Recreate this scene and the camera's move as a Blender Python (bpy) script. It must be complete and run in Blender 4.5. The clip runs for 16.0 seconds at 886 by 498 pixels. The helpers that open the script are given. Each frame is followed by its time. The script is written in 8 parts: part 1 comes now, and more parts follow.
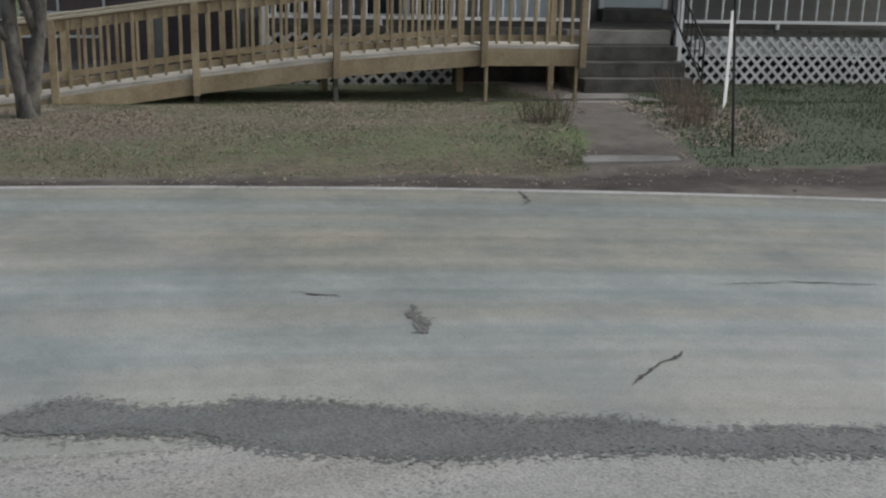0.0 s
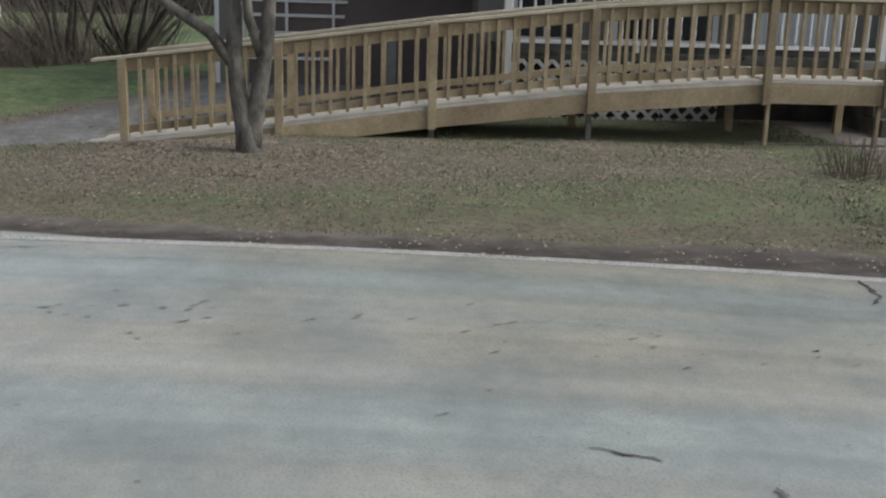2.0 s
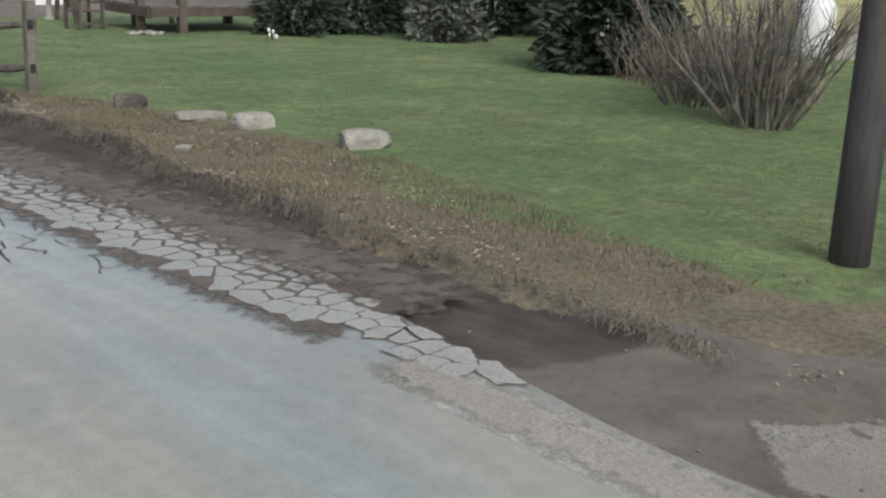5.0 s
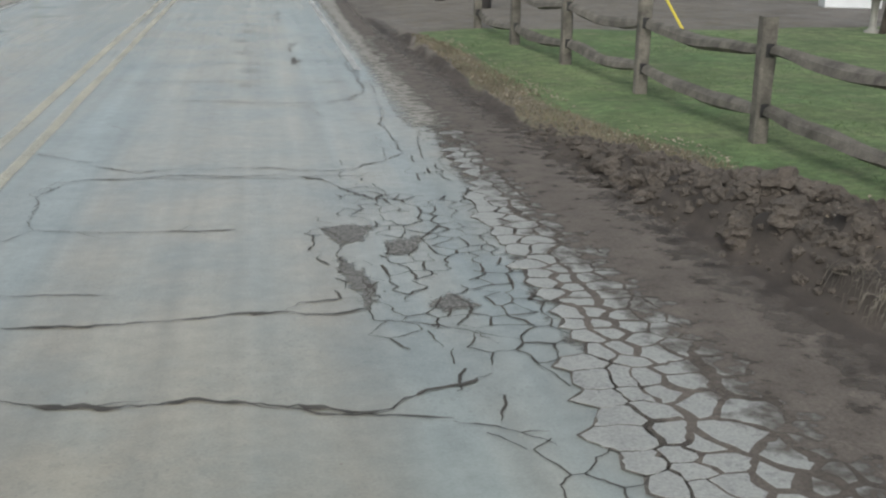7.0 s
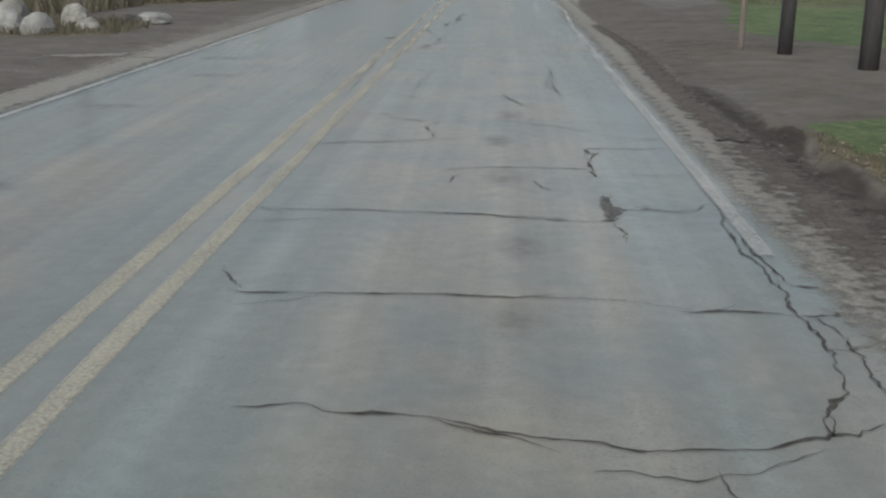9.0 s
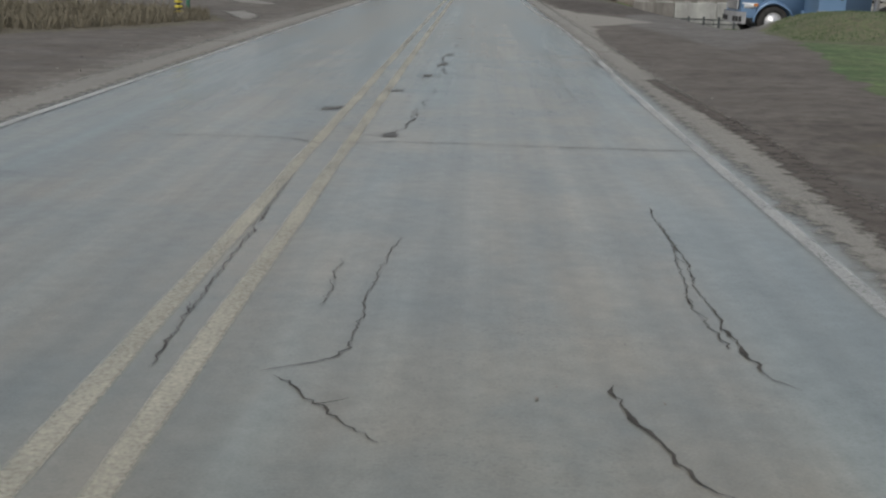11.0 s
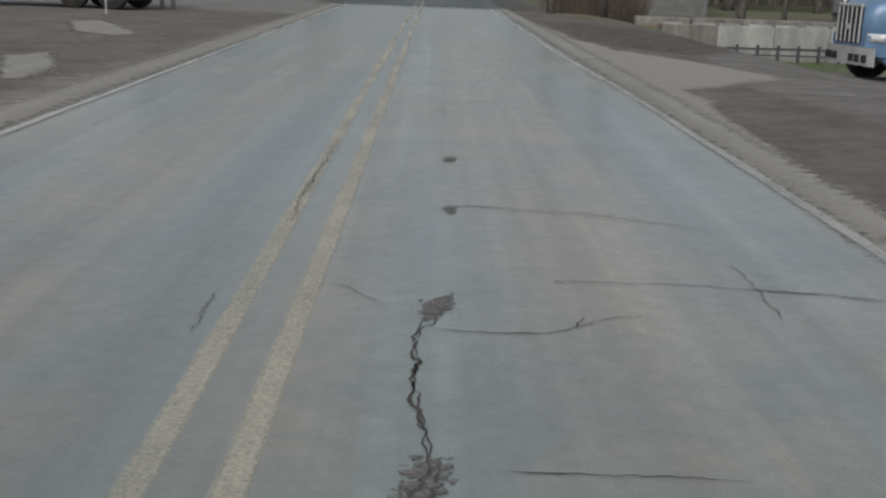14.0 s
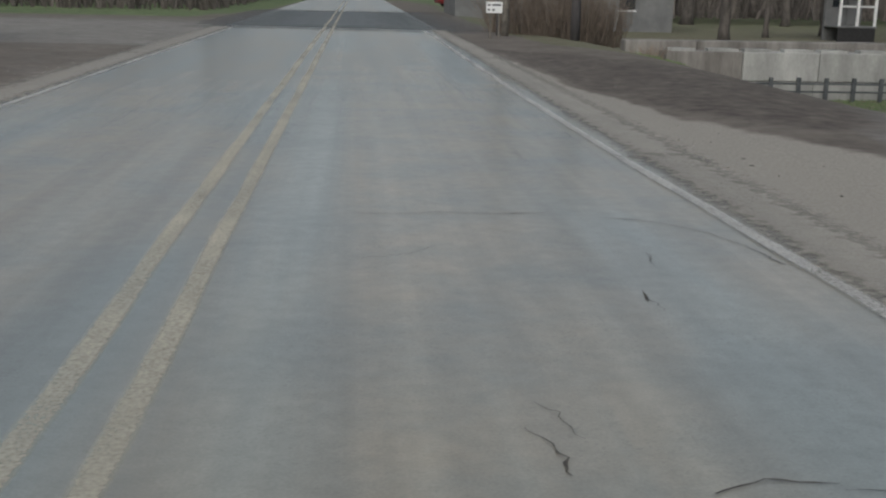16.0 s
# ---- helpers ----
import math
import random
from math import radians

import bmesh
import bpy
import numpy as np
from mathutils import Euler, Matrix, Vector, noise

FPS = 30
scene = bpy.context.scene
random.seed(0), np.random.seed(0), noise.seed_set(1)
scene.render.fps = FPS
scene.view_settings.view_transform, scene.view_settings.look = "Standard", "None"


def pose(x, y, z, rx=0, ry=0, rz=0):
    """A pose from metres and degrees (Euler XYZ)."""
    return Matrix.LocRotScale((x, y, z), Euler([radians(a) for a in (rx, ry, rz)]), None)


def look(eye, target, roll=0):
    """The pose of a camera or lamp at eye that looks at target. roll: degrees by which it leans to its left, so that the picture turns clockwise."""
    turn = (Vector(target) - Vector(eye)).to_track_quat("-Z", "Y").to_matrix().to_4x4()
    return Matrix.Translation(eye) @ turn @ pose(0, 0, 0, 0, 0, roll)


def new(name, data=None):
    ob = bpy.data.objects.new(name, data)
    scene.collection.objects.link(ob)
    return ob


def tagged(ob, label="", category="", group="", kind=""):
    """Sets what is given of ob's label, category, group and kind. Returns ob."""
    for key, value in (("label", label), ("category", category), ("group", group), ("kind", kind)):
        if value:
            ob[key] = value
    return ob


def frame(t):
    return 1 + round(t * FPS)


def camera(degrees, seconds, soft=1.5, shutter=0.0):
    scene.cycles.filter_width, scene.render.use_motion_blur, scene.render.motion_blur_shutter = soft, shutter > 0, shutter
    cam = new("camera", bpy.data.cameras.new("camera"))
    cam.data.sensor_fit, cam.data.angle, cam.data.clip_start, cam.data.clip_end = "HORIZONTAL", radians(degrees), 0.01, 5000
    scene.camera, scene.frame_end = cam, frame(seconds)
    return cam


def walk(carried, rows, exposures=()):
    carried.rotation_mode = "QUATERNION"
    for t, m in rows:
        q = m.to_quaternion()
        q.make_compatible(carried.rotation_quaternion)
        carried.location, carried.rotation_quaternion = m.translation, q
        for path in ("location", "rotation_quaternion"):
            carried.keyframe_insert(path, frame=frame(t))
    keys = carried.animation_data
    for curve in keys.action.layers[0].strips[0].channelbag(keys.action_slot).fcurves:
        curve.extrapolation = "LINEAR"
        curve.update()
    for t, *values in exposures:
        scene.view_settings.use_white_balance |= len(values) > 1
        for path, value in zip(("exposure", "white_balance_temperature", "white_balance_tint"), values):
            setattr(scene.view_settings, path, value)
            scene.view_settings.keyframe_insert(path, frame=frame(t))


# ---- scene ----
cam = camera(44.4, 16.0, soft=2.2)
PATH = [
    (0, (-10.153, -7.194, 1.797), (-6.657, -8.848, 0.777), 1.40),
    (0.5, (-9.781, -7.298, 1.785), (-6.251, -8.885, 0.775), 1.50),
    (1, (-9.323, -7.384, 1.771), (-5.746, -8.870, 0.771), 1.70),
    (1.5, (-8.787, -7.417, 1.749), (-5.132, -8.710, 0.765), 1.80),
    (2, (-8.163, -7.391, 1.723), (-4.401, -8.350, 0.761), 1.70),
    (2.5, (-7.369, -7.259, 1.657), (-3.505, -7.714, 0.727), 1.40),
    (3, (-6.616, -7.053, 1.655), (-2.727, -6.878, 0.733), 1.20),
    (3.5, (-5.608, -6.529, 1.580), (-1.803, -5.704, 0.664), 1.10),
    (3.7, (-5.230, -6.261, 1.553), (-1.496, -5.159, 0.635), 1.00),
    (4.4, (-3.976, -5.219, 1.660), (-0.651, -3.220, 0.687), 1.31),
    (5.1, (-2.964, -3.598, 1.858), (-0.281, -0.831, 0.784), 1.91),
    (5.8, (-2.156, -1.280, 1.965), (-0.202, 2.023, 0.837), 2.10),
    (6, (-1.885, -0.500, 1.908), (-0.131, 2.911, 0.772), 1.70),
    (6.5, (-1.439, 1.425, 1.845), (-0.233, 5.058, 0.683), 1.30),
    (7, (-1.239, 3.420, 1.744), (-0.595, 7.194, 0.584), 0.70),
    (7.5, (-1.197, 5.305, 1.676), (-0.909, 9.129, 0.540), 0.60),
    (8, (-1.237, 7.159, 1.632), (-1.179, 11.001, 0.520), 0.70),
    (8.5, (-1.342, 9.012, 1.597), (-1.470, 12.858, 0.505), 0.30),
    (9, (-1.477, 10.952, 1.552), (-1.677, 14.800, 0.478), 0.50),
    (9.5, (-1.606, 12.947, 1.520), (-1.806, 16.800, 0.466), 1.00),
    (10, (-1.760, 14.980, 1.506), (-1.940, 18.838, 0.466), 1.50),
    (10.2, (-1.794, 15.840, 1.489), (-1.954, 19.701, 0.455), 1.50),
    (10.9, (-1.951, 18.680, 1.485), (-2.058, 22.545, 0.461), 1.55),
    (11.6, (-2.069, 21.540, 1.486), (-2.090, 25.409, 0.473), 1.51),
    (12.3, (-2.183, 24.606, 1.481), (-2.157, 28.476, 0.471), 1.50),
    (12.5, (-2.217, 25.527, 1.479), (-2.187, 29.398, 0.473), 1.60),
    (13, (-2.306, 27.838, 1.444), (-2.270, 31.705, 0.420), 1.70),
    (13.5, (-2.400, 30.176, 1.453), (-2.368, 34.046, 0.443), 1.60),
    (14, (-2.457, 32.623, 1.460), (-2.399, 36.497, 0.466), 1.90),
    (14.5, (-2.424, 35.168, 1.465), (-2.294, 39.042, 0.477), 1.40),
    (15, (-2.377, 37.891, 1.425), (-2.157, 41.764, 0.451), 1.20),
    (15.5, (-2.308, 40.564, 1.422), (-2.030, 44.436, 0.458), 1.00),
    (16, (-2.269, 43.217, 1.356), (-1.949, 47.092, 0.416), 1.20),
]
EXPOSE = [(0.0, 0.33, 6380, 10), (2.0, 0.52, 6380, 10), (3.5, 0.63, 6420, 10), (6.0, 0.76, 6480, 8), (7.0, 0.58, 6420, 6), (8.0, 0.34, 6380, 6), (9.0, 0.15, 6400, 7), (12.5, 0.05, 6470, 9), (16.0, 0.0, 6440, 9)]
walk(cam, [(t, look(eye, target, roll)) for t, eye, target, roll in PATH], EXPOSE)

# ---- light: an overcast day ----
world = bpy.data.worlds.new("overcast_sky")
scene.world = world
world.use_nodes = True
wn, wl = world.node_tree.nodes, world.node_tree.links
sky = wn.new("ShaderNodeTexSky")
sky.sky_type, sky.sun_disc = "NISHITA", False
sky.sun_elevation, sky.sun_rotation = radians(38), radians(200)
sky.air_density, sky.dust_density = 1.0, 4.0
pale = wn.new("ShaderNodeHueSaturation")
pale.inputs["Saturation"].default_value = 0.42
wl.new(sky.outputs[0], pale.inputs["Color"])
wl.new(pale.outputs[0], wn["Background"].inputs[0])
wn["Background"].inputs[1].default_value = 0.105
sun = new("sun", bpy.data.lights.new("sun", "SUN"))
sun.data.energy, sun.data.angle, sun.data.color = 0.6, radians(40), (1.0, 0.985, 0.96)
sun.rotation_euler = (radians(40), 0, radians(-20))


# ---- materials ----
def nodes_of(name, rough=0.85, metal=0.0):
    m = bpy.data.materials.new(name)
    m.use_nodes = True
    n, l = m.node_tree.nodes, m.node_tree.links
    b = n["Principled BSDF"]
    b.inputs["Roughness"].default_value, b.inputs["Metallic"].default_value = rough, metal
    return m, n, l, b


def noise_at(n, l, scale, detail=4.0, stretch=(1, 1, 1), rough=0.6):
    geo = n.new("ShaderNodeNewGeometry")
    mp = n.new("ShaderNodeMapping")
    mp.inputs["Scale"].default_value = stretch
    l.new(geo.outputs["Position"], mp.inputs[0])
    t = n.new("ShaderNodeTexNoise")
    t.inputs["Scale"].default_value, t.inputs["Detail"].default_value, t.inputs["Roughness"].default_value = scale, detail, rough
    l.new(mp.outputs[0], t.inputs["Vector"])
    return t.outputs["Fac"]


def ramp(n, l, fac, lo, hi):
    r = n.new("ShaderNodeMapRange")
    r.inputs["From Min"].default_value, r.inputs["From Max"].default_value = lo, hi
    l.new(fac, r.inputs["Value"])
    return r.outputs[0]


def blend(n, l, fac, a, b, kind="MIX"):
    x = n.new("ShaderNodeMix")
    x.data_type, x.blend_type = "RGBA", kind
    for k, v in ((0, fac), (6, a), (7, b)):
        if hasattr(v, "is_linked"):
            l.new(v, x.inputs[k])
        else:
            x.inputs[k].default_value = v if k == 0 else (*v, 1.0)
    return x.outputs[2]


def bumped(n, l, b, fac, strength, dist=0.01):
    u = n.new("ShaderNodeBump")
    u.inputs["Strength"].default_value, u.inputs["Distance"].default_value = strength, dist
    l.new(fac, u.inputs["Height"])
    l.new(u.outputs[0], b.inputs["Normal"])


def surface(name, c1, c2, scale=3.0, fine=60.0, rough=0.85, metal=0.0, bump=0.3, dist=0.005, stretch=(1, 1, 1), vary=0.15, spread=(0.35, 0.65), coat=0.0):
    """Two colours mixed in patches, a fine grain over them, and a little difference from object to object."""
    m, n, l, b = nodes_of(name, rough, metal)
    big = ramp(n, l, noise_at(n, l, scale, 5, stretch), *spread)
    grain = noise_at(n, l, fine, 3, stretch)
    col = blend(n, l, big, c1, c2)
    g = ramp(n, l, grain, 0.2, 0.8)
    mul = n.new("ShaderNodeMapRange")
    mul.inputs["To Min"].default_value, mul.inputs["To Max"].default_value = 1 - vary, 1 + vary
    l.new(g, mul.inputs["Value"])
    info = n.new("ShaderNodeObjectInfo")
    each = n.new("ShaderNodeMapRange")
    each.inputs["To Min"].default_value, each.inputs["To Max"].default_value = 1 - vary * 0.7, 1 + vary * 0.7
    l.new(info.outputs["Random"], each.inputs["Value"])
    both = n.new("ShaderNodeMath")
    both.operation = "MULTIPLY"
    l.new(mul.outputs[0], both.inputs[0])
    l.new(each.outputs[0], both.inputs[1])
    sc = n.new("ShaderNodeVectorMath")
    sc.operation = "SCALE"
    l.new(col, sc.inputs[0])
    l.new(both.outputs[0], sc.inputs["Scale"])
    l.new(sc.outputs[0], b.inputs["Base Color"])
    if coat:
        b.inputs["Coat Weight"].default_value = coat
        b.inputs["Coat Roughness"].default_value = 0.15
    bumped(n, l, b, grain, bump, dist)
    return m


def lane_noise(n, l, lane, scale, detail, stretch):
    """Noise drawn out along the lanes, or along y away from them."""
    if not lane:
        return noise_at(n, l, scale, detail, stretch)
    a = n.new("ShaderNodeAttribute")
    a.attribute_name = "lane"
    mp = n.new("ShaderNodeMapping")
    mp.inputs["Scale"].default_value = stretch
    l.new(a.outputs["Vector"], mp.inputs[0])
    t = n.new("ShaderNodeTexNoise")
    t.inputs["Scale"].default_value, t.inputs["Detail"].default_value = scale, detail
    l.new(mp.outputs[0], t.inputs["Vector"])
    return t.outputs["Fac"]


def times(n, l, a, b):
    m = n.new("ShaderNodeMath")
    m.operation = "MULTIPLY"
    for k, v in enumerate((a, b)):
        if hasattr(v, "is_linked"):
            l.new(v, m.inputs[k])
        else:
            m.inputs[k].default_value = v
    return m.outputs[0]


def tone(n, l, col, fac, lo, hi):
    """Scales a colour between lo and hi by fac."""
    r = n.new("ShaderNodeMapRange")
    r.inputs["To Min"].default_value, r.inputs["To Max"].default_value = lo, hi
    l.new(fac, r.inputs["Value"])
    s = n.new("ShaderNodeVectorMath")
    s.operation = "SCALE"
    l.new(col, s.inputs[0])
    l.new(r.outputs[0], s.inputs["Scale"])
    return s.outputs[0]


def fray(n, l, b, scale=40, push=0.9, soft=0.1):
    """Lets the sheet thin out in crumbs towards its rim, by its fade."""
    a = n.new("ShaderNodeAttribute")
    a.attribute_name = "fade"
    w = n.new("ShaderNodeMath")
    w.operation, w.inputs[1].default_value = "MULTIPLY_ADD", push
    l.new(noise_at(n, l, scale, 5), w.inputs[0])
    l.new(a.outputs["Fac"], w.inputs[2])
    l.new(ramp(n, l, w.outputs[0], 0.5 + push / 2 - soft, 0.5 + push / 2 + soft), b.inputs["Alpha"])


def asphalt(name, grey, tan, dust=0.5, speck=0.35, dark=(0.10, 0.10, 0.097), lane=False, rough=0.55, grain=0.3, frayed_rim=None):
    """Worn pavement: dust in long streaks, stains, and stones in the surface."""
    m, n, l, b = nodes_of(name, rough)
    b.inputs["Specular IOR Level"].default_value = 1.0 if lane or rough < 0.5 else 0.65
    streak = ramp(n, l, lane_noise(n, l, lane, 1.1, 5, (1.0, 0.03, 1)), 0.62 - dust * 0.3, 0.68)
    col = blend(n, l, streak, grey, tan)
    if lane:
        a = n.new("ShaderNodeAttribute")
        a.attribute_name = "lane"
        sep = n.new("ShaderNodeSeparateXYZ")
        l.new(a.outputs["Vector"], sep.inputs[0])
        for centre, half, tint, amount in ((-1.55, 0.8, tan, 0.85), (-2.55, 0.3, tuple(1.12 * c for c in grey), 0.7), (-0.62, 0.3, tuple(1.10 * c for c in grey), 0.7), (-4.55, 0.7, tan, 0.75), (-5.75, 0.35, tuple(0.93 * c for c in grey), 0.7)):
            off = n.new("ShaderNodeMath")
            off.operation, off.inputs[1].default_value = "ADD", -centre
            l.new(sep.outputs[0], off.inputs[0])
            size = n.new("ShaderNodeMath")
            size.operation = "ABSOLUTE"
            l.new(off.outputs[0], size.inputs[0])
            band = times(n, l, ramp(n, l, size.outputs[0], half, half * 0.25), ramp(n, l, lane_noise(n, l, True, 2.0, 5, (1.0, 0.06, 1)), 0.28, 0.52))
            col = blend(n, l, times(n, l, band, amount), col, tint)
        patchy = times(n, l, ramp(n, l, lane_noise(n, l, True, 0.55, 4, (1.0, 0.22, 1)), 0.46, 0.6), ramp(n, l, sep.outputs[1], -7.0, 2.0))
        col = blend(n, l, times(n, l, patchy, 0.85), col, tuple(0.95 * c for c in tan))
        col = tone(n, l, col, ramp(n, l, lane_noise(n, l, True, 7.0, 3, (1.0, 0.012, 1)), 0.3, 0.7), 0.95, 1.05)
        col = tone(n, l, col, ramp(n, l, sep.outputs[0], -3.5, -2.9), 0.92, 1.0)
        old = ramp(n, l, sep.outputs[1], 0.0, -5.0)
        col = blend(n, l, times(n, l, old, 0.2), col, tan)
        col = tone(n, l, col, old, 1.0, 1.36)
        col = blend(n, l, times(n, l, times(n, l, old, 0.5), ramp(n, l, noise_at(n, l, 75, 4), 0.5, 0.66)), col, tuple(0.7 * c for c in grey))
    col = blend(n, l, ramp(n, l, noise_at(n, l, 0.9, 7), 0.42, 0.8), col, tuple(0.84 * c for c in grey))
    col = tone(n, l, col, ramp(n, l, lane_noise(n, l, lane, 3.2, 5, (1.0, 0.025, 1)), 0.34, 0.66), 0.89, 1.10)
    col = tone(n, l, col, ramp(n, l, noise_at(n, l, 9, 6), 0.25, 0.75), 0.9, 1.1)
    geo = n.new("ShaderNodeNewGeometry")
    vor = n.new("ShaderNodeTexVoronoi")
    vor.inputs["Scale"].default_value = 70
    l.new(geo.outputs["Position"], vor.inputs["Vector"])
    pits = times(n, l, ramp(n, l, vor.outputs["Color"], 0.66, 0.86), ramp(n, l, noise_at(n, l, 1.3, 6), 0.36, 0.66))
    col = blend(n, l, times(n, l, pits, speck), col, dark)
    col = tone(n, l, col, ramp(n, l, noise_at(n, l, 85, 3), 0.25, 0.75), 1 - grain, 1 + grain)
    l.new(col, b.inputs["Base Color"])
    bumped(n, l, b, vor.outputs["Distance"], 0.06 if lane else 0.22, 0.005)
    if frayed_rim:
        fray(n, l, b, *frayed_rim)
    return m


def paint_line(name, colour, worn):
    """Road paint worn away in flakes and long scrapes."""
    m, n, l, b = nodes_of(name, 0.65)
    a = noise_at(n, l, 55, 5)
    c = noise_at(n, l, 1.7, 5, (1, 0.4, 1))
    add = n.new("ShaderNodeMath")
    add.operation = "ADD"
    l.new(a, add.inputs[0])
    l.new(c, add.inputs[1])
    e = n.new("ShaderNodeAttribute")
    e.attribute_name = "fade"
    add2 = n.new("ShaderNodeMath")
    add2.operation = "ADD"
    l.new(add.outputs[0], add2.inputs[0])
    l.new(e.outputs["Fac"], add2.inputs[1])
    l.new(ramp(n, l, add2.outputs[0], worn - 0.42, worn + 0.5), b.inputs["Alpha"])
    col = blend(n, l, ramp(n, l, noise_at(n, l, 90, 3), 0.3, 0.9), colour, tuple(0.78 * v for v in colour))
    l.new(col, b.inputs["Base Color"])
    bumped(n, l, b, a, 0.2, 0.003)
    return m


M_ROAD = asphalt("worn_asphalt", (0.236, 0.271, 0.263), (0.312, 0.29, 0.234), 0.6, 0.18, lane=True, rough=0.25, grain=0.09)
M_ROADDARK = asphalt("dark_road", (0.10, 0.115, 0.115), (0.13, 0.135, 0.13), 0.3, 0.2, (0.06, 0.06, 0.06), frayed_rim=(2.5, 0.7, 0.45))
M_CHIP = asphalt("broken_asphalt", (0.315, 0.318, 0.298), (0.35, 0.334, 0.292), 0.5, 0.6, grain=0.3, rough=0.42)
M_APRON = asphalt("gravelly_asphalt", (0.30, 0.302, 0.285), (0.325, 0.31, 0.275), 0.6, 1.0, grain=0.4)
M_PATCH = asphalt("coarse_aggregate", (0.15, 0.158, 0.15), (0.185, 0.184, 0.168), 0.4, 1.0, (0.045, 0.045, 0.045), grain=0.55, frayed_rim=(38, 2.0, 0.12))
M_SLAB = asphalt("old_slab", (0.215, 0.203, 0.183), (0.255, 0.24, 0.212), 0.6, 1.0, grain=0.4, frayed_rim=(14, 1.2, 0.2))
M_SPREAD = asphalt("spread_gravel", (0.345, 0.345, 0.322), (0.37, 0.353, 0.31), 0.6, 1.0, grain=0.4, frayed_rim=(30, 0.7, 0.1))
M_SLABRIM = asphalt("slab_rim", (0.26, 0.247, 0.222), (0.30, 0.283, 0.25), 0.6, 0.6, grain=0.3, frayed_rim=(16, 0.9, 0.1))
M_DUST = asphalt("dusty_shoulder", (0.30, 0.288, 0.257), (0.26, 0.243, 0.21), 0.6, 0.8, rough=0.85, grain=0.3, frayed_rim=(9, 1.0, 0.18))
M_CRACK = surface("crack_fill", (0.055, 0.052, 0.048), (0.10, 0.092, 0.08), 9, 90, 0.95, vary=0.3)
def stain_material():
    """Oil and dirt, thinning out to nothing at its rim."""
    m, n, l, b = nodes_of("oil_stain", 0.85)
    a = n.new("ShaderNodeAttribute")
    a.attribute_name = "fade"
    k = n.new("ShaderNodeMath")
    k.operation = "MULTIPLY"
    l.new(a.outputs["Fac"], k.inputs[0])
    l.new(ramp(n, l, noise_at(n, l, 7, 6), 0.3, 0.75), k.inputs[1])
    l.new(k.outputs[0], b.inputs["Alpha"])
    b.inputs["Base Color"].default_value = (0.13, 0.125, 0.115, 1)
    return m


def ravel_material():
    """Bare dark aggregate where the surface has come away, broken into crumbs."""
    m, n, l, b = nodes_of("ravelled_aggregate", 0.9)
    col = blend(n, l, ramp(n, l, noise_at(n, l, 60, 4), 0.35, 0.65), (0.085, 0.083, 0.078), (0.20, 0.197, 0.185))
    l.new(col, b.inputs["Base Color"])
    bumped(n, l, b, noise_at(n, l, 60, 4), 0.6, 0.006)
    fray(n, l, b, 26, 3.0, 0.06)
    return m


M_RAVEL = ravel_material()
M_STAIN = stain_material()
M_BED = surface("gap_dirt", (0.09, 0.082, 0.073), (0.14, 0.127, 0.112), 5, 90, 0.95, bump=0.8, dist=0.01, vary=0.3)
M_FLECK = surface("dried_mud_fleck", (0.15, 0.132, 0.108), (0.23, 0.208, 0.178), 9, 90, 0.95, vary=0.3)
M_WHITE_LINE = paint_line("worn_white_paint", (0.62, 0.62, 0.595), 0.9)
M_YELLOW_LINE = paint_line("worn_yellow_paint", (0.59, 0.56, 0.455), 0.86)


def mud_film():
    m, n, l, b = nodes_of("mud_film", 0.9)
    col = blend(n, l, ramp(n, l, noise_at(n, l, 4, 6), 0.3, 0.7), (0.075, 0.063, 0.053), (0.145, 0.125, 0.107))
    col = tone(n, l, col, ramp(n, l, noise_at(n, l, 70, 3), 0.25, 0.75), 0.65, 1.35)
    l.new(col, b.inputs["Base Color"])
    bumped(n, l, b, noise_at(n, l, 40, 4), 0.7, 0.01)
    fray(n, l, b, 8, 1.15, 0.16)
    return m


M_FILM = mud_film()
M_MUD = surface("wet_mud", (0.055, 0.047, 0.04), (0.10, 0.085, 0.072), 6, 60, 0.95, bump=1.0, dist=0.02, vary=0.3)
M_LUMBER = surface("treated_pine", (0.25, 0.196, 0.118), (0.385, 0.315, 0.205), 2.2, 30, 0.75, bump=0.2, stretch=(1, 1, 1), vary=0.22)
M_CAP = surface("bleached_pine", (0.40, 0.36, 0.27), (0.50, 0.46, 0.36), 2.2, 30, 0.8, bump=0.2, vary=0.15)
M_DECK = surface("weathered_deck_board", (0.46, 0.44, 0.38), (0.56, 0.53, 0.46), 3, 40, 0.85, vary=0.15)
M_GREYWOOD = surface("grey_weathered_wood", (0.085, 0.079, 0.068), (0.19, 0.174, 0.15), 5, 50, 0.9, bump=0.7, dist=0.008, vary=0.25)
M_BROWNWOOD = surface("brown_stained_wood", (0.055, 0.045, 0.038), (0.095, 0.08, 0.068), 4, 50, 0.8, vary=0.2)
M_POLE = surface("creosoted_pole", (0.024, 0.025, 0.029), (0.068, 0.063, 0.062), 2.0, 30, 0.9, bump=0.6, stretch=(1, 1, 0.15), vary=0.3)
M_POLE_RED = surface("weathered_pole", (0.115, 0.085, 0.07), (0.22, 0.19, 0.17), 2.0, 30, 0.9, bump=0.6, stretch=(1, 1, 0.15), vary=0.3)
M_BARK = surface("grey_bark", (0.06, 0.058, 0.05), (0.20, 0.188, 0.165), 9, 60, 0.95, bump=1.0, dist=0.015, stretch=(1, 1, 0.5), vary=0.08)
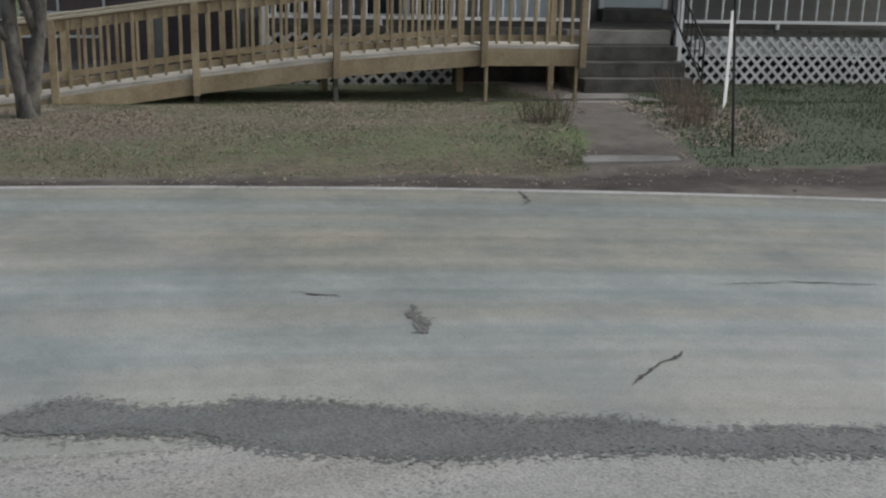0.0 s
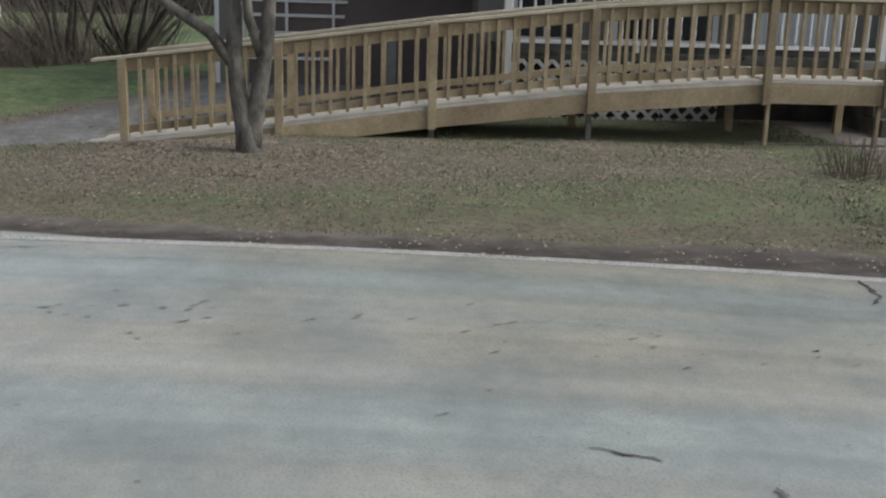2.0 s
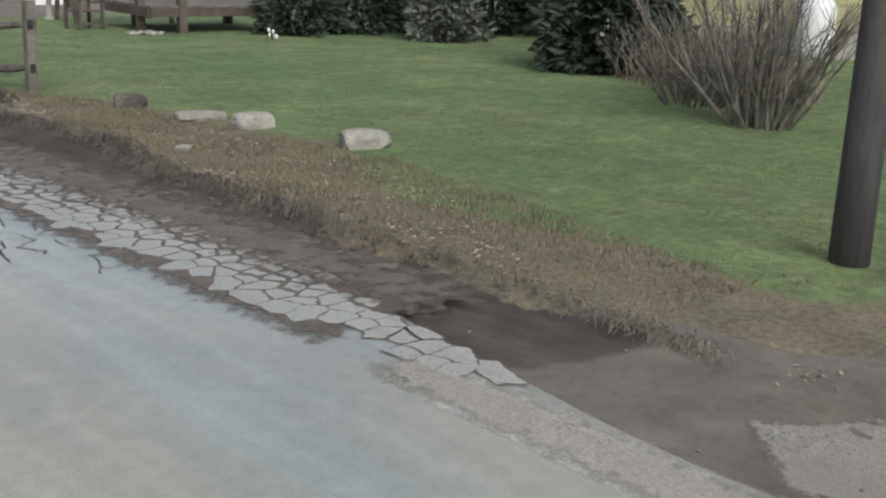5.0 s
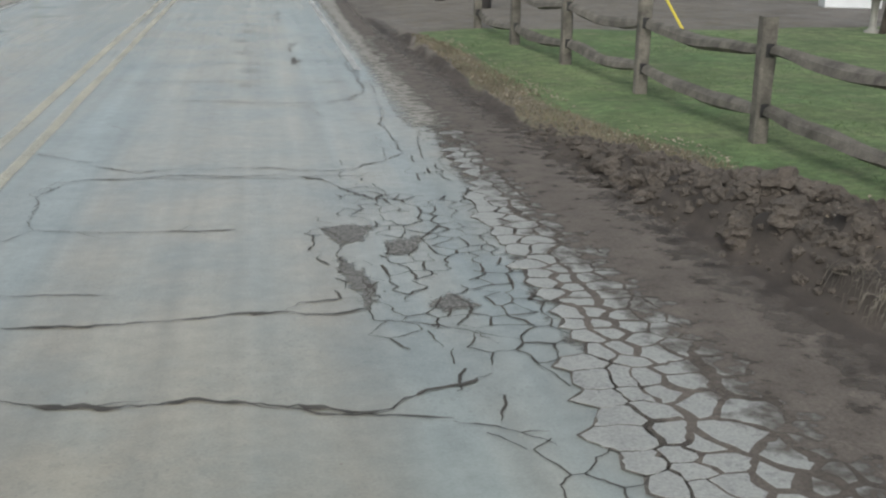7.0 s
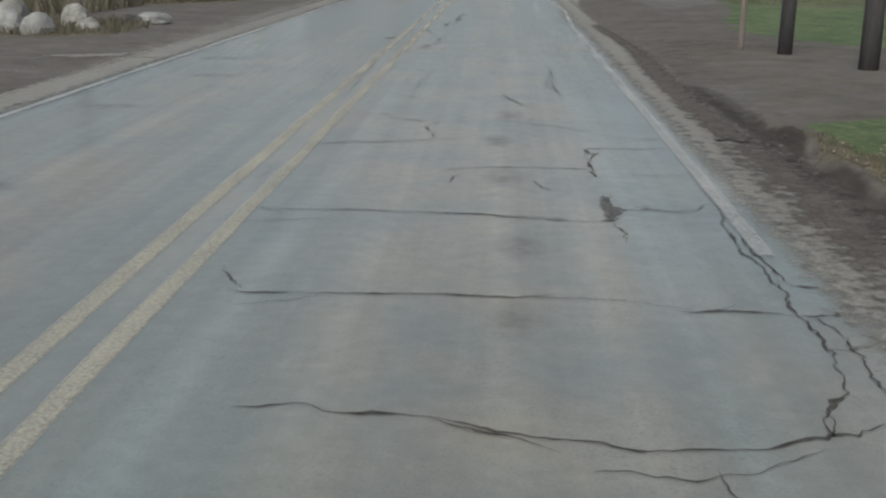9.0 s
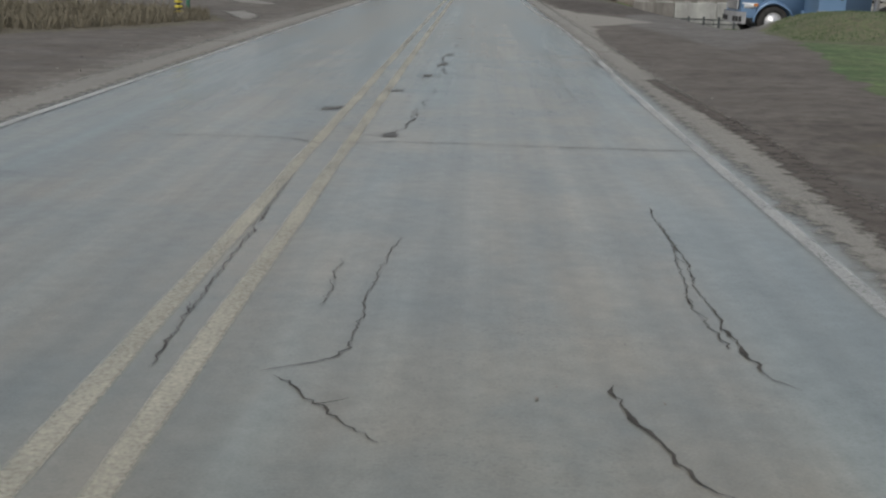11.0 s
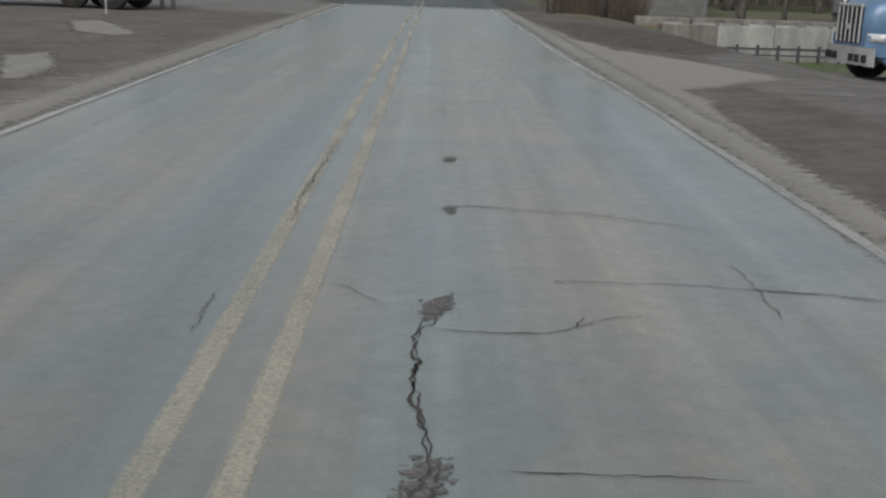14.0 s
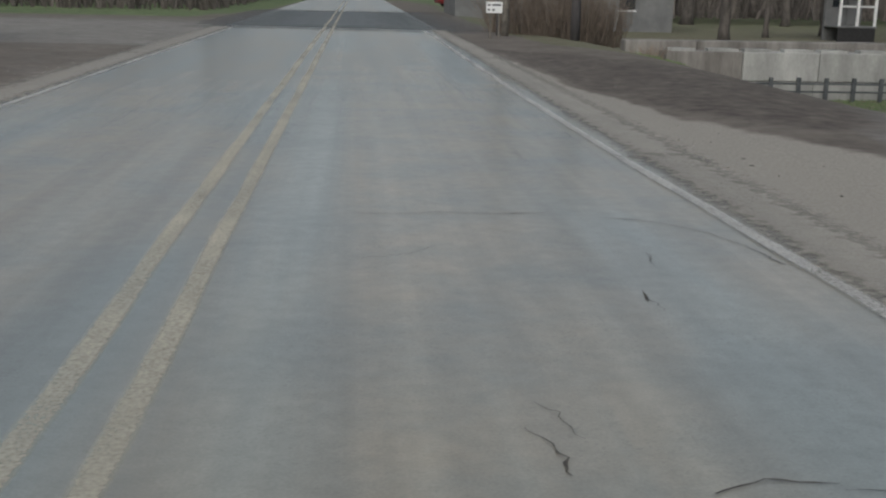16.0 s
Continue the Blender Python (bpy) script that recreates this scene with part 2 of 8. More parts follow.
M_DARKBARK = surface("dark_bark", (0.058, 0.052, 0.047), (0.125, 0.112, 0.1), 6, 45, 0.95, bump=0.9, dist=0.012, stretch=(1, 1, 0.35), vary=0.3)
M_TWIG = surface("brown_twig", (0.13, 0.105, 0.083), (0.22, 0.18, 0.145), 4, 60, 0.9, vary=0.3)
M_ROOT = surface("dry_root", (0.14, 0.123, 0.10), (0.27, 0.245, 0.205), 5, 60, 0.9, vary=0.3)
M_STALK = surface("dead_stalk", (0.15, 0.115, 0.09), (0.27, 0.215, 0.165), 4, 60, 0.9, vary=0.3)
M_REED = surface("dry_grass", (0.135, 0.121, 0.086), (0.23, 0.205, 0.149), 2, 40, 0.9, vary=0.3)
M_GRASS = surface("lawn_blades", (0.085, 0.138, 0.056), (0.155, 0.197, 0.093), 0.8, 30, 0.85, vary=0.3)
M_DRYGRASS = surface("straw_blades", (0.142, 0.125, 0.086), (0.262, 0.227, 0.158), 1.5, 30, 0.9, vary=0.3)
M_LEAF = surface("dead_leaf", (0.22, 0.182, 0.134), (0.46, 0.40, 0.315), 14, 60, 0.85, vary=0.35)
M_SPRUCE = surface("evergreen_needles", (0.018, 0.032, 0.022), (0.045, 0.065, 0.042), 2, 30, 0.9, vary=0.35)
M_CEDAR = surface("grey_green_needles", (0.07, 0.085, 0.07), (0.15, 0.165, 0.14), 2, 30, 0.9, vary=0.35)
M_SIDING = surface("grey_siding", (0.16, 0.16, 0.145), (0.20, 0.198, 0.18), 1.2, 25, 0.7, vary=0.08)
M_MAROON = surface("dark_brown_siding", (0.112, 0.089, 0.087), (0.145, 0.115, 0.112), 1.2, 25, 0.7, vary=0.12)
M_WHITE = surface("white_paint", (0.68, 0.69, 0.68), (0.76, 0.77, 0.76), 2, 40, 0.55, bump=0.1, vary=0.06)
M_LATTICE = surface("dirty_white_lattice", (0.50, 0.52, 0.51), (0.64, 0.65, 0.64), 2, 40, 0.6, bump=0.1, vary=0.1)
M_DOOR = surface("pale_blue_door", (0.55, 0.62, 0.64), (0.62, 0.68, 0.70), 2, 40, 0.45, bump=0.05, vary=0.05)
M_CONCRETE = surface("old_concrete", (0.20, 0.195, 0.18), (0.31, 0.30, 0.275), 2.2, 40, 0.9, bump=0.5, vary=0.18)
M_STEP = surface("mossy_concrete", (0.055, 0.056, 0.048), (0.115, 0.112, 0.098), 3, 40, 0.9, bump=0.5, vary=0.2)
M_BLOCK = surface("pale_concrete_block", (0.24, 0.245, 0.232), (0.40, 0.405, 0.385), 1.6, 30, 0.9, bump=0.5, stretch=(1, 1, 0.35), vary=0.14)
M_BLOCK_DIRTY = surface("stained_concrete_block", (0.14, 0.13, 0.118), (0.29, 0.28, 0.258), 2.0, 30, 0.9, bump=0.5, stretch=(1, 1, 0.2), vary=0.16)
M_CREAM = surface("yellow_siding", (0.312, 0.303, 0.168), (0.353, 0.344, 0.197), 1.0, 30, 0.6, vary=0.06)
M_FOUND = surface("painted_block_wall", (0.25, 0.235, 0.215), (0.33, 0.315, 0.29), 1.6, 30, 0.85, vary=0.12)
M_POOL = surface("pool_wall_panel", (0.30, 0.36, 0.385), (0.37, 0.43, 0.45), 1.5, 20, 0.5, vary=0.08)
M_POOLDARK = surface("grey_pool_liner", (0.155, 0.165, 0.165), (0.20, 0.21, 0.21), 1.5, 20, 0.6, vary=0.08)
M_IRON = surface("black_iron", (0.02, 0.02, 0.021), (0.035, 0.035, 0.036), 8, 60, 0.5, 0.3, bump=0.1, vary=0.1)
M_STEEL = surface("green_grey_steel", (0.075, 0.085, 0.09), (0.11, 0.12, 0.125), 8, 60, 0.6, 0.4, bump=0.1, vary=0.1)
M_STONE = surface("grey_fieldstone", (0.20, 0.195, 0.175), (0.36, 0.35, 0.315), 5, 45, 0.9, bump=0.8, dist=0.012, vary=0.2)
M_PEBBLE = surface("dull_pebble", (0.12, 0.115, 0.105), (0.24, 0.23, 0.21), 5, 45, 0.9, bump=0.8, vary=0.25)
M_BOULDER = surface("pale_boulder", (0.31, 0.31, 0.292), (0.50, 0.50, 0.475), 3, 45, 0.9, bump=0.8, dist=0.012, vary=0.2)
M_STUMP = surface("dark_stone", (0.06, 0.055, 0.05), (0.15, 0.14, 0.125), 5, 45, 0.9, bump=0.8, dist=0.012, vary=0.2)
M_BLUE = surface("blue_truck_paint", (0.13, 0.225, 0.365), (0.155, 0.26, 0.41), 0.7, 30, 0.35, 0.1, bump=0.02, vary=0.05, coat=0.6)
M_CHROME = surface("chrome", (0.58, 0.59, 0.60), (0.70, 0.71, 0.72), 4, 60, 0.25, 0.45, bump=0.02, vary=0.04)
M_RUBBER = surface("tyre_rubber", (0.018, 0.018, 0.018), (0.04, 0.038, 0.036), 8, 60, 0.85, bump=0.4, vary=0.2)
M_BLACK = surface("black_plastic", (0.012, 0.012, 0.013), (0.025, 0.025, 0.026), 8, 60, 0.6, vary=0.1)
M_GLASS = surface("dark_glass", (0.02, 0.025, 0.03), (0.035, 0.04, 0.045), 2, 10, 0.08, vary=0.05, bump=0.0)
M_LAMP = surface("headlight_lens", (0.55, 0.57, 0.58), (0.66, 0.68, 0.69), 8, 30, 0.12, bump=0.05, vary=0.05)
M_AMBER = surface("amber_lens", (0.55, 0.20, 0.06), (0.65, 0.27, 0.08), 8, 30, 0.2, vary=0.05)
M_RED = surface("red_car_paint", (0.22, 0.02, 0.025), (0.30, 0.03, 0.035), 2, 30, 0.3, vary=0.05, coat=0.5)
M_VAN = surface("white_vehicle_paint", (0.66, 0.68, 0.70), (0.74, 0.76, 0.78), 2, 30, 0.35, vary=0.04, coat=0.4)
M_GREEN = surface("green_steel_post", (0.03, 0.13, 0.08), (0.045, 0.17, 0.105), 8, 60, 0.6, vary=0.15)
M_YELLOW = surface("yellow_plastic", (0.55, 0.45, 0.05), (0.66, 0.55, 0.08), 8, 60, 0.6, vary=0.1)
M_SIGN = surface("white_sign_face", (0.66, 0.68, 0.68), (0.74, 0.75, 0.75), 3, 30, 0.5, vary=0.05)
M_INK = surface("dark_sign_print", (0.05, 0.055, 0.06), (0.07, 0.075, 0.08), 3, 30, 0.6, vary=0.05)
M_ROOF = surface("dark_shingles", (0.05, 0.05, 0.052), (0.09, 0.088, 0.086), 3, 40, 0.9, bump=0.5, vary=0.2)
M_LAWNDARK = surface("dark_lawn_blades", (0.06, 0.088, 0.04), (0.11, 0.135, 0.065), 0.8, 30, 0.85, vary=0.3)
# near-black colour that stands for the shade under the porch
M_HOLESHADE = surface("underporch_shade", (0.02, 0.018, 0.016), (0.045, 0.04, 0.035), 3, 30, 0.95, vary=0.3)
M_GREYHOUSE = surface("weathered_grey_wall", (0.13, 0.135, 0.135), (0.19, 0.195, 0.195), 1.2, 25, 0.8, vary=0.1)
M_WOODS = surface("distant_brush", (0.08, 0.071, 0.064), (0.15, 0.134, 0.12), 0.6, 8, 0.95, vary=0.35)


# ---- building blocks ----
def box(bm, x0, y0, z0, x1, y1, z1, bevel=0.0):
    made = bmesh.ops.create_cube(bm, size=1)["verts"]
    for v in made:
        v.co = Vector(((x0 + x1) / 2 + v.co.x * (x1 - x0), (y0 + y1) / 2 + v.co.y * (y1 - y0), (z0 + z1) / 2 + v.co.z * (z1 - z0)))
    if bevel:
        edges = list({e for v in made for e in v.link_edges})
        bmesh.ops.bevel(bm, geom=edges, offset=bevel, segments=2, affect="EDGES", profile=0.6)


def beam(bm, a, b, w, h, bevel=0.0):
    """A straight timber from a to b, w wide and h high."""
    a, b = Vector(a), Vector(b)
    turn = (b - a).to_track_quat("Y", "Z").to_matrix().to_4x4()
    made = bmesh.ops.create_cube(bm, size=1)["verts"]
    for v in made:
        v.co = Vector((v.co.x * w, (v.co.y + 0.5) * (b - a).length, v.co.z * h))
    if bevel:
        made = list({v for f in bmesh.ops.bevel(bm, geom=list({e for v in made for e in v.link_edges}), offset=bevel, segments=1, affect="EDGES")["faces"] for v in f.verts})
    for v in made:
        v.co = a + turn @ v.co


def tube(bm, pts, radii, n=8, rough=0.0):
    """A round limb along pts, tapering by radii, with closed ends."""
    pts = [Vector(p) for p in pts]
    rings = []
    for i, p in enumerate(pts):
        d = (pts[min(i + 1, len(pts) - 1)] - pts[max(i - 1, 0)]).normalized()
        side = d.orthogonal().normalized() if i == 0 else (rings_side - d * rings_side.dot(d)).normalized()
        rings_side = side
        up = d.cross(side)
        ring = []
        for k in range(n):
            a = 2 * math.pi * k / n
            r = radii[i] * (1 + rough * random.uniform(-1, 1))
            ring.append(bm.verts.new(p + side * math.cos(a) * r + up * math.sin(a) * r))
        rings.append(ring)
    for a, b in zip(rings, rings[1:]):
        for k in range(n):
            bm.faces.new((a[k], a[(k + 1) % n], b[(k + 1) % n], b[k]))
    bm.faces.new(rings[0][::-1])
    bm.faces.new(rings[-1])


def lathe(bm, profile, n=24, centre=(0, 0, 0)):
    """A turned solid round z: profile of (radius, height)."""
    rings = [[bm.verts.new((centre[0] + r * math.cos(2 * math.pi * k / n), centre[1] + r * math.sin(2 * math.pi * k / n), centre[2] + z)) for k in range(n)] for r, z in profile]
    for a, b in zip(rings, rings[1:]):
        for k in range(n):
            bm.faces.new((a[k], a[(k + 1) % n], b[(k + 1) % n], b[k]))
    bm.faces.new(rings[0][::-1])
    bm.faces.new(rings[-1])


def prism(bm, outline, z0, z1, m=None):
    """An upright solid over a flat outline."""
    m = m or Matrix.Identity(4)
    lo = [bm.verts.new(m @ Vector((x, y, z0))) for x, y in outline]
    hi = [bm.verts.new(m @ Vector((x, y, z1))) for x, y in outline]
    k = len(outline)
    for i in range(k):
        bm.faces.new((lo[i], lo[(i + 1) % k], hi[(i + 1) % k], hi[i]))
    bm.faces.new(lo[::-1])
    bm.faces.new(hi)


def link(name, bm, material, smooth=False):
    me = bpy.data.meshes.new(name)
    bmesh.ops.recalc_face_normals(bm, faces=bm.faces)
    bm.to_mesh(me)
    bm.free()
    me.materials.append(material)
    if smooth:
        me.polygons.foreach_set("use_smooth", [True] * len(me.polygons))
    return new(name, me)


def part(name, bm, material, parent, label="", smooth=False):
    ob = link(name, bm, material, smooth)
    ob.parent = parent
    return tagged(ob, label)


def thing(name, label, category, m=None, group="", kind=""):
    ob = new(name)
    ob.empty_display_size = 0.2
    ob.matrix_basis = m or Matrix.Identity(4)
    return tagged(ob, label, category, group, kind)


def single(name, bm, material, label, category, m=None, group="", kind="", smooth=False):
    ob = link(name, bm, material, smooth)
    ob.matrix_basis = m or Matrix.Identity(4)
    return tagged(ob, label, category, group, kind)


def bx(*args, bevel=0.0):
    bm = bmesh.new()
    box(bm, *args, bevel=bevel)
    return bm


def bms(f, *args, **kw):
    bm = bmesh.new()
    f(bm, *args, **kw)
    return bm


def rnd(a, b):
    return random.uniform(a, b)


# The house and its yard lie square to each other, at a turn to the road.
YARD = pose(-10.449, -8.309, 0, 0, 0, -102)


def yard(x, y, z=0.0, turn=0.0):
    return YARD @ pose(x, y, z, 0, 0, turn)


# ---- the lie of the land ----
def edge_x(y):
    """The road's east line: straight, and bending west to the south."""
    y = min(y, 0.0)
    return -0.019 * y * y if y > -16 else -0.019 * 256 + 0.608 * (y + 16)


def on_road(u, y):
    """The place u metres east of the east line."""
    d = 0.0 if y >= 0 else (-0.038 * y if y > -16 else 0.608)
    s = math.hypot(1, d)
    return edge_x(y) + u / s, y - u * d / s


def smooth(a, b, x):
    t = min(max((x - a) / (b - a), 0.0), 1.0)
    return t * t * (3 - 2 * t)


def follow(y, *pts):
    """Steps straight from point to point of (y, value)."""
    for (ya, a), (yb, b) in zip(pts, pts[1:]):
        if y < yb:
            return a + (b - a) * min(max((y - ya) / (yb - ya), 0.0), 1.0)
    return pts[-1][1]


def bank_x(y):
    """Where the mud beside the pavement ends at the turf."""
    return follow(y, (-3, 1.35), (2.3, 1.6), (3.8, 1.6), (5.2, 1.93), (6.5, 1.95), (7.2, 1.75), (8.8, 1.5), (10.3, 1.3), (12, 1.12), (14.6, 1.08), (24, 1.05))


def heap_x(y):
    """The middle of the heap of dug soil and of the crumbs that trail off from it."""
    return follow(y, (7.3, 2.0), (8.3, 1.98), (9.4, 1.92), (10.4, 1.6), (12, 1.2), (14, 1.08))


def verge_relief(x, y, off):
    """Wheel-churned mud beside the pavement, its bank and its heap."""
    wave = noise.noise(Vector((x * 1.3, y * 1.3, 2)))
    rough = noise.noise(Vector((x * 6, y * 4, 1)))
    crumb = noise.noise(Vector((x * 17, y * 14, 3)))
    bank = bank_x(y) + 0.07 * wave + 0.05 * rough
    live = smooth(-2, 2, y) * smooth(24, 19, y)
    z = -0.03 * smooth(0.65, 0.95, off) * smooth(bank + 0.02, bank - 0.1, off) * live
    z += 0.065 * smooth(bank - 0.05, bank + 0.03, off) * smooth(bank + 0.7, bank + 0.1, off) * live
    z += (0.006 + 0.02 * smooth(0.25, 0.0, abs(off - bank))) * (rough + 1.3 * crumb) * smooth(0.6, 0.9, off) * smooth(bank + 0.5, bank + 0.1, off)
    for lane, span in ((1.28, 0.15), (0.92, 0.12)):
        drift = lane + 0.05 * math.sin(y * 0.35) + 0.02 * wave
        if abs(off - drift) < span:
            edge = smooth(span, span * 0.6, abs(off - drift))
            z += edge * live * (-0.018 + 0.011 * math.cos((off - drift) * 6.283 / 0.07) * (0.6 + 0.8 * rough) + 0.004 * math.cos(y * 6.283 / 0.09))
    mid = heap_x(y)
    tall = smooth(7.6, 8.4, y) * (0.13 * smooth(10.6, 9.4, y) + 0.07 * smooth(13.0, 10.5, y))
    wide = 0.16 + 0.26 * smooth(10.8, 9.2, y)
    heap = smooth(wide * 1.35, wide * 0.25, abs(x - mid))
    z += heap * tall * max(0.15, 0.8 + 0.9 * noise.noise(Vector((x * 3.2, y * 3.2, 8))) + 0.65 * noise.noise(Vector((x * 6, y * 6, 5))) + 0.3 * crumb)
    return z


def land(x, y):
    """Height of the ground, beside and under the pavement."""
    off = x - edge_x(y)
    z = -0.045 + 0.028 * smooth(24, 30, y) + 0.012 * smooth(0.3, 0.5, max(off, -6.35 - off)) * smooth(14, 20, y)
    if off > 0.2:
        z += 0.05 * smooth(0.9, 2.2, off)
        h = YARD.inverted() @ Vector((x, y, 0))
        z += 0.10 * smooth(9.6, 11.5, h.y) * smooth(14.2, 12.6, h.y) * smooth(-6, -3.5, h.x)
        z -= 0.21 * smooth(-3.0, -4.6, h.x) * smooth(-9, -6.5, h.x) * smooth(12.6, 13.9, h.y) * smooth(20, 17, h.y)
        z -= 0.60 * smooth(3, 7.5, x) * smooth(40, 54, y) + 0.75 * smooth(4.2, 5.2, x) * smooth(56, 67, y) * smooth(76, 70, y)
        z = max(z, -1.06)
        z += 0.85 * smooth(5.0, 7.6, x) * smooth(16, 13, x) * smooth(43.5, 48, y) * smooth(53.6, 50.5, y)
        z -= 0.12 * smooth(70, 80, y) * smooth(1, 3, x)
        if off < 3.4 and -3 < y < 24:
            z += verge_relief(x, y, off)
    elif off < -6.6:
        z += 0.03 * smooth(-6.8, -9, off)
    return z + 0.012 * noise.noise(Vector((x * 0.8, y * 0.8, 0)))


def inside(px, py, poly):
    """For arrays of points: whether they lie within the outline."""
    hit = np.zeros(px.shape, bool)
    for (xa, ya), (xb, yb) in zip(poly, poly[1:] + poly[:1]):
        if ya != yb:
            hit ^= ((ya > py) != (yb > py)) & (px < (xb - xa) * (py - ya) / (yb - ya) + xa)
    return hit


def yard_outline(*pts):
    return [tuple((YARD @ Vector((x, y, 0))).xy) for x, y in pts]


def steps(lo, hi, fine, outer):
    mid = list(np.arange(lo, hi + 1e-6, fine))
    return [lo - d for d in reversed(outer)] + mid + [hi + d for d in outer]


# ---- ground: one sheet to the horizon ----
def ground_material():
    m, n, l, b = nodes_of("ground_cover", 0.95)

    def cover(name, lo, hi, scale, push):
        a = n.new("ShaderNodeAttribute")
        a.attribute_name = name
        w = n.new("ShaderNodeMath")
        w.operation, w.inputs[1].default_value = "MULTIPLY_ADD", push
        l.new(noise_at(n, l, scale, 6), w.inputs[0])
        l.new(a.outputs["Fac"], w.inputs[2])
        return ramp(n, l, w.outputs[0], lo + push / 2, hi + push / 2)

    fine = noise_at(n, l, 75, 5)
    clod = noise_at(n, l, 9, 5)
    dirt = blend(n, l, ramp(n, l, noise_at(n, l, 0.7, 6), 0.3, 0.7), (0.108, 0.094, 0.08), (0.175, 0.157, 0.136))
    dirt = blend(n, l, ramp(n, l, clod, 0.55, 0.75), dirt, (0.10, 0.086, 0.073))
    dirt = tone(n, l, dirt, ramp(n, l, noise_at(n, l, 3.0, 9, (1, 1, 1), 0.72), 0.3, 0.7), 0.66, 1.34)
    wet = blend(n, l, ramp(n, l, noise_at(n, l, 3, 5), 0.3, 0.7), (0.036, 0.030, 0.026), (0.08, 0.067, 0.057))
    wet = tone(n, l, wet, ramp(n, l, noise_at(n, l, 7, 5, (1, 0.06, 1)), 0.3, 0.7), 0.68, 1.36)
    wet = blend(n, l, ramp(n, l, noise_at(n, l, 26, 6, (1, 0.35, 1)), 0.56, 0.74), wet, (0.045, 0.037, 0.031))
    col = blend(n, l, cover("mud", 0.25, 0.75, 5, 1.1), dirt, wet)
    stones = blend(n, l, ramp(n, l, fine, 0.35, 0.7), (0.125, 0.121, 0.113), (0.30, 0.292, 0.275))
    stones = tone(n, l, stones, ramp(n, l, noise_at(n, l, 5, 9, (1, 1, 1), 0.75), 0.32, 0.68), 0.68, 1.32)
    stones = tone(n, l, stones, ramp(n, l, noise_at(n, l, 2.2, 6, (0.35, 1, 1), 0.7), 0.36, 0.66), 0.72, 1.26)
    col = blend(n, l, cover("gravel", 0.25, 0.75, 1.2, 1.0), col, stones)
    pale = blend(n, l, ramp(n, l, noise_at(n, l, 40, 4), 0.3, 0.7), (0.24, 0.228, 0.20), (0.37, 0.352, 0.315))
    col = blend(n, l, cover("crust", 0.25, 0.8, 3.5, 1.2), col, pale)
    turf = blend(n, l, ramp(n, l, noise_at(n, l, 0.35, 5), 0.35, 0.7), (0.088, 0.152, 0.056), (0.158, 0.197, 0.087))
    turf = blend(n, l, ramp(n, l, noise_at(n, l, 2.6, 6), 0.5, 0.8), turf, (0.168, 0.178, 0.102))
    turf = blend(n, l, ramp(n, l, noise_at(n, l, 28, 4), 0.45, 0.75), turf, (0.06, 0.08, 0.036))
    turf = tone(n, l, turf, ramp(n, l, noise_at(n, l, 0.9, 6, (1, 1, 1), 0.7), 0.3, 0.7), 0.66, 1.34)
    turf = tone(n, l, turf, ramp(n, l, noise_at(n, l, 4.5, 6, (1, 1, 1), 0.7), 0.3, 0.7), 0.64, 1.38)
    turf = tone(n, l, turf, ramp(n, l, noise_at(n, l, 14, 5, (1, 1, 1), 0.7), 0.3, 0.7), 0.66, 1.36)
    # a deeper, darker green for the lawn before the porch
    dark_turf = blend(n, l, ramp(n, l, noise_at(n, l, 16, 5), 0.3, 0.7), (0.06, 0.078, 0.048), (0.105, 0.125, 0.08))
    turf = blend(n, l, cover("dark_turf", 0.3, 0.7, 5, 0.6), turf, dark_turf)
    straw = blend(n, l, ramp(n, l, noise_at(n, l, 20, 6, (1, 1, 1), 0.7), 0.32, 0.68), (0.072, 0.063, 0.044), (0.21, 0.182, 0.127))
    straw = tone(n, l, straw, ramp(n, l, noise_at(n, l, 2.2, 5), 0.3, 0.7), 0.75, 1.25)
    turf = blend(n, l, cover("dry", 0.2, 0.85, 5, 1.2), turf, straw)
    col = blend(n, l, cover("grass", 0.38, 0.62, 5, 0.8), col, turf)
    litter = blend(n, l, ramp(n, l, noise_at(n, l, 24, 3), 0.35, 0.65), (0.09, 0.075, 0.058), (0.235, 0.20, 0.153))
    col = blend(n, l, cover("leaves", 0.4, 0.7, 11, 0.9), col, litter)
    l.new(col, b.inputs["Base Color"])
    add = n.new("ShaderNodeMath")
    add.operation = "ADD"
    l.new(fine, add.inputs[0])
    l.new(clod, add.inputs[1])
    bumped(n, l, b, add.outputs[0], 0.38, 0.025)
    return m


M_GROUND = ground_material()
FRONT_LAWN = yard_outline((-5.45, 11.0), (-5.05, 10.3), (-4.3, 10.0), (-3.0, 9.72), (-1.5, 9.5), (2.45, 9.35), (2.75, 10.5), (3.6, 13.4), (3.6, 16.2), (0, 16.5), (-4.6, 16.0), (-4.4, 14.5), (-5.0, 13.6), (-5.35, 12.3))
EAST_LAWN = yard_outline((3.55, 9.3), (14, 9.0), (14, 16.3), (6.6, 16.3), (4.9, 14.6), (4.5, 13.4), (4.0, 11.2))
NORTH_LAWN = [(1.7, -1.6), (2.6, -2.5), (4.2, -3.8), (6.7, -5.2), (8.5, -6.6), (14, -9.5), (26, -18), (60, -24), (60, 20.5), (12, 22.0), (5.6, 21.0), (2.6, 21.6), (1.2, 21.0), (1.1, 15.5), (1.2, 11.2), (1.5, 8.8), (1.75, 7.2), (1.95, 6.5), (1.93, 5.2), (1.58, 3.5), (1.55, 2.3), (1.35, 0.0)]
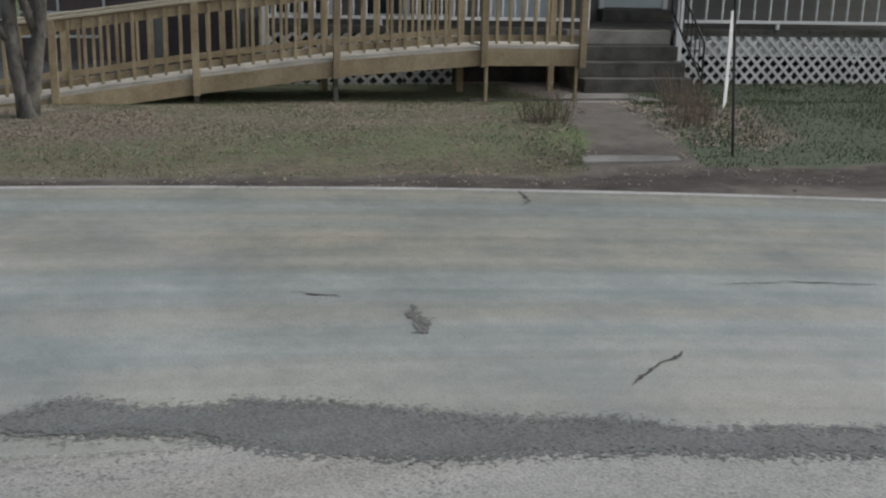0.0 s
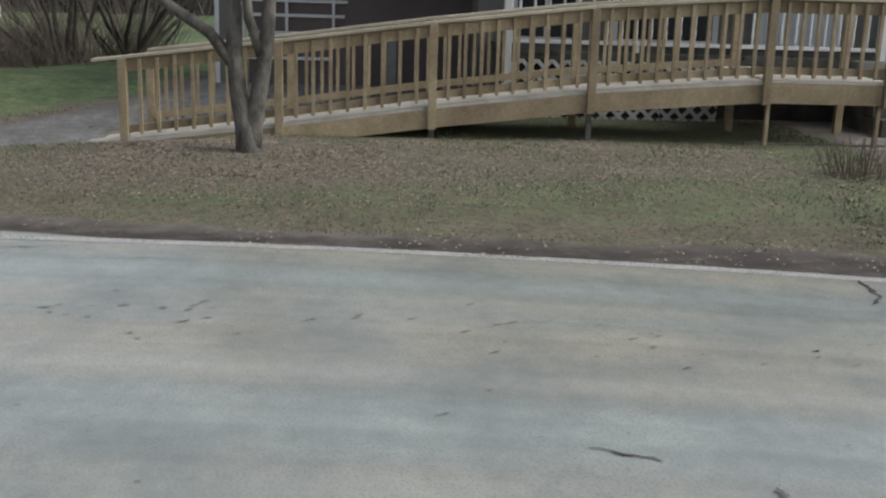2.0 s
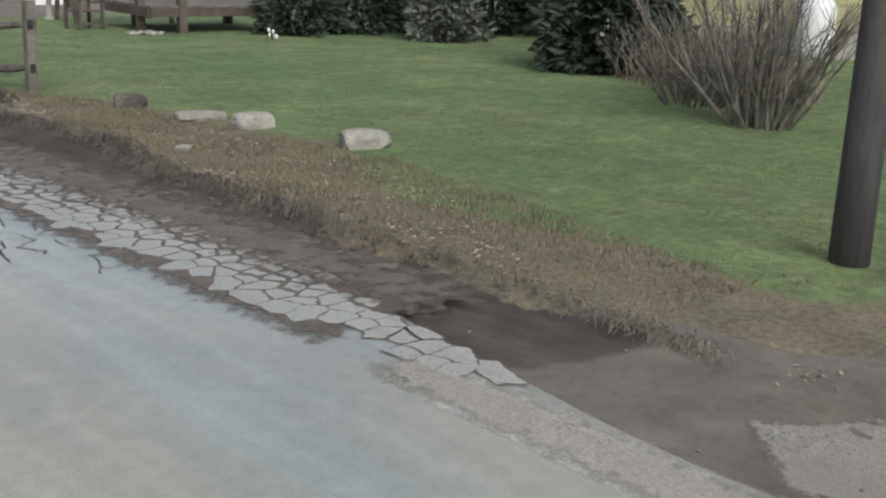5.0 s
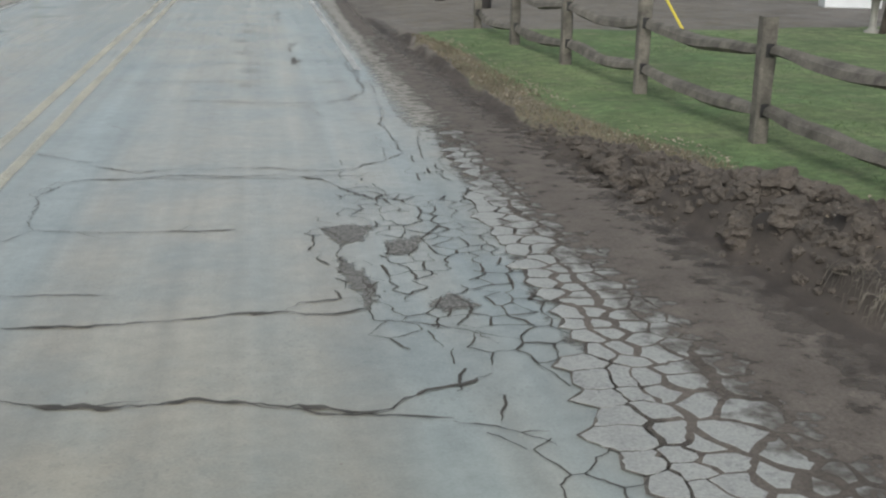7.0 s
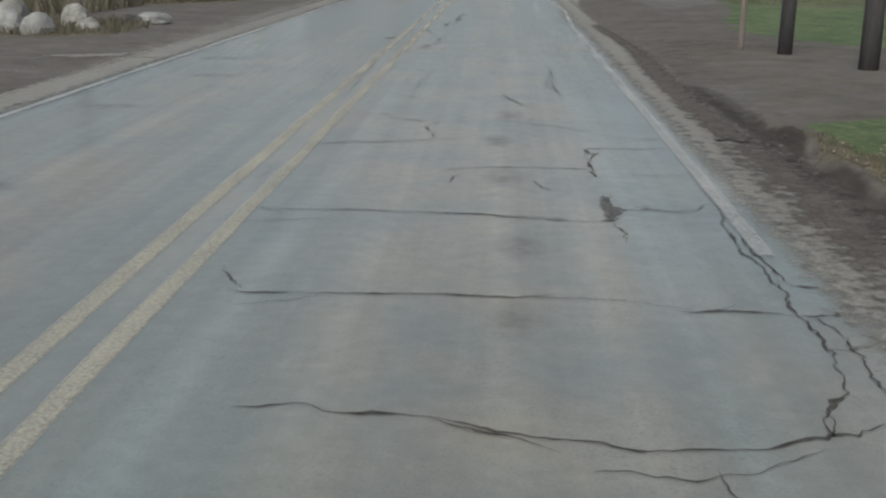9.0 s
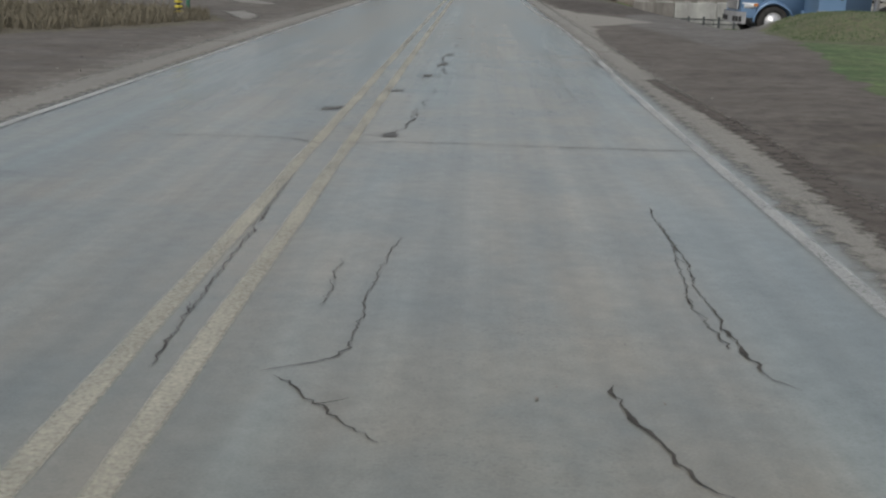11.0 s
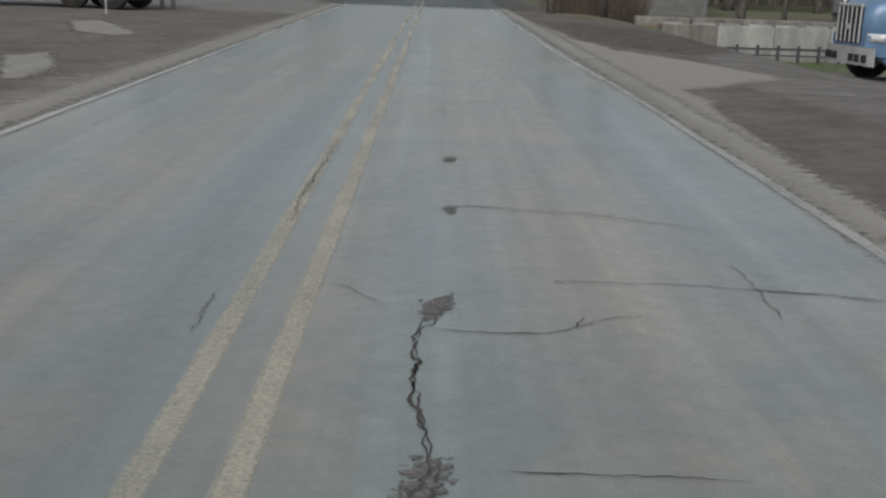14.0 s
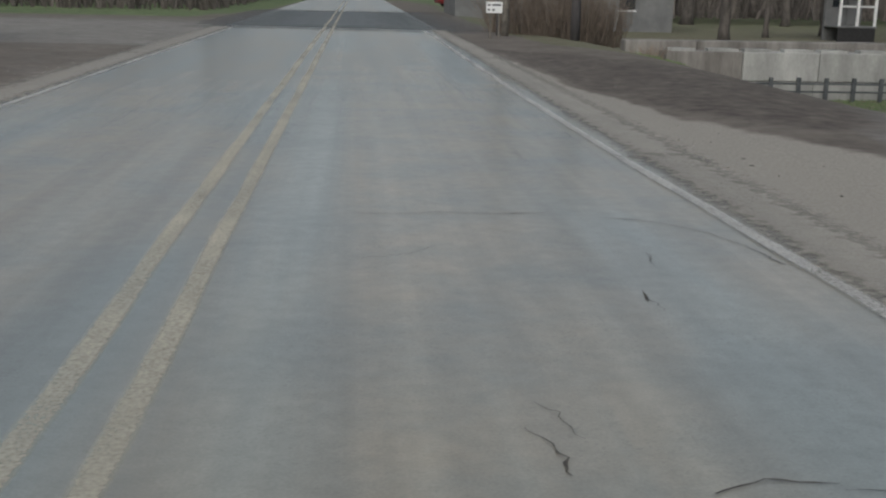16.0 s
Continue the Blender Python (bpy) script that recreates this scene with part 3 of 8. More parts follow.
FAR_LAWN = [(3.9, 29.4), (2.9, 32.4), (3.9, 38), (5.2, 44.6), (5.5, 48.5), (6.8, 52), (11, 53), (40, 53), (70, 40), (70, 27), (12, 27.5)]
TREE_LAWN = [(2.3, 70), (4, 66.4), (13, 66.0), (60, 62), (60, 150), (6, 150), (2.6, 100)]
WEST_WEEDS = [(-8.6, 41.6), (-7.9, 45.6), (-9.5, 49), (-16, 50), (-40, 48), (-40, 37), (-10.5, 38.5)]
WEST_VERGE = [(-8.7, 29.0), (-8.2, 31.3), (-9.6, 33.2), (-14, 34), (-30, 33), (-30, 27.5)]
WEST_FAR = [(-9, 86), (-6.9, 100), (-6.9, 200), (-90, 200), (-90, 82)]
DRIVE = [(0.7, -3.2), (1.7, -3.6), (4.2, -4.2), (6.7, -5.6), (8.4, -6.9), (14, -10), (22, -16), (18, -18), (9, -11.2), (4.3, -7.0), (2.6, -5.9), (1.2, -5.4), (0.3, -5.2)]
TRUCK_YARD = [(2.8, 39), (5, 44), (7, 50), (9, 54), (30, 55), (30, 64), (6, 63), (1.6, 50)]


def ground_sheet():
    out = [1, 2.5, 5, 9, 15, 25, 45, 90, 180, 400, 900, 1800]
    xs = [-13 - d for d in reversed(out)] + list(np.arange(-13, 0.4, 0.2)) + list(np.arange(0.4, 2.7, 0.05)) + list(np.arange(2.7, 17.01, 0.2)) + [17 + d for d in out]
    ys = [-22 - d for d in reversed(out)] + list(np.arange(-22, -2, 0.2)) + list(np.arange(-2, 14, 0.07)) + list(np.arange(14.05, 24, 0.1)) + list(np.arange(24.1, 80.01, 0.2)) + [80.1 + d for d in out]
    px, py = np.meshgrid(xs, ys)
    jx = px + np.array([[0.28 * noise.noise(Vector((x * 0.9, y * 0.9, 5))) for x in xs] for y in ys])
    jy = py + np.array([[0.28 * noise.noise(Vector((x * 0.9, y * 0.9, 9))) for x in xs] for y in ys])
    grass = np.zeros(px.shape)
    for poly in (FRONT_LAWN, EAST_LAWN, NORTH_LAWN, FAR_LAWN, TREE_LAWN, WEST_FAR):
        grass[inside(jx, jy, poly)] = 1
    weeds = inside(jx, jy, WEST_WEEDS) | inside(jx, jy, WEST_VERGE)
    grass[weeds] = 0.7
    far = (np.abs(px) > 70) | (py > 130) | (py < -40)
    grass[far] = 1
    dry = np.zeros(px.shape)
    dry[weeds] = 1
    dry[inside(jx, jy, FRONT_LAWN)] = 0.56
    dry[inside(jx, jy, yard_outline((-5.8, 9.6), (2.6, 9.0), (2.6, 9.9), (-3.4, 10.3), (-4.0, 11.4), (-4.6, 13), (-5.8, 13)))] = 0.85
    dark_turf = np.zeros(px.shape)
    dark_turf[inside(jx, jy, EAST_LAWN)] = 1
    dry[inside(jx, jy, TREE_LAWN)] = 0.7
    dry[inside(jx, jy, [(4.5, 43), (30, 43), (30, 56), (4.5, 56)])] = 0.55
    verge = inside(jx, jy, [(1.2, -2.0), (3.0, -3.3), (5, -4.9), (8, -7), (8.3, -6), (4, -2.9), (2.6, -1.2), (2.6, 2), (3.8, 4.2), (3.3, 8.2), (2.2, 11), (1.6, 14), (1.4, 20), (1.0, 20)])
    dry[verge] = 0.9
    gravel = np.zeros(px.shape)
    gravel[inside(jx, jy, DRIVE)] = 1
    gravel[inside(jx, jy, TRUCK_YARD)] = 0.55
    gravel[(py > 21) & (py < 27.5) & (px > 0.8) & (grass == 0)] = 0.35
    gravel[(px < -6.4) & (grass == 0)] = 0.3
    mud = np.zeros(px.shape)
    mud[inside(jx, jy, [(0.7, -1), (1.4, -1), (1.6, 2.3), (1.6, 3.8), (1.95, 5.2), (2.0, 6.5), (1.8, 7.2), (1.5, 8.8), (1.3, 10.3), (1.12, 12), (1.05, 20), (1.0, 24), (0.4, 24), (0.5, 10)])] = 1.3
    mud[inside(jx, jy, yard_outline((-5.4, 9.9), (-5.4, 8.9), (12, 7.9), (12, 9.3), (2.4, 9.3), (-2, 9.45)))] = 0.9
    mud[inside(jx, jy, [(0.6, 25), (1.6, 25.5), (2.6, 30), (1.2, 31), (0.5, 28)])] = 0.35
    straw = inside(jx, jy, [(1.3, 21.5), (1.3, 29), (3.5, 29.5), (9, 27), (9, 22)]) & (grass < 0.5)
    grass[straw], dry[straw] = 0.42, 0.9
    mud[inside(jx, jy, [(1.2, 7.6), (2.5, 7.8), (2.55, 9.4), (2.1, 10.4), (1.5, 11.6), (1.1, 13.2), (0.7, 13.6), (0.8, 9)])] = 1
    grass[inside(jx, jy, [(1.2, 7.8), (2.35, 7.9), (2.4, 9.3), (2.0, 10.2), (1.4, 11.5), (1.0, 13.2), (0.7, 13.6), (0.8, 9)])] = 0
    crust = np.zeros(px.shape)
    crust[inside(jx, jy, [(0.1, 37), (0.4, 39), (0.5, 41), (0.75, 44), (0.95, 47.3), (2.0, 48.4), (2.9, 48.7), (2.1, 52.3), (1.25, 55.1), (0.8, 60), (0.55, 67), (0.1, 74)])] = 1.0
    mud[inside(jx, jy, [(1.3, 55.8), (2.4, 53.4), (3.8, 54.6), (12, 58), (12, 63), (4, 63), (1.5, 67), (0.7, 69), (0.9, 60)])] = 0.5
    crust[inside(jx, jy, [(-6.4, 25), (-7.2, 25.5), (-7.4, 40), (-7.0, 60), (-6.4, 76)])] = 0.5
    junction = inside(jx, jy, [(-6.3, 67.5), (-6.3, 81), (-60, 86), (-60, 66)])
    gravel[junction], crust[junction], grass[junction] = 1, 0.35, 0
    leaves = np.zeros(px.shape)
    leaves[inside(jx, jy, yard_outline((-5.0, 10.6), (-3, 10.4), (2.4, 11.4), (2.5, 14.3), (-4.9, 14.2)))] = 0.62
    leaves[inside(jx, jy, yard_outline((-4.6, 10.9), (-1.6, 10.9), (-1.6, 13), (-4.8, 13.4)))] = 0.9
    leaves[inside(jx, jy, yard_outline((4.4, 10.2), (5.4, 10.4), (6.2, 14.0), (4.7, 14.2)))] = 0.8
    def soft(v, passes=3):
        for k in range(passes):
            w = np.pad(v, 1, mode="edge")
            v = (w[:-2, 1:-1] + w[2:, 1:-1] + w[1:-1, :-2] + w[1:-1, 2:] + 2 * v) / 6
        return v

    grass, dry, gravel, mud, leaves, crust = soft(grass, 1), soft(dry), soft(gravel, 5), soft(mud, 4), soft(leaves), soft(crust, 5)
    verts = [(x, y, land(x, y)) for y in ys for x in xs]
    w = len(xs)
    faces = [(j * w + i, j * w + i + 1, (j + 1) * w + i + 1, (j + 1) * w + i) for j in range(len(ys) - 1) for i in range(w - 1)]
    me = bpy.data.meshes.new("ground")
    me.from_pydata(verts, [], faces)
    for name, values in (("grass", grass), ("dry", dry), ("gravel", gravel), ("mud", mud), ("leaves", leaves), ("crust", crust), ("dark_turf", dark_turf)):
        me.attributes.new(name, "FLOAT", "POINT").data.foreach_set("value", values.ravel().astype(np.float32))
    me.polygons.foreach_set("use_smooth", [True] * len(me.polygons))
    me.materials.append(M_GROUND)
    tagged(new("ground", me), "muddy verges, gravel and winter lawns beside the road", "ground", kind="structure")


ground_sheet()


# ---- the road ----
def strip(name, material, label, rows, kind="structure", category="road", skirt=0.0, parent=None):
    """A long sheet: rows of points across it, with its long sides turned down by skirt."""
    bm = bmesh.new()
    grid = []
    for r in rows:
        pts = list(r)
        if skirt:
            pts = [(pts[0][0], pts[0][1], pts[0][2] - skirt)] + pts + [(pts[-1][0], pts[-1][1], pts[-1][2] - skirt)]
        grid.append([bm.verts.new(p) for p in pts])
    for a, b in zip(grid, grid[1:]):
        for k in range(len(a) - 1):
            bm.faces.new((a[k], a[k + 1], b[k + 1], b[k]))
    ob = link(name, bm, material)
    lanes = [c for v in ob.data.vertices for c in ((v.co.x - edge_x(v.co.y)) * (1.0 if v.co.y > 0 else 0.92), v.co.y * 1.06, 0.0)]
    ob.data.attributes.new("lane", "FLOAT_VECTOR", "POINT").data.foreach_set("vector", lanes)
    if parent:
        ob.parent = parent
        return tagged(ob, label)
    return tagged(ob, label, category, kind=kind)


def frayed(name, material, outline, z, parent, label="", soft=0.12, step=0.05, lie=False):
    """A thin sheet over an outline, with a fade of 1 inside that falls to 0 outside its rim."""
    ax, ay = np.array([p[0] for p in outline]), np.array([p[1] for p in outline])
    gx, gy = np.meshgrid(np.arange(ax.min() - soft, ax.max() + soft + step, step), np.arange(ay.min() - soft, ay.max() + soft + step, step))
    far = np.full(gx.shape, 1e9)
    for (xa, ya), (xb, yb) in zip(outline, outline[1:] + outline[:1]):
        k = np.clip(((gx - xa) * (xb - xa) + (gy - ya) * (yb - ya)) / max(1e-9, (xb - xa) ** 2 + (yb - ya) ** 2), 0, 1)
        far = np.minimum(far, np.hypot(gx - xa - k * (xb - xa), gy - ya - k * (yb - ya)))
    fade = np.clip(0.5 + 0.5 * np.where(inside(gx, gy, outline), far, -far) / soft, 0, 1)
    h, w = gx.shape
    live = fade > 0
    quad = live[:-1, :-1] | live[1:, :-1] | live[:-1, 1:] | live[1:, 1:]
    faces = [(j * w + i, j * w + i + 1, (j + 1) * w + i + 1, (j + 1) * w + i) for j, i in zip(*np.nonzero(quad))]
    used = sorted({i for f in faces for i in f})
    at = {v: k for k, v in enumerate(used)}
    fx, fy, ff = gx.ravel(), gy.ravel(), fade.ravel()
    me = bpy.data.meshes.new(name)
    me.from_pydata([(fx[v], fy[v], z + (land(fx[v], fy[v]) if lie else 0.0)) for v in used], [], [[at[i] for i in f] for f in faces])
    me.attributes.new("fade", "FLOAT", "POINT").data.foreach_set("value", ff[used].astype(np.float32))
    me.materials.append(material)
    ob = new(name, me)
    ob.parent = parent
    return tagged(ob, label)


def outer(y):
    """How far the pavement runs past the east line."""
    wide = follow(y, (-7.0, 0.1), (-5.8, 0.34), (-4.5, 0.40), (-1.5, 0.36), (2, 1.0), (4.2, 0.95), (5.6, 0.89), (7.6, 0.79), (10.4, 0.62), (14, 0.5), (20, 0.42), (26, 0.36))
    return wide + 0.06 * noise.noise(Vector((0, y * 1.1, 3))) + 0.035 * noise.noise(Vector((0, y * 5, 8)))


def west(y):
    return -6.42 - 0.35 * smooth(14, 20, y) * 0.3 + 0.10 * noise.noise(Vector((4, y * 0.9, 3))) + 0.05 * noise.noise(Vector((7, y * 5, 8)))


def road_rows(ys, us=None):
    for y in ys:
        a, b = west(y), outer(y)
        cols = us or [a, a + 0.3, -4.6, -3.1, -1.6, -0.6, 0.0, b - 0.08, b]
        yield [(*on_road(u, y), -0.012 if k in (0, len(cols) - 1) else 0.0) for k, u in enumerate(cols)]


ROAD = strip("road", M_ROAD, "worn grey two-lane asphalt road with cracks", road_rows(list(np.arange(-40, -0.2, 0.2)) + list(np.arange(0, 80, 0.2)) + list(np.arange(80, 262, 2.0))), skirt=0.05)
def line(name, material, label, u, width, y0, y1, lift=0.004, drift=None):
    bm = bmesh.new()
    prev = None
    for y in np.arange(y0, y1, 0.12):
        w = width / 2 * (1.25 + 0.12 * noise.noise(Vector((u, y * 1.3, 1))))
        shift = 0.012 * noise.noise(Vector((u, y * 0.5, 4))) + (follow(y, *drift) if drift else 0.0)
        row = [bm.verts.new((*on_road(u + shift + s * w, y), lift)) for s in (-1, -0.6, 0.6, 1)]
        if prev:
            for k in range(3):
                bm.faces.new((prev[k], prev[k + 1], row[k + 1], row[k]))
        prev = row
    ob = link(name, bm, material)
    ob.data.attributes.new("fade", "FLOAT", "POINT").data.foreach_set("value", [(-0.45, 0.0, 0.0, -0.45)[i % 4] for i in range(len(ob.data.vertices))])
    ob.parent = ROAD
    return tagged(ob, label)


line("edge_line", M_WHITE_LINE, "worn white edge line", 0.0, 0.115, -40, -0.8)
line("edge_line", M_WHITE_LINE, "worn white edge line", -0.04, 0.09, 16.5, 78, lift=0.01, drift=((31, -0.03), (34.5, 0.0), (38.5, 0.11), (44, 0.11), (48, 0.08), (52, -0.04), (58, -0.11)))
line("edge_line", M_WHITE_LINE, "worn white edge line", -6.08, 0.085, 14, 78, lift=0.01)
line("centre_line", M_YELLOW_LINE, "worn yellow centre line", -3.0, 0.096, 5.0, 140)
line("centre_line", M_YELLOW_LINE, "worn yellow centre line", -3.28, 0.098, 4.0, 140)

# a darker tone over the far road, thinning out softly at its rim
frayed("dark_stretch", M_ROADDARK, [(-6.6, 79.5), (0.5, 78), (0.5, 101), (-6.6, 101)], 0.003, ROAD, "darker stretch of the road", 2.6, 0.4)

# pale dusty strips outside the edge lines
for y0 in range(13, 78, 13):
    frayed("shoulder_dust", M_DUST, [(0.1, y0 - 0.2), (outer(y0) + 0.2, y0 - 0.2), (outer(y0 + 6.5) + 0.22, y0 + 6.5), (outer(y0 + 13) + 0.2, y0 + 13.2), (0.1, y0 + 13.2)], 0.006 + 0.002 * (y0 % 2), ROAD, "dusty strip outside the edge line", 0.26)
    frayed("shoulder_dust", M_DUST, [(-6.75, y0 - 0.2), (-6.2, y0 - 0.2), (-6.2, y0 + 13.2), (-6.75, y0 + 13.2)], 0.006 + 0.002 * (y0 % 2), ROAD, "dusty strip outside the edge line", 0.26)
frayed("shoulder_dust", M_DUST, [on_road(u, y) for u, y in ((0.0, -6.2), (0.0, -5), (0.0, -3.5), (0.0, -2), (0.0, -0.5), (0.3, -0.5), (0.32, -2), (0.34, -3.5), (0.32, -5), (0.2, -6.2))], 0.006, ROAD, "dusty strip outside the edge line", 0.14)

# the side road that the camera leaves, and the ravelled seam
bm = bmesh.new()
prism(bm, [(-60, -15.5), (-6.4, -15.0), (-5.9, -8), (-5.9, -3.0), (-8, -1.5), (-60, -0.5)], -0.3, -0.006)
single("side_road", bm, M_APRON, "gravelly asphalt side road meeting the main road", "road", kind="structure")


frayed("aggregate_patch", M_PATCH, yard_outline((-2.1, 4.25), (-1.84, 4.39), (-1.68, 4.5), (-1.38, 4.36), (-1.08, 4.31), (-1.01, 4.38), (-0.54, 4.25), (-0.01, 4.02), (0.52, 3.91), (0.79, 3.75), (1.12, 3.72), (2.2, 3.5), (2.2, 3.3), (1.06, 3.46), (0.41, 3.6), (-0.3, 3.67), (-0.87, 3.83), (-1.22, 4.05), (-1.75, 4.14)), 0.006, ROAD, "dark band of ravelled coarse aggregate", 0.13, 0.03)
frayed("aggregate_patch", M_SPREAD, yard_outline((-3.4, 4.0), (-0.9, 3.93), (0.2, 3.68), (1.2, 3.5), (3, 3.2), (3, 0.2), (-4, 0.2)), 0.003, ROAD, "loose gravel spread on the pavement", 0.12, 0.06)
def stain(cx, cy, rx, ry):
    bm = bmesh.new()
    mid = bm.verts.new((cx, cy, 0.0047))
    rings = [[bm.verts.new((cx + f * rx * math.cos(a), cy + f * ry * math.sin(a), 0.0047)) for a in np.arange(0, 6.28, 0.35)] for f in (0.5, 1.0)]
    n = len(rings[0])
    for i in range(n):
        bm.faces.new((mid, rings[0][i], rings[0][(i + 1) % n]))
        bm.faces.new((rings[0][i], rings[1][i], rings[1][(i + 1) % n], rings[0][(i + 1) % n]))
    ob = link("oil_stain", bm, M_STAIN)
    fade = [0.5] + [0.28] * n + [0.0] * n
    ob.data.attributes.new("fade", "FLOAT", "POINT").data.foreach_set("value", fade)
    ob.parent = ROAD
    tagged(ob, "dull dark stain")


for cx, cy, rx, ry in ((-5.15, 15.2, 0.5, 0.25), (-4.9, 17.8, 0.45, 0.2), (-5.3, 21.5, 0.4, 0.2), (-5.0, 24.2, 0.5, 0.22), (-1.4, 15.4, 0.14, 0.3), (-1.35, 16.6, 0.16, 0.3), (-1.45, 18.4, 0.18, 0.35), (-1.5, 19.9, 0.16, 0.4), (-1.4, 21.3, 0.16, 0.4), (-5.4, 26.3, 0.45, 0.25)):
    stain(cx, cy, rx, ry)

# cracks: dark soil lying in the gaps
CRACKS = bmesh.new()


def crack(width, *pts):
    """A jagged crack along the points, of uneven width, petering out; narrower where it runs with the lane."""
    fine = []
    for (xa, ya), (xb, yb) in zip(pts, pts[1:]):
        k = max(2, int(math.hypot(xb - xa, yb - ya) / 0.032))
        fine += [(xa + (xb - xa) * i / k, ya + (yb - ya) * i / k) for i in range(k)]
    fine.append(pts[-1])
    prev = None
    n = len(fine)
    for i, (x, y) in enumerate(fine):
        (xa, ya), (xb, yb) = fine[max(i - 1, 0)], fine[min(i + 1, n - 1)]
        d = Vector((xb - xa, yb - ya)).normalized()
        side = Vector((-d.y, d.x))
        jag = 0.008 + 0.006 * abs(d.y)
        x += 0.018 * noise.noise(Vector((x * 9, y * 9, 1))) + jag * rnd(-1, 1)
        y += 0.018 * noise.noise(Vector((x * 9, y * 9, 6))) + jag * rnd(-1, 1)
        slim = 1.0 - 0.5 * abs(d.y)
        w = max(0.0024, width * 0.25 * slim * (0.75 + 1.5 * noise.noise(Vector((x * 5, y * 5, 3))) + rnd(-0.35, 0.35))) * min(1, 0.35 + i * 0.2, 0.35 + (n - 1 - i) * 0.2)
        a, b = rnd(0.4, 1.6), rnd(0.4, 1.6)
        row = [CRACKS.verts.new((x + side.x * w * s, y + side.y * w * s, 0.0052)) for s in (-a, b)]
        if prev:
            CRACKS.faces.new((prev[0], prev[1], row[1], row[0]))
        prev = row
        if width > 0.018 and rnd(0, 1) < 0.014:
            hair(x, y, math.atan2(d.y, d.x) + rnd(0.35, 1.0) * random.choice((-1, 1)), rnd(0.06, 0.22))


def hair(x, y, a, length):
    """A short fine side crack."""
    prev, k = None, max(3, int(length / 0.035))
    for i in range(k + 1):
        w = 0.0032 * (1 - i / k) + 0.001
        row = [CRACKS.verts.new((x - math.sin(a) * w * s, y + math.cos(a) * w * s, 0.0051)) for s in (-1, 1)]
        if prev:
            CRACKS.faces.new((prev[0], prev[1], row[1], row[0]))
        prev = row
        a += rnd(-0.5, 0.5)
        x, y = x + math.cos(a) * length / k, y + math.sin(a) * length / k


crack(0.08, (-6.18, -10.39), (-6.26, -10.18), (-6.44, -9.89))
crack(0.075, (-2.55, -11.46), (-2.73, -11.42), (-2.88, -11.37), (-3.06, -11.21))
crack(0.03, (-2.77, -11.46), (-2.90, -11.46), (-2.94, -11.56))
crack(0.048, (-5.28, -11.23), (-5.40, -11.71), (-5.64, -12.19))
crack(0.048, (-4.57, -8.92), (-4.74, -9.13))
crack(0.048, (-5.54, -9.47), (-5.61, -9.47))
crack(0.072, (-2.37, -4.20), (-2.02, -4.48), (-1.74, -4.78), (-1.39, -5.02), (-1.20, -5.21), (-0.96, -5.42), (-0.74, -5.57))
crack(0.080, (-0.17, -4.60), (-0.45, -4.83), (-0.66, -5.17), (-0.80, -5.51))
crack(0.064, (-0.44, -4.86), (-0.44, -5.23), (-0.33, -5.41))
crack(0.040, (-0.58, -4.55), (-0.77, -4.97), (-0.92, -5.40))
crack(0.048, (-0.82, -5.60), (-1.00, -6.15), (-1.07, -6.78))
crack(0.032, (-1.40, -6.61), (-1.38, -6.86), (-1.47, -7.37))
crack(0.064, (-0.65, -5.22), (-0.97, -5.39))
crack(0.048, (-0.12, -4.76), (-0.18, -5.16))
crack(0.048, (-0.80, -5.81), (-1.04, -6.00))
crack(0.048, (-0.24, -4.96), (-0.39, -5.21), (-0.69, -5.40))
crack(.045, (-1.57, 4.47), (-1.43, 4.45), (-1.25, 4.43), (-1.08, 4.42), (-0.91, 4.37), (-0.73, 4.31), (-0.55, 4.21), (-0.35, 4.11), (-0.16, 4.01), (-0.10, 3.89))
crack(.025, (-0.96, 4.37), (-0.81, 4.46), (-0.58, 4.48), (-0.31, 4.40), (-0.10, 4.34))
crack(.04, (-0.39, 3.76), (-0.41, 3.60), (-0.38, 3.39), (-0.34, 3.23), (-0.39, 3.06), (-0.45, 2.93), (-0.49, 2.75))
crack(.03, (-0.58, 3.06), (-0.59, 2.99), (-0.66, 2.83))
crack(.03, (-0.10, 3.89), (-0.13, 3.61), (-0.25, 3.40), (-0.30, 3.18), (-0.39, 3.06))
crack(.02, (-0.01, 3.70), (-0.06, 3.52), (-0.07, 3.32), (-0.01, 3.18))
crack(.02, (-2.50, 8.58), (-2.24, 8.57), (-1.97, 8.52))
crack(.04, (-2.40, 8.13), (-2.17, 8.13), (-1.92, 8.12), (-1.68, 8.14), (-1.48, 8.17), (-1.33, 8.20), (-1.17, 8.19), (-1.06, 8.14), (-0.92, 8.14), (-0.78, 8.17), (-0.73, 8.39), (-0.74, 8.56))
crack(.03, (-1.17, 8.20), (-1.09, 8.31), (-0.93, 8.33), (-0.78, 8.33))
crack(.025, (-0.77, 8.02), (-0.57, 7.97), (-0.36, 7.84), (-0.28, 7.66))
crack(.06, (-2.24, 7.35), (-2.06, 7.28), (-1.86, 7.24), (-1.66, 7.25), (-1.51, 7.27), (-1.34, 7.22), (-1.22, 7.17), (-1.07, 7.14), (-0.95, 7.07), (-0.83, 7.07), (-0.73, 7.17), (-0.61, 7.24), (-0.47, 7.27), (-0.37, 7.37))
crack(.03, (-1.22, 7.16), (-1.00, 7.06), (-0.79, 7.04), (-0.59, 6.97))
crack(.02, (-0.59, 6.95), (-0.44, 6.89), (-0.32, 6.78), (-0.26, 6.71))
crack(.03, (-2.55, 9.74), (-2.33, 9.68), (-1.91, 9.62), (-1.59, 9.62), (-1.40, 9.62))
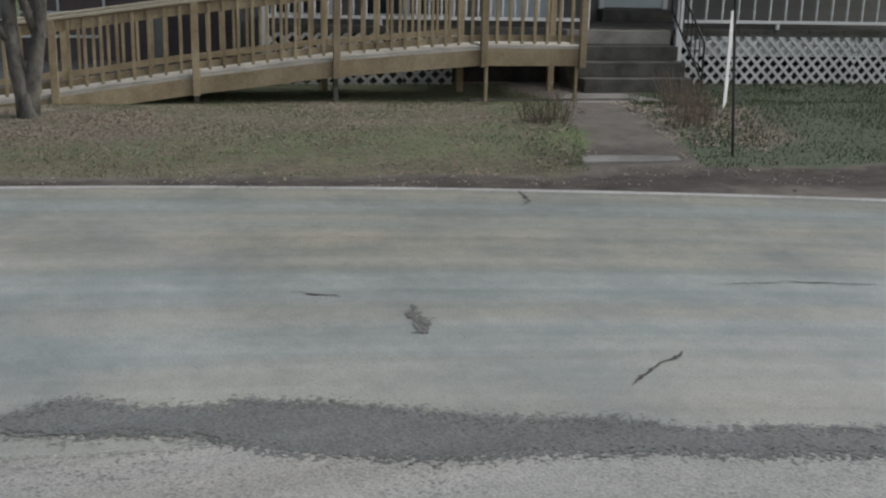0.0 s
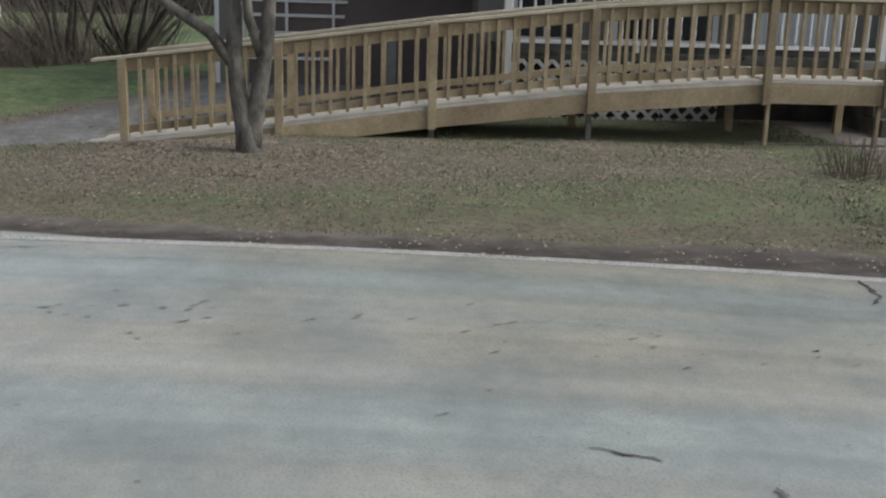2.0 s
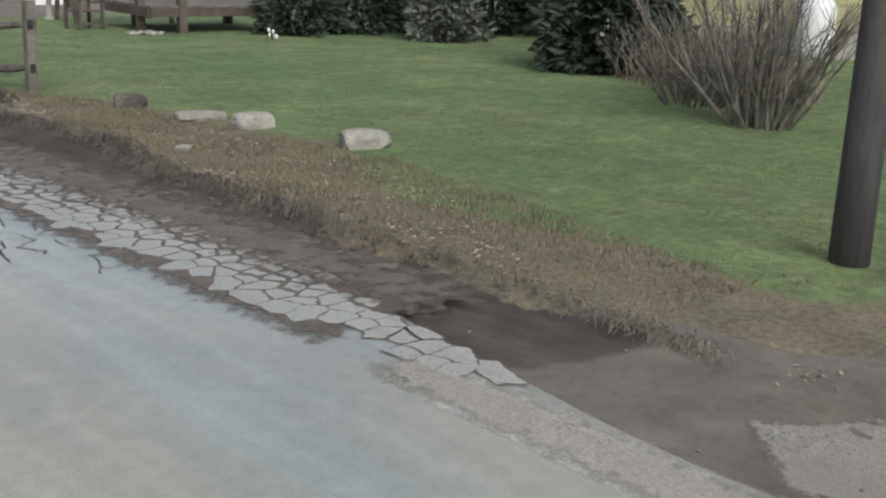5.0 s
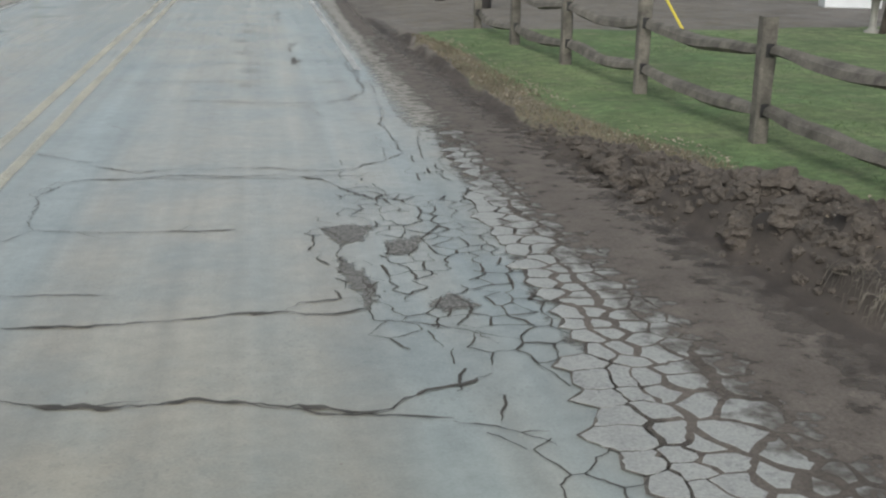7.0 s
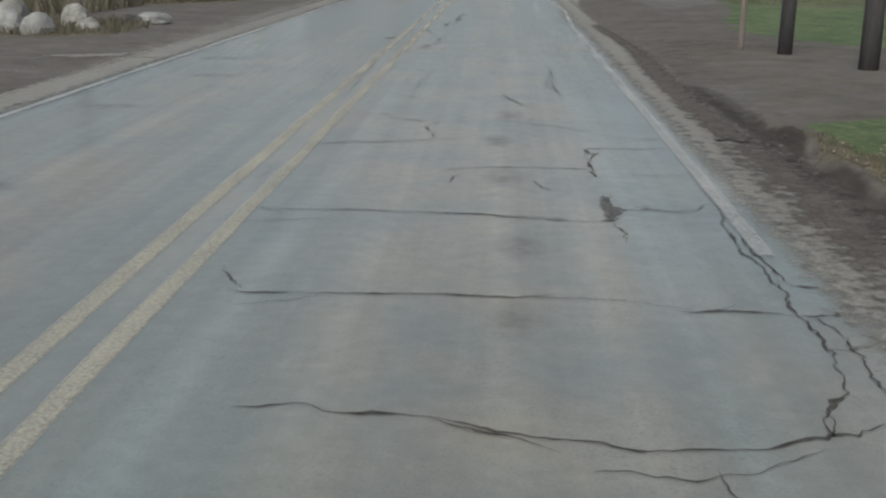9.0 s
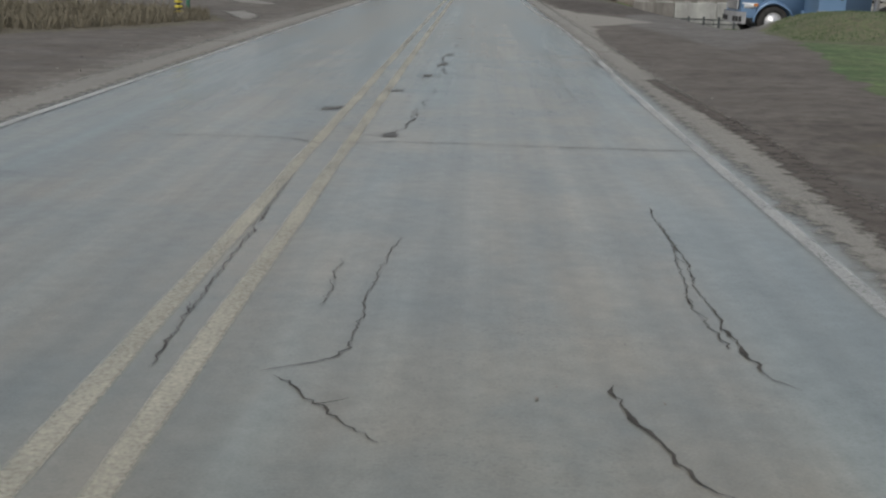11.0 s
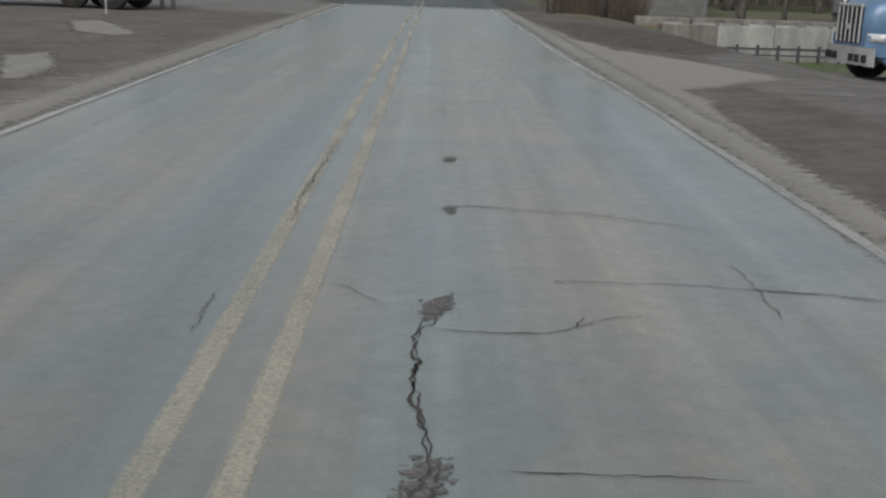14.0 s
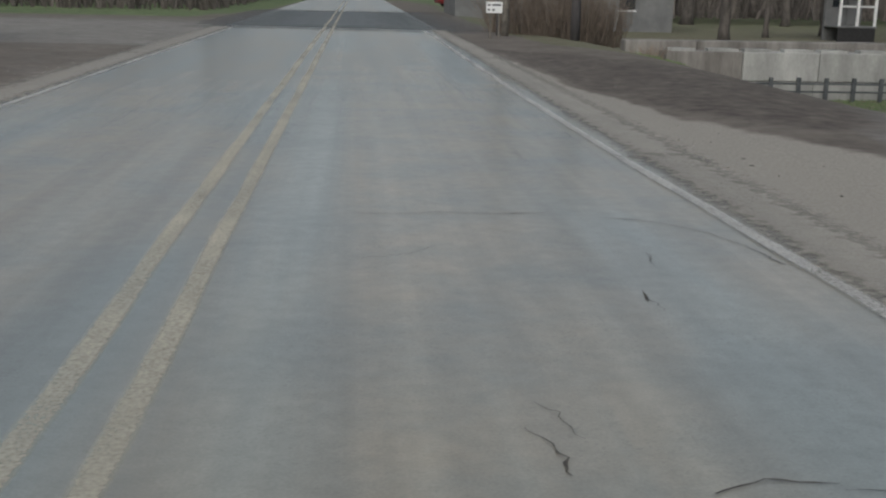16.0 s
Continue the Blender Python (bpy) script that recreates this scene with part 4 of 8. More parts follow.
crack(.025, (-2.55, 9.74), (-2.62, 9.91), (-2.63, 10.24), (-2.68, 10.54), (-2.75, 10.62), (-2.69, 10.77), (-2.60, 11.04))
crack(.02, (-2.69, 9.51), (-2.57, 9.75))
crack(.04, (-0.91, 9.58), (-0.80, 9.32), (-0.85, 9.06), (-0.86, 8.76), (-0.76, 8.65), (-0.75, 8.39))
crack(.035, (-2.99, 11.96), (-2.79, 11.84), (-2.58, 11.62), (-2.44, 11.54))
crack(.03, (-2.45, 11.42), (-2.23, 11.29), (-2.10, 11.21), (-2.00, 11.25), (-1.82, 11.28), (-1.62, 11.23), (-1.41, 11.28), (-1.18, 11.25), (-1.00, 11.15), (-0.78, 11.11), (-0.60, 11.14), (-0.51, 11.28), (-0.33, 11.37), (-0.28, 11.51), (-0.14, 11.69))
crack(.035, (-2.69, 10.56), (-2.64, 10.70), (-2.58, 10.83), (-2.59, 10.93), (-2.43, 11.01), (-2.21, 11.00), (-2.03, 11.03), (-1.88, 11.08), (-1.71, 11.07), (-1.57, 11.04), (-1.44, 10.99), (-1.18, 11.02), (-1.00, 11.11))
crack(.02, (-2.28, 11.00), (-2.00, 11.00), (-1.78, 10.95), (-1.61, 10.97), (-1.39, 10.93), (-1.18, 10.92), (-0.99, 10.88))
crack(.045, (-1.18, 11.08), (-0.99, 10.95), (-0.87, 10.85), (-0.76, 10.70), (-0.74, 10.59), (-0.66, 10.44), (-0.55, 10.30), (-0.51, 10.22))
crack(.02, (-1.00, 11.15), (-0.69, 11.10), (-0.71, 10.90), (-0.68, 10.80))
crack(.015, (-0.99, 10.95), (-0.80, 10.95), (-0.54, 10.93), (-0.34, 10.91))
crack(.04, (-0.68, 10.54), (-0.58, 10.59), (-0.47, 10.55), (-0.45, 10.40), (-0.43, 10.28), (-0.32, 10.23))
crack(.02, (-2.56, 13.16), (-2.44, 12.93), (-2.22, 12.83))
crack(.03, (-0.79, 14.02), (-0.73, 13.69), (-0.72, 13.48), (-0.67, 13.31))
crack(.04, (-0.10, 14.18), (-0.08, 13.71), (-0.13, 13.30), (-0.21, 12.94), (-0.16, 12.61), (-0.17, 12.31), (-0.15, 12.13), (-0.18, 11.88), (-0.15, 11.73))
crack(.03, (0.01, 14.02), (0.03, 13.44), (0.09, 13.06), (0.11, 12.72), (0.07, 12.32), (-0.00, 12.05), (-0.01, 11.73), (-0.04, 11.45))
crack(.03, (0.13, 12.32), (0.20, 12.06), (0.20, 11.66), (0.07, 11.39), (0.08, 11.14), (0.11, 10.92), (0.12, 10.67))
crack(.02, (-0.31, 12.41), (-0.27, 12.13))
crack(.02, (-0.35, 12.04), (-0.29, 11.84), (-0.31, 11.55), (-0.31, 11.44))
crack(.02, (-0.50, 13.16), (-0.33, 13.11), (-0.20, 12.99))
crack(.03, (-2.40, 14.39), (-2.23, 14.43), (-2.11, 14.44), (-2.05, 14.38), (-1.89, 14.38), (-1.77, 14.38), (-1.70, 14.36), (-1.62, 14.34), (-1.50, 14.28), (-1.43, 14.25), (-1.31, 14.23), (-1.21, 14.22), (-1.10, 14.18), (-1.01, 14.16), (-0.89, 14.15), (-0.77, 14.18), (-0.67, 14.18), (-0.55, 14.22), (-0.48, 14.27), (-0.36, 14.32), (-0.27, 14.32), (-0.15, 14.42))
crack(.025, (-1.70, 14.36), (-1.56, 14.27), (-1.43, 14.23), (-1.32, 14.16), (-1.25, 14.13))
crack(.015, (-1.17, 14.00), (-1.06, 14.02), (-0.98, 13.97), (-0.86, 13.96), (-0.78, 13.99), (-0.66, 14.03), (-0.54, 14.12), (-0.41, 14.19))
crack(.035, (-2.73, 15.69), (-2.54, 15.69), (-2.31, 15.70), (-2.10, 15.70), (-1.89, 15.73), (-1.68, 15.72), (-1.42, 15.70), (-1.21, 15.72), (-1.01, 15.71), (-0.89, 15.70))
crack(.012, (-2.65, 15.49), (-2.44, 15.57), (-2.28, 15.67))
crack(.025, (-0.81, 15.66), (-0.69, 15.61), (-0.60, 15.59))
crack(.035, (-0.67, 15.55), (-0.45, 15.58), (-0.23, 15.56), (-0.09, 15.52), (0.07, 15.58), (0.27, 15.66))
crack(.03, (-2.86, 16.10), (-2.78, 15.96), (-2.69, 15.72))
crack(.015, (-3.00, 15.46), (-2.87, 15.50))
crack(.05, (-0.11, 18.45), (-0.09, 17.72), (-0.16, 17.20), (-0.17, 16.53), (-0.14, 16.13), (-0.13, 15.86), (-0.16, 15.65), (-0.13, 15.39), (-0.14, 15.12), (-0.17, 14.85), (-0.20, 14.68), (-0.28, 14.60), (-0.34, 14.48), (-0.35, 14.32))
crack(.05, (-0.13, 16.88), (-0.12, 16.48), (-0.08, 16.23), (-0.07, 15.99), (0.05, 15.96), (0.16, 15.88), (0.33, 15.85))
crack(.04, (0.34, 16.69), (0.23, 16.25), (0.14, 15.79), (0.01, 15.55))
crack(.04, (-0.09, 15.54), (-0.03, 15.33), (-0.03, 15.03), (-0.05, 14.83), (-0.06, 14.69))
crack(.03, (-0.14, 15.12), (-0.04, 15.13), (0.14, 15.27))
crack(.03, (-0.20, 14.68), (-0.16, 14.60))
crack(.02, (-0.02, 17.08), (0.24, 16.98), (0.35, 16.80))
crack(.035, (-2.92, 17.35), (-2.67, 17.33), (-2.38, 17.35), (-2.08, 17.32), (-1.79, 17.31), (-1.55, 17.30), (-1.36, 17.23), (-1.18, 17.20), (-0.99, 17.18), (-0.82, 17.19))
crack(.015, (-2.95, 17.00), (-2.75, 17.06), (-2.52, 17.10), (-2.38, 17.17))
crack(.025, (-3.00, 17.40), (-2.90, 17.34))
crack(.02, (-1.41, 17.27), (-1.22, 17.27), (-1.06, 17.22))
crack(.035, (-0.82, 17.21), (-0.78, 17.05), (-0.76, 16.90), (-0.77, 16.74))
crack(.03, (-0.72, 17.47), (-0.56, 17.51), (-0.40, 17.46), (-0.29, 17.49))
crack(.03, (-0.82, 17.87), (-0.78, 17.66), (-0.79, 17.39), (-0.84, 17.20))
crack(.02, (-0.70, 17.59), (-0.52, 17.59))
crack(.04, (-0.09, 18.54), (-0.10, 18.18), (-0.10, 17.90), (-0.10, 17.69))
crack(.03, (-0.29, 17.49), (-0.19, 17.64), (-0.10, 17.69), (0.06, 17.71), (0.17, 17.76))
crack(.03, (-0.28, 17.46), (-0.13, 17.42), (0.01, 17.40))
crack(.015, (-0.56, 18.55), (-0.33, 18.54), (-0.09, 18.60))
crack(.03, (-1.88, 18.64), (-1.72, 18.67), (-1.62, 18.71), (-1.50, 18.77), (-1.37, 18.76), (-1.22, 18.77), (-1.06, 18.75), (-0.89, 18.74), (-0.81, 18.74), (-0.65, 18.73))
crack(.03, (-1.86, 18.20), (-1.81, 18.25), (-1.79, 18.40), (-1.75, 18.52))
crack(.06, (-0.79, 19.57), (-0.79, 19.36), (-0.72, 19.37), (-0.79, 19.16), (-0.82, 18.94), (-0.80, 18.79), (-0.81, 18.63), (-0.78, 18.50), (-0.77, 18.39))
crack(.02, (-0.83, 19.58), (-0.80, 19.47), (-0.82, 19.25), (-0.80, 19.16))
crack(.03, (-0.79, 19.57), (-0.58, 19.61), (-0.33, 19.61), (-0.16, 19.68), (0.03, 19.79))
crack(.05, (0.03, 19.79), (0.04, 19.99), (-0.02, 20.07))
crack(.05, (-1.23, 18.31), (-1.22, 18.18), (-1.18, 18.08), (-1.09, 17.97))
crack(.03, (-3.01, 21.20), (-2.75, 21.24), (-2.58, 21.27), (-2.49, 21.07), (-2.42, 20.94), (-2.24, 20.90), (-2.05, 20.85), (-1.80, 20.87), (-1.54, 20.92), (-1.35, 20.90), (-1.26, 20.82), (-1.06, 20.73), (-0.92, 20.63), (-0.79, 20.46), (-0.62, 20.28), (-0.49, 20.13), (-0.26, 20.07), (-0.05, 20.05))
crack(.03, (-1.26, 20.92), (-1.16, 21.11))
crack(.015, (-1.16, 21.11), (-0.87, 21.22))
crack(.04, (-2.06, 20.83), (-2.10, 20.67), (-2.14, 20.49), (-2.06, 20.28))
crack(.05, (-2.02, 20.29), (-2.04, 20.13), (-2.02, 19.94))
crack(.025, (-3.00, 19.62), (-2.76, 19.67), (-2.51, 19.72), (-2.30, 19.76), (-2.15, 19.83), (-2.00, 19.92), (-1.81, 19.96))
crack(.015, (-2.87, 19.68), (-2.62, 19.78), (-2.37, 19.85), (-2.15, 19.86))
crack(.05, (-1.45, 22.81), (-1.37, 22.41), (-1.25, 22.06), (-1.04, 21.74))
crack(.02, (-1.04, 21.74), (-0.86, 21.62), (-0.77, 21.37))
crack(.05, (-0.85, 25.90), (-0.83, 24.80), (-0.88, 23.98), (-0.87, 23.38), (-0.82, 22.93))
crack(.03, (-0.84, 24.97), (-0.96, 23.88), (-0.90, 23.25))
crack(.02, (-2.74, 22.83), (-2.54, 22.94), (-2.43, 23.08), (-2.43, 23.66), (-2.41, 24.31), (-2.34, 24.92))
crack(.025, (-2.68, 22.80), (-2.46, 22.52), (-2.24, 22.25))
crack(.02, (-2.61, 23.63), (-2.62, 24.42))
crack(.015, (-2.41, 21.29), (-2.14, 21.25), (-1.95, 21.11))
crack(.02, (-3.16, 18.18), (-3.14, 18.25), (-3.11, 18.42), (-3.13, 18.63), (-3.12, 18.87))
crack(.03, (-3.14, 22.83), (-3.16, 23.31), (-3.18, 24.30), (-3.23, 26.41))
crack(.03, (-4.90, 28.15), (-4.25, 28.21), (-3.56, 28.22), (-3.26, 28.00), (-2.59, 28.18), (-1.77, 28.17), (-0.95, 28.16), (-0.01, 28.18), (0.32, 28.10))
crack(.05, (-2.81, 28.46), (-2.76, 28.50), (-2.69, 28.64), (-2.66, 28.81), (-2.60, 28.93), (-2.58, 29.08), (-2.60, 29.21), (-2.56, 29.45), (-2.54, 29.64), (-2.59, 29.78), (-2.54, 29.89), (-2.55, 30.01), (-2.59, 30.04), (-2.60, 30.12), (-2.55, 30.21), (-2.58, 30.39))
crack(.03, (-2.51, 30.51), (-2.49, 30.73), (-2.54, 30.89), (-2.46, 31.25))
crack(.03, (-2.41, 31.58), (-2.45, 31.86), (-2.45, 32.34))
crack(.02, (-2.52, 32.51), (-2.59, 32.69), (-2.57, 32.98), (-2.65, 33.18), (-2.65, 33.52))
crack(.03, (-2.34, 33.93), (-2.42, 34.46), (-2.41, 34.91), (-2.53, 35.05), (-2.41, 35.52), (-2.49, 36.36), (-2.49, 36.88), (-2.35, 37.29))
crack(.03, (-3.28, 28.61), (-3.17, 28.63), (-3.09, 28.60), (-2.99, 28.57), (-2.88, 28.51), (-2.82, 28.46), (-2.70, 28.45), (-2.61, 28.43))
crack(.025, (-3.18, 29.01), (-3.13, 28.88), (-3.05, 28.77), (-3.00, 28.68), (-3.01, 28.58))
crack(.03, (-3.50, 28.50), (-3.40, 28.51), (-3.34, 28.57), (-3.30, 28.69), (-3.32, 28.84), (-3.29, 28.89))
crack(.02, (-3.47, 28.44), (-3.33, 28.42), (-3.21, 28.39))
crack(.03, (-2.86, 28.65), (-2.76, 28.65), (-2.72, 28.70))
crack(.03, (-2.63, 28.56), (-2.58, 28.51), (-2.56, 28.42))
crack(.05, (-0.84, 32.76), (-0.85, 32.20), (-0.83, 31.78))
crack(.03, (-0.83, 31.78), (-0.83, 31.48), (-0.92, 31.28), (-1.00, 31.16), (-1.01, 30.93))
crack(.03, (-0.77, 33.56), (-0.89, 33.32), (-0.93, 32.81))
crack(.04, (-0.11, 37.28), (-0.05, 36.62), (-0.05, 35.49), (-0.08, 34.70))
crack(.05, (-2.46, 37.03), (-2.50, 36.85), (-2.48, 36.46), (-2.51, 36.17), (-2.45, 35.91), (-2.44, 35.67), (-2.48, 35.39), (-2.53, 35.18), (-2.54, 35.09), (-2.48, 34.95), (-2.43, 34.83), (-2.45, 34.58), (-2.42, 34.37), (-2.38, 34.17), (-2.33, 33.99))
crack(.03, (-2.33, 34.02), (-2.21, 33.95), (-2.11, 33.95), (-1.99, 33.92), (-1.87, 33.91), (-1.71, 33.88), (-1.54, 33.88), (-1.43, 33.94), (-1.31, 34.03))
crack(.03, (-2.21, 33.94), (-2.32, 33.83), (-2.44, 33.76), (-2.54, 33.75), (-2.72, 33.76), (-2.86, 33.76), (-2.99, 33.77))
crack(.03, (-2.45, 33.75), (-2.45, 33.65), (-2.49, 33.53))
crack(.03, (-2.59, 33.57), (-2.59, 33.45), (-2.58, 33.30), (-2.63, 33.24), (-2.65, 33.13))
crack(.035, (-1.91, 34.30), (-1.81, 34.34), (-1.58, 34.34), (-1.31, 34.33), (-1.15, 34.32), (-0.96, 34.35), (-0.73, 34.42), (-0.50, 34.48))
crack(.03, (-0.82, 34.28), (-0.86, 34.09), (-0.87, 33.91), (-0.83, 33.83), (-0.78, 33.78))
crack(.02, (-0.89, 34.03), (-0.89, 33.91), (-0.83, 33.78), (-0.91, 33.62), (-0.89, 33.58))
crack(.02, (-2.44, 36.95), (-2.19, 36.92), (-1.94, 36.92), (-1.70, 37.13), (-1.49, 37.21))
crack(.015, (-2.19, 35.62), (-1.84, 35.62), (-1.47, 35.60))
crack(.02, (-1.83, 37.75), (-1.49, 37.73), (-1.17, 37.73), (-0.78, 37.66), (-0.47, 37.62), (-0.15, 37.51), (-0.01, 37.34))
crack(.05, (-0.06, 37.30), (-0.06, 36.82), (-0.08, 36.37), (-0.08, 35.91), (-0.08, 35.54))
crack(.02, (-3.00, 37.63), (-2.81, 37.51), (-2.67, 37.30))
crack(.015, (-1.96, 39.29), (-1.56, 39.27), (-1.23, 39.03))
crack(.02, (-0.85, 38.15), (-0.85, 37.62), (-0.87, 37.19))
crack(.02, (-3.41, 36.82), (-3.42, 37.18), (-3.40, 37.43))
crack(.02, (-3.27, 38.79), (-3.28, 39.53), (-3.27, 41.02))
crack(.03, (-3.39, 33.79), (-3.24, 33.81))
crack(.03, (-3.25, 38.81), (-3.26, 39.01), (-3.27, 39.29), (-3.28, 39.43), (-3.27, 39.70), (-3.29, 39.82), (-3.28, 40.14), (-3.27, 40.49), (-3.29, 40.72), (-3.24, 40.91), (-3.27, 41.23), (-3.25, 41.45), (-3.28, 42.10))
crack(.025, (-2.36, 39.41), (-2.19, 39.43), (-2.00, 39.40), (-1.77, 39.35), (-1.59, 39.37), (-1.44, 39.30), (-1.28, 39.19), (-1.15, 39.11), (-0.95, 39.05), (-0.83, 38.91))
crack(.02, (-0.85, 38.86), (-0.66, 38.85))
crack(.015, (-2.19, 45.06), (-1.87, 45.25), (-1.53, 45.52))
crack(.015, (-2.96, 39.59), (-2.77, 39.51))
crack(.02, (-3.15, 38.11), (-3.14, 38.24))
crack(.025, (-2.23, 45.06), (-2.09, 45.07), (-1.96, 45.15), (-1.81, 45.35), (-1.64, 45.47), (-1.51, 45.52))
crack(.025, (-2.22, 44.75), (-2.32, 44.58), (-2.35, 44.45), (-2.35, 44.35))
crack(.025, (-2.31, 44.29), (-2.39, 44.19), (-2.46, 44.12))
crack(.015, (-2.51, 44.06), (-2.56, 44.03))
crack(.03, (-1.26, 45.91), (-1.10, 46.00), (-0.90, 45.97))
crack(.015, (-0.90, 45.93), (-0.54, 45.91))
crack(.03, (-1.07, 45.85), (-0.97, 45.71), (-0.82, 45.59))
crack(.02, (-1.20, 45.51), (-0.94, 45.54))
crack(.02, (-0.69, 45.45), (-0.50, 45.44))
crack(.025, (-0.30, 45.38), (-0.05, 45.46), (0.21, 45.50))
crack(.025, (-3.13, 44.03), (-3.12, 44.27), (-3.12, 44.50), (-3.13, 44.63), (-3.12, 45.03))
crack(.015, (-1.69, 46.61), (-1.61, 46.51), (-1.58, 46.31))
crack(.015, (-1.68, 44.35), (-1.53, 44.33))
crack(.025, (-2.28, 49.70), (-2.03, 49.71), (-1.68, 49.77), (-1.40, 49.71), (-1.08, 49.75))
crack(.03, (-0.79, 49.62), (-0.56, 49.54), (-0.39, 49.41), (-0.25, 49.20), (-0.16, 48.98), (-0.11, 48.69), (-0.08, 48.45))
crack(.02, (-0.72, 48.75), (-0.76, 48.45))
crack(.03, (-0.93, 48.00), (-0.95, 47.83), (-0.93, 47.66))
crack(.035, (-1.75, 46.39), (-1.69, 46.31), (-1.66, 46.23), (-1.65, 46.13), (-1.65, 46.03))
crack(.015, (-2.24, 48.59), (-2.01, 48.68), (-1.83, 48.87))
crack(.012, (-2.02, 50.97), (-1.75, 50.87))
crack(.02, (-0.92, 52.53), (-0.92, 51.95))
crack(.02, (-5.87, 57.94), (-5.05, 58.07), (-4.23, 58.37))
for cx, cy, rx, ry, n in ((-3.46, 30.24, 0.16, 0.16, 10), (-0.45, -5.0, 0.3, 0.3, 20), (-0.8, -5.4, 0.25, 0.25, 14)):
    for k in range(n):
        hair(cx + random.gauss(0, rx * 0.6), cy + random.gauss(0, ry * 0.6), rnd(0, 6.3), rnd(0.06, 0.2))
crack(0.02, *yard_outline((-0.99, 4.05), (-0.58, 3.98), (-0.22, 3.91), (0.12, 3.86), (0.42, 3.76), (0.71, 3.67), (0.9, 3.59), (1.1, 3.55), (1.3, 3.57), (1.9, 3.5)))
ob = link("road_cracks", CRACKS, M_CRACK)
ob.parent = ROAD
tagged(ob, "dark cracks across the asphalt", kind="stuff")


# broken asphalt: the cells of the crumbling edge, each a chunk of its own
def cell(p, others, gap, grow=1):
    """The part of the plane nearest to p, drawn back from each neighbour by a gap of that pair's own."""
    poly = [Vector((p[0] + a, p[1] + b)) for a, b in ((-0.5, -0.5), (0.5, -0.5), (0.5, 0.5), (-0.5, 0.5))]
    for q in others:
        m = Vector(((p[0] + q[0]) / 2, (p[1] + q[1]) / 2))
        d = Vector((q[0] - p[0], q[1] - p[1])).normalized()
        swell = 0.5 + 0.9 * noise.noise(Vector((m.x * 3.0, m.y * 2.2, 6)))
        m = m - d * (gap if grow == 0 else gap * (0.25 + 1.1 * max(0.0, swell)) * (0.7 + 0.5 * abs(d.x)))
        out = []
        for a, b in zip(poly, poly[1:] + poly[:1]):
            sa, sb = (a - m).dot(d), (b - m).dot(d)
            if sa <= 0:
                out.append(a)
            if (sa < 0) != (sb < 0):
                out.append(a + (b - a) * (sa / (sa - sb)))
        poly = out
        if len(poly) < 3:
            return []
    return poly


def chunk_west(y):
    """West bound of the strip that has broken into separate chunks."""
    return follow(y, (-1, 0.25), (2.5, 0.22), (3.4, 0.19), (4.2, 0.0), (4.6, -0.15), (6.3, -0.1), (8, 0.05), (10, 0.12), (12, 0.26), (14, 0.5)) + 0.05 * noise.noise(Vector((1, y * 1.5, 0))) + 0.04 * noise.noise(Vector((1, y * 5, 4)))


def crazed_west(y):
    """West bound of the crazed pavement beside it."""
    return follow(y, (1, 0.0), (2.4, -0.75), (3.0, -0.45), (3.8, -0.15), (4.5, -0.24), (5.4, -0.32), (6, -0.46), (6.7, -0.36), (7.4, -0.42), (8.1, -0.8), (9.5, -0.92), (11.1, -0.72), (12.0, -0.3), (13.9, -0.24), (18, -0.14), (20, 0.0)) + 0.05 * noise.noise(Vector((3, y * 2, 0)))


def warp(v):
    """Bends the straight sides into wandering cracks."""
    a = Vector((v.x * 5, v.y * 4, 1))
    b = Vector((v.x * 12, v.y * 12, 3))
    e = Vector((v.x * 34, v.y * 34, 7))
    return Vector((v.x + 0.035 * noise.noise(a) + 0.02 * noise.noise(b) + 0.010 * noise.noise(e), v.y + 0.05 * noise.noise(a + Vector((9, 4, 2))) + 0.02 * noise.noise(b + Vector((3, 8, 1))) + 0.010 * noise.noise(e + Vector((5, 2, 6)))))


def ribbon(bm, pts, wide, z):
    """A flat crack along the points; wide gives its half-width at a place."""
    prev = None
    for i, p in enumerate(pts):
        d = (pts[min(i + 1, len(pts) - 1)] - pts[max(i - 1, 0)])
        side = Vector((-d.y, d.x)).normalized() if d.length > 1e-6 else Vector((1, 0))
        w = wide(p)
        row = [bm.verts.new((p.x + side.x * w * s, p.y + side.y * w * s, z)) for s in (-1, 1)]
        if prev:
            bm.faces.new((prev[0], prev[1], row[1], row[0]))
        prev = row


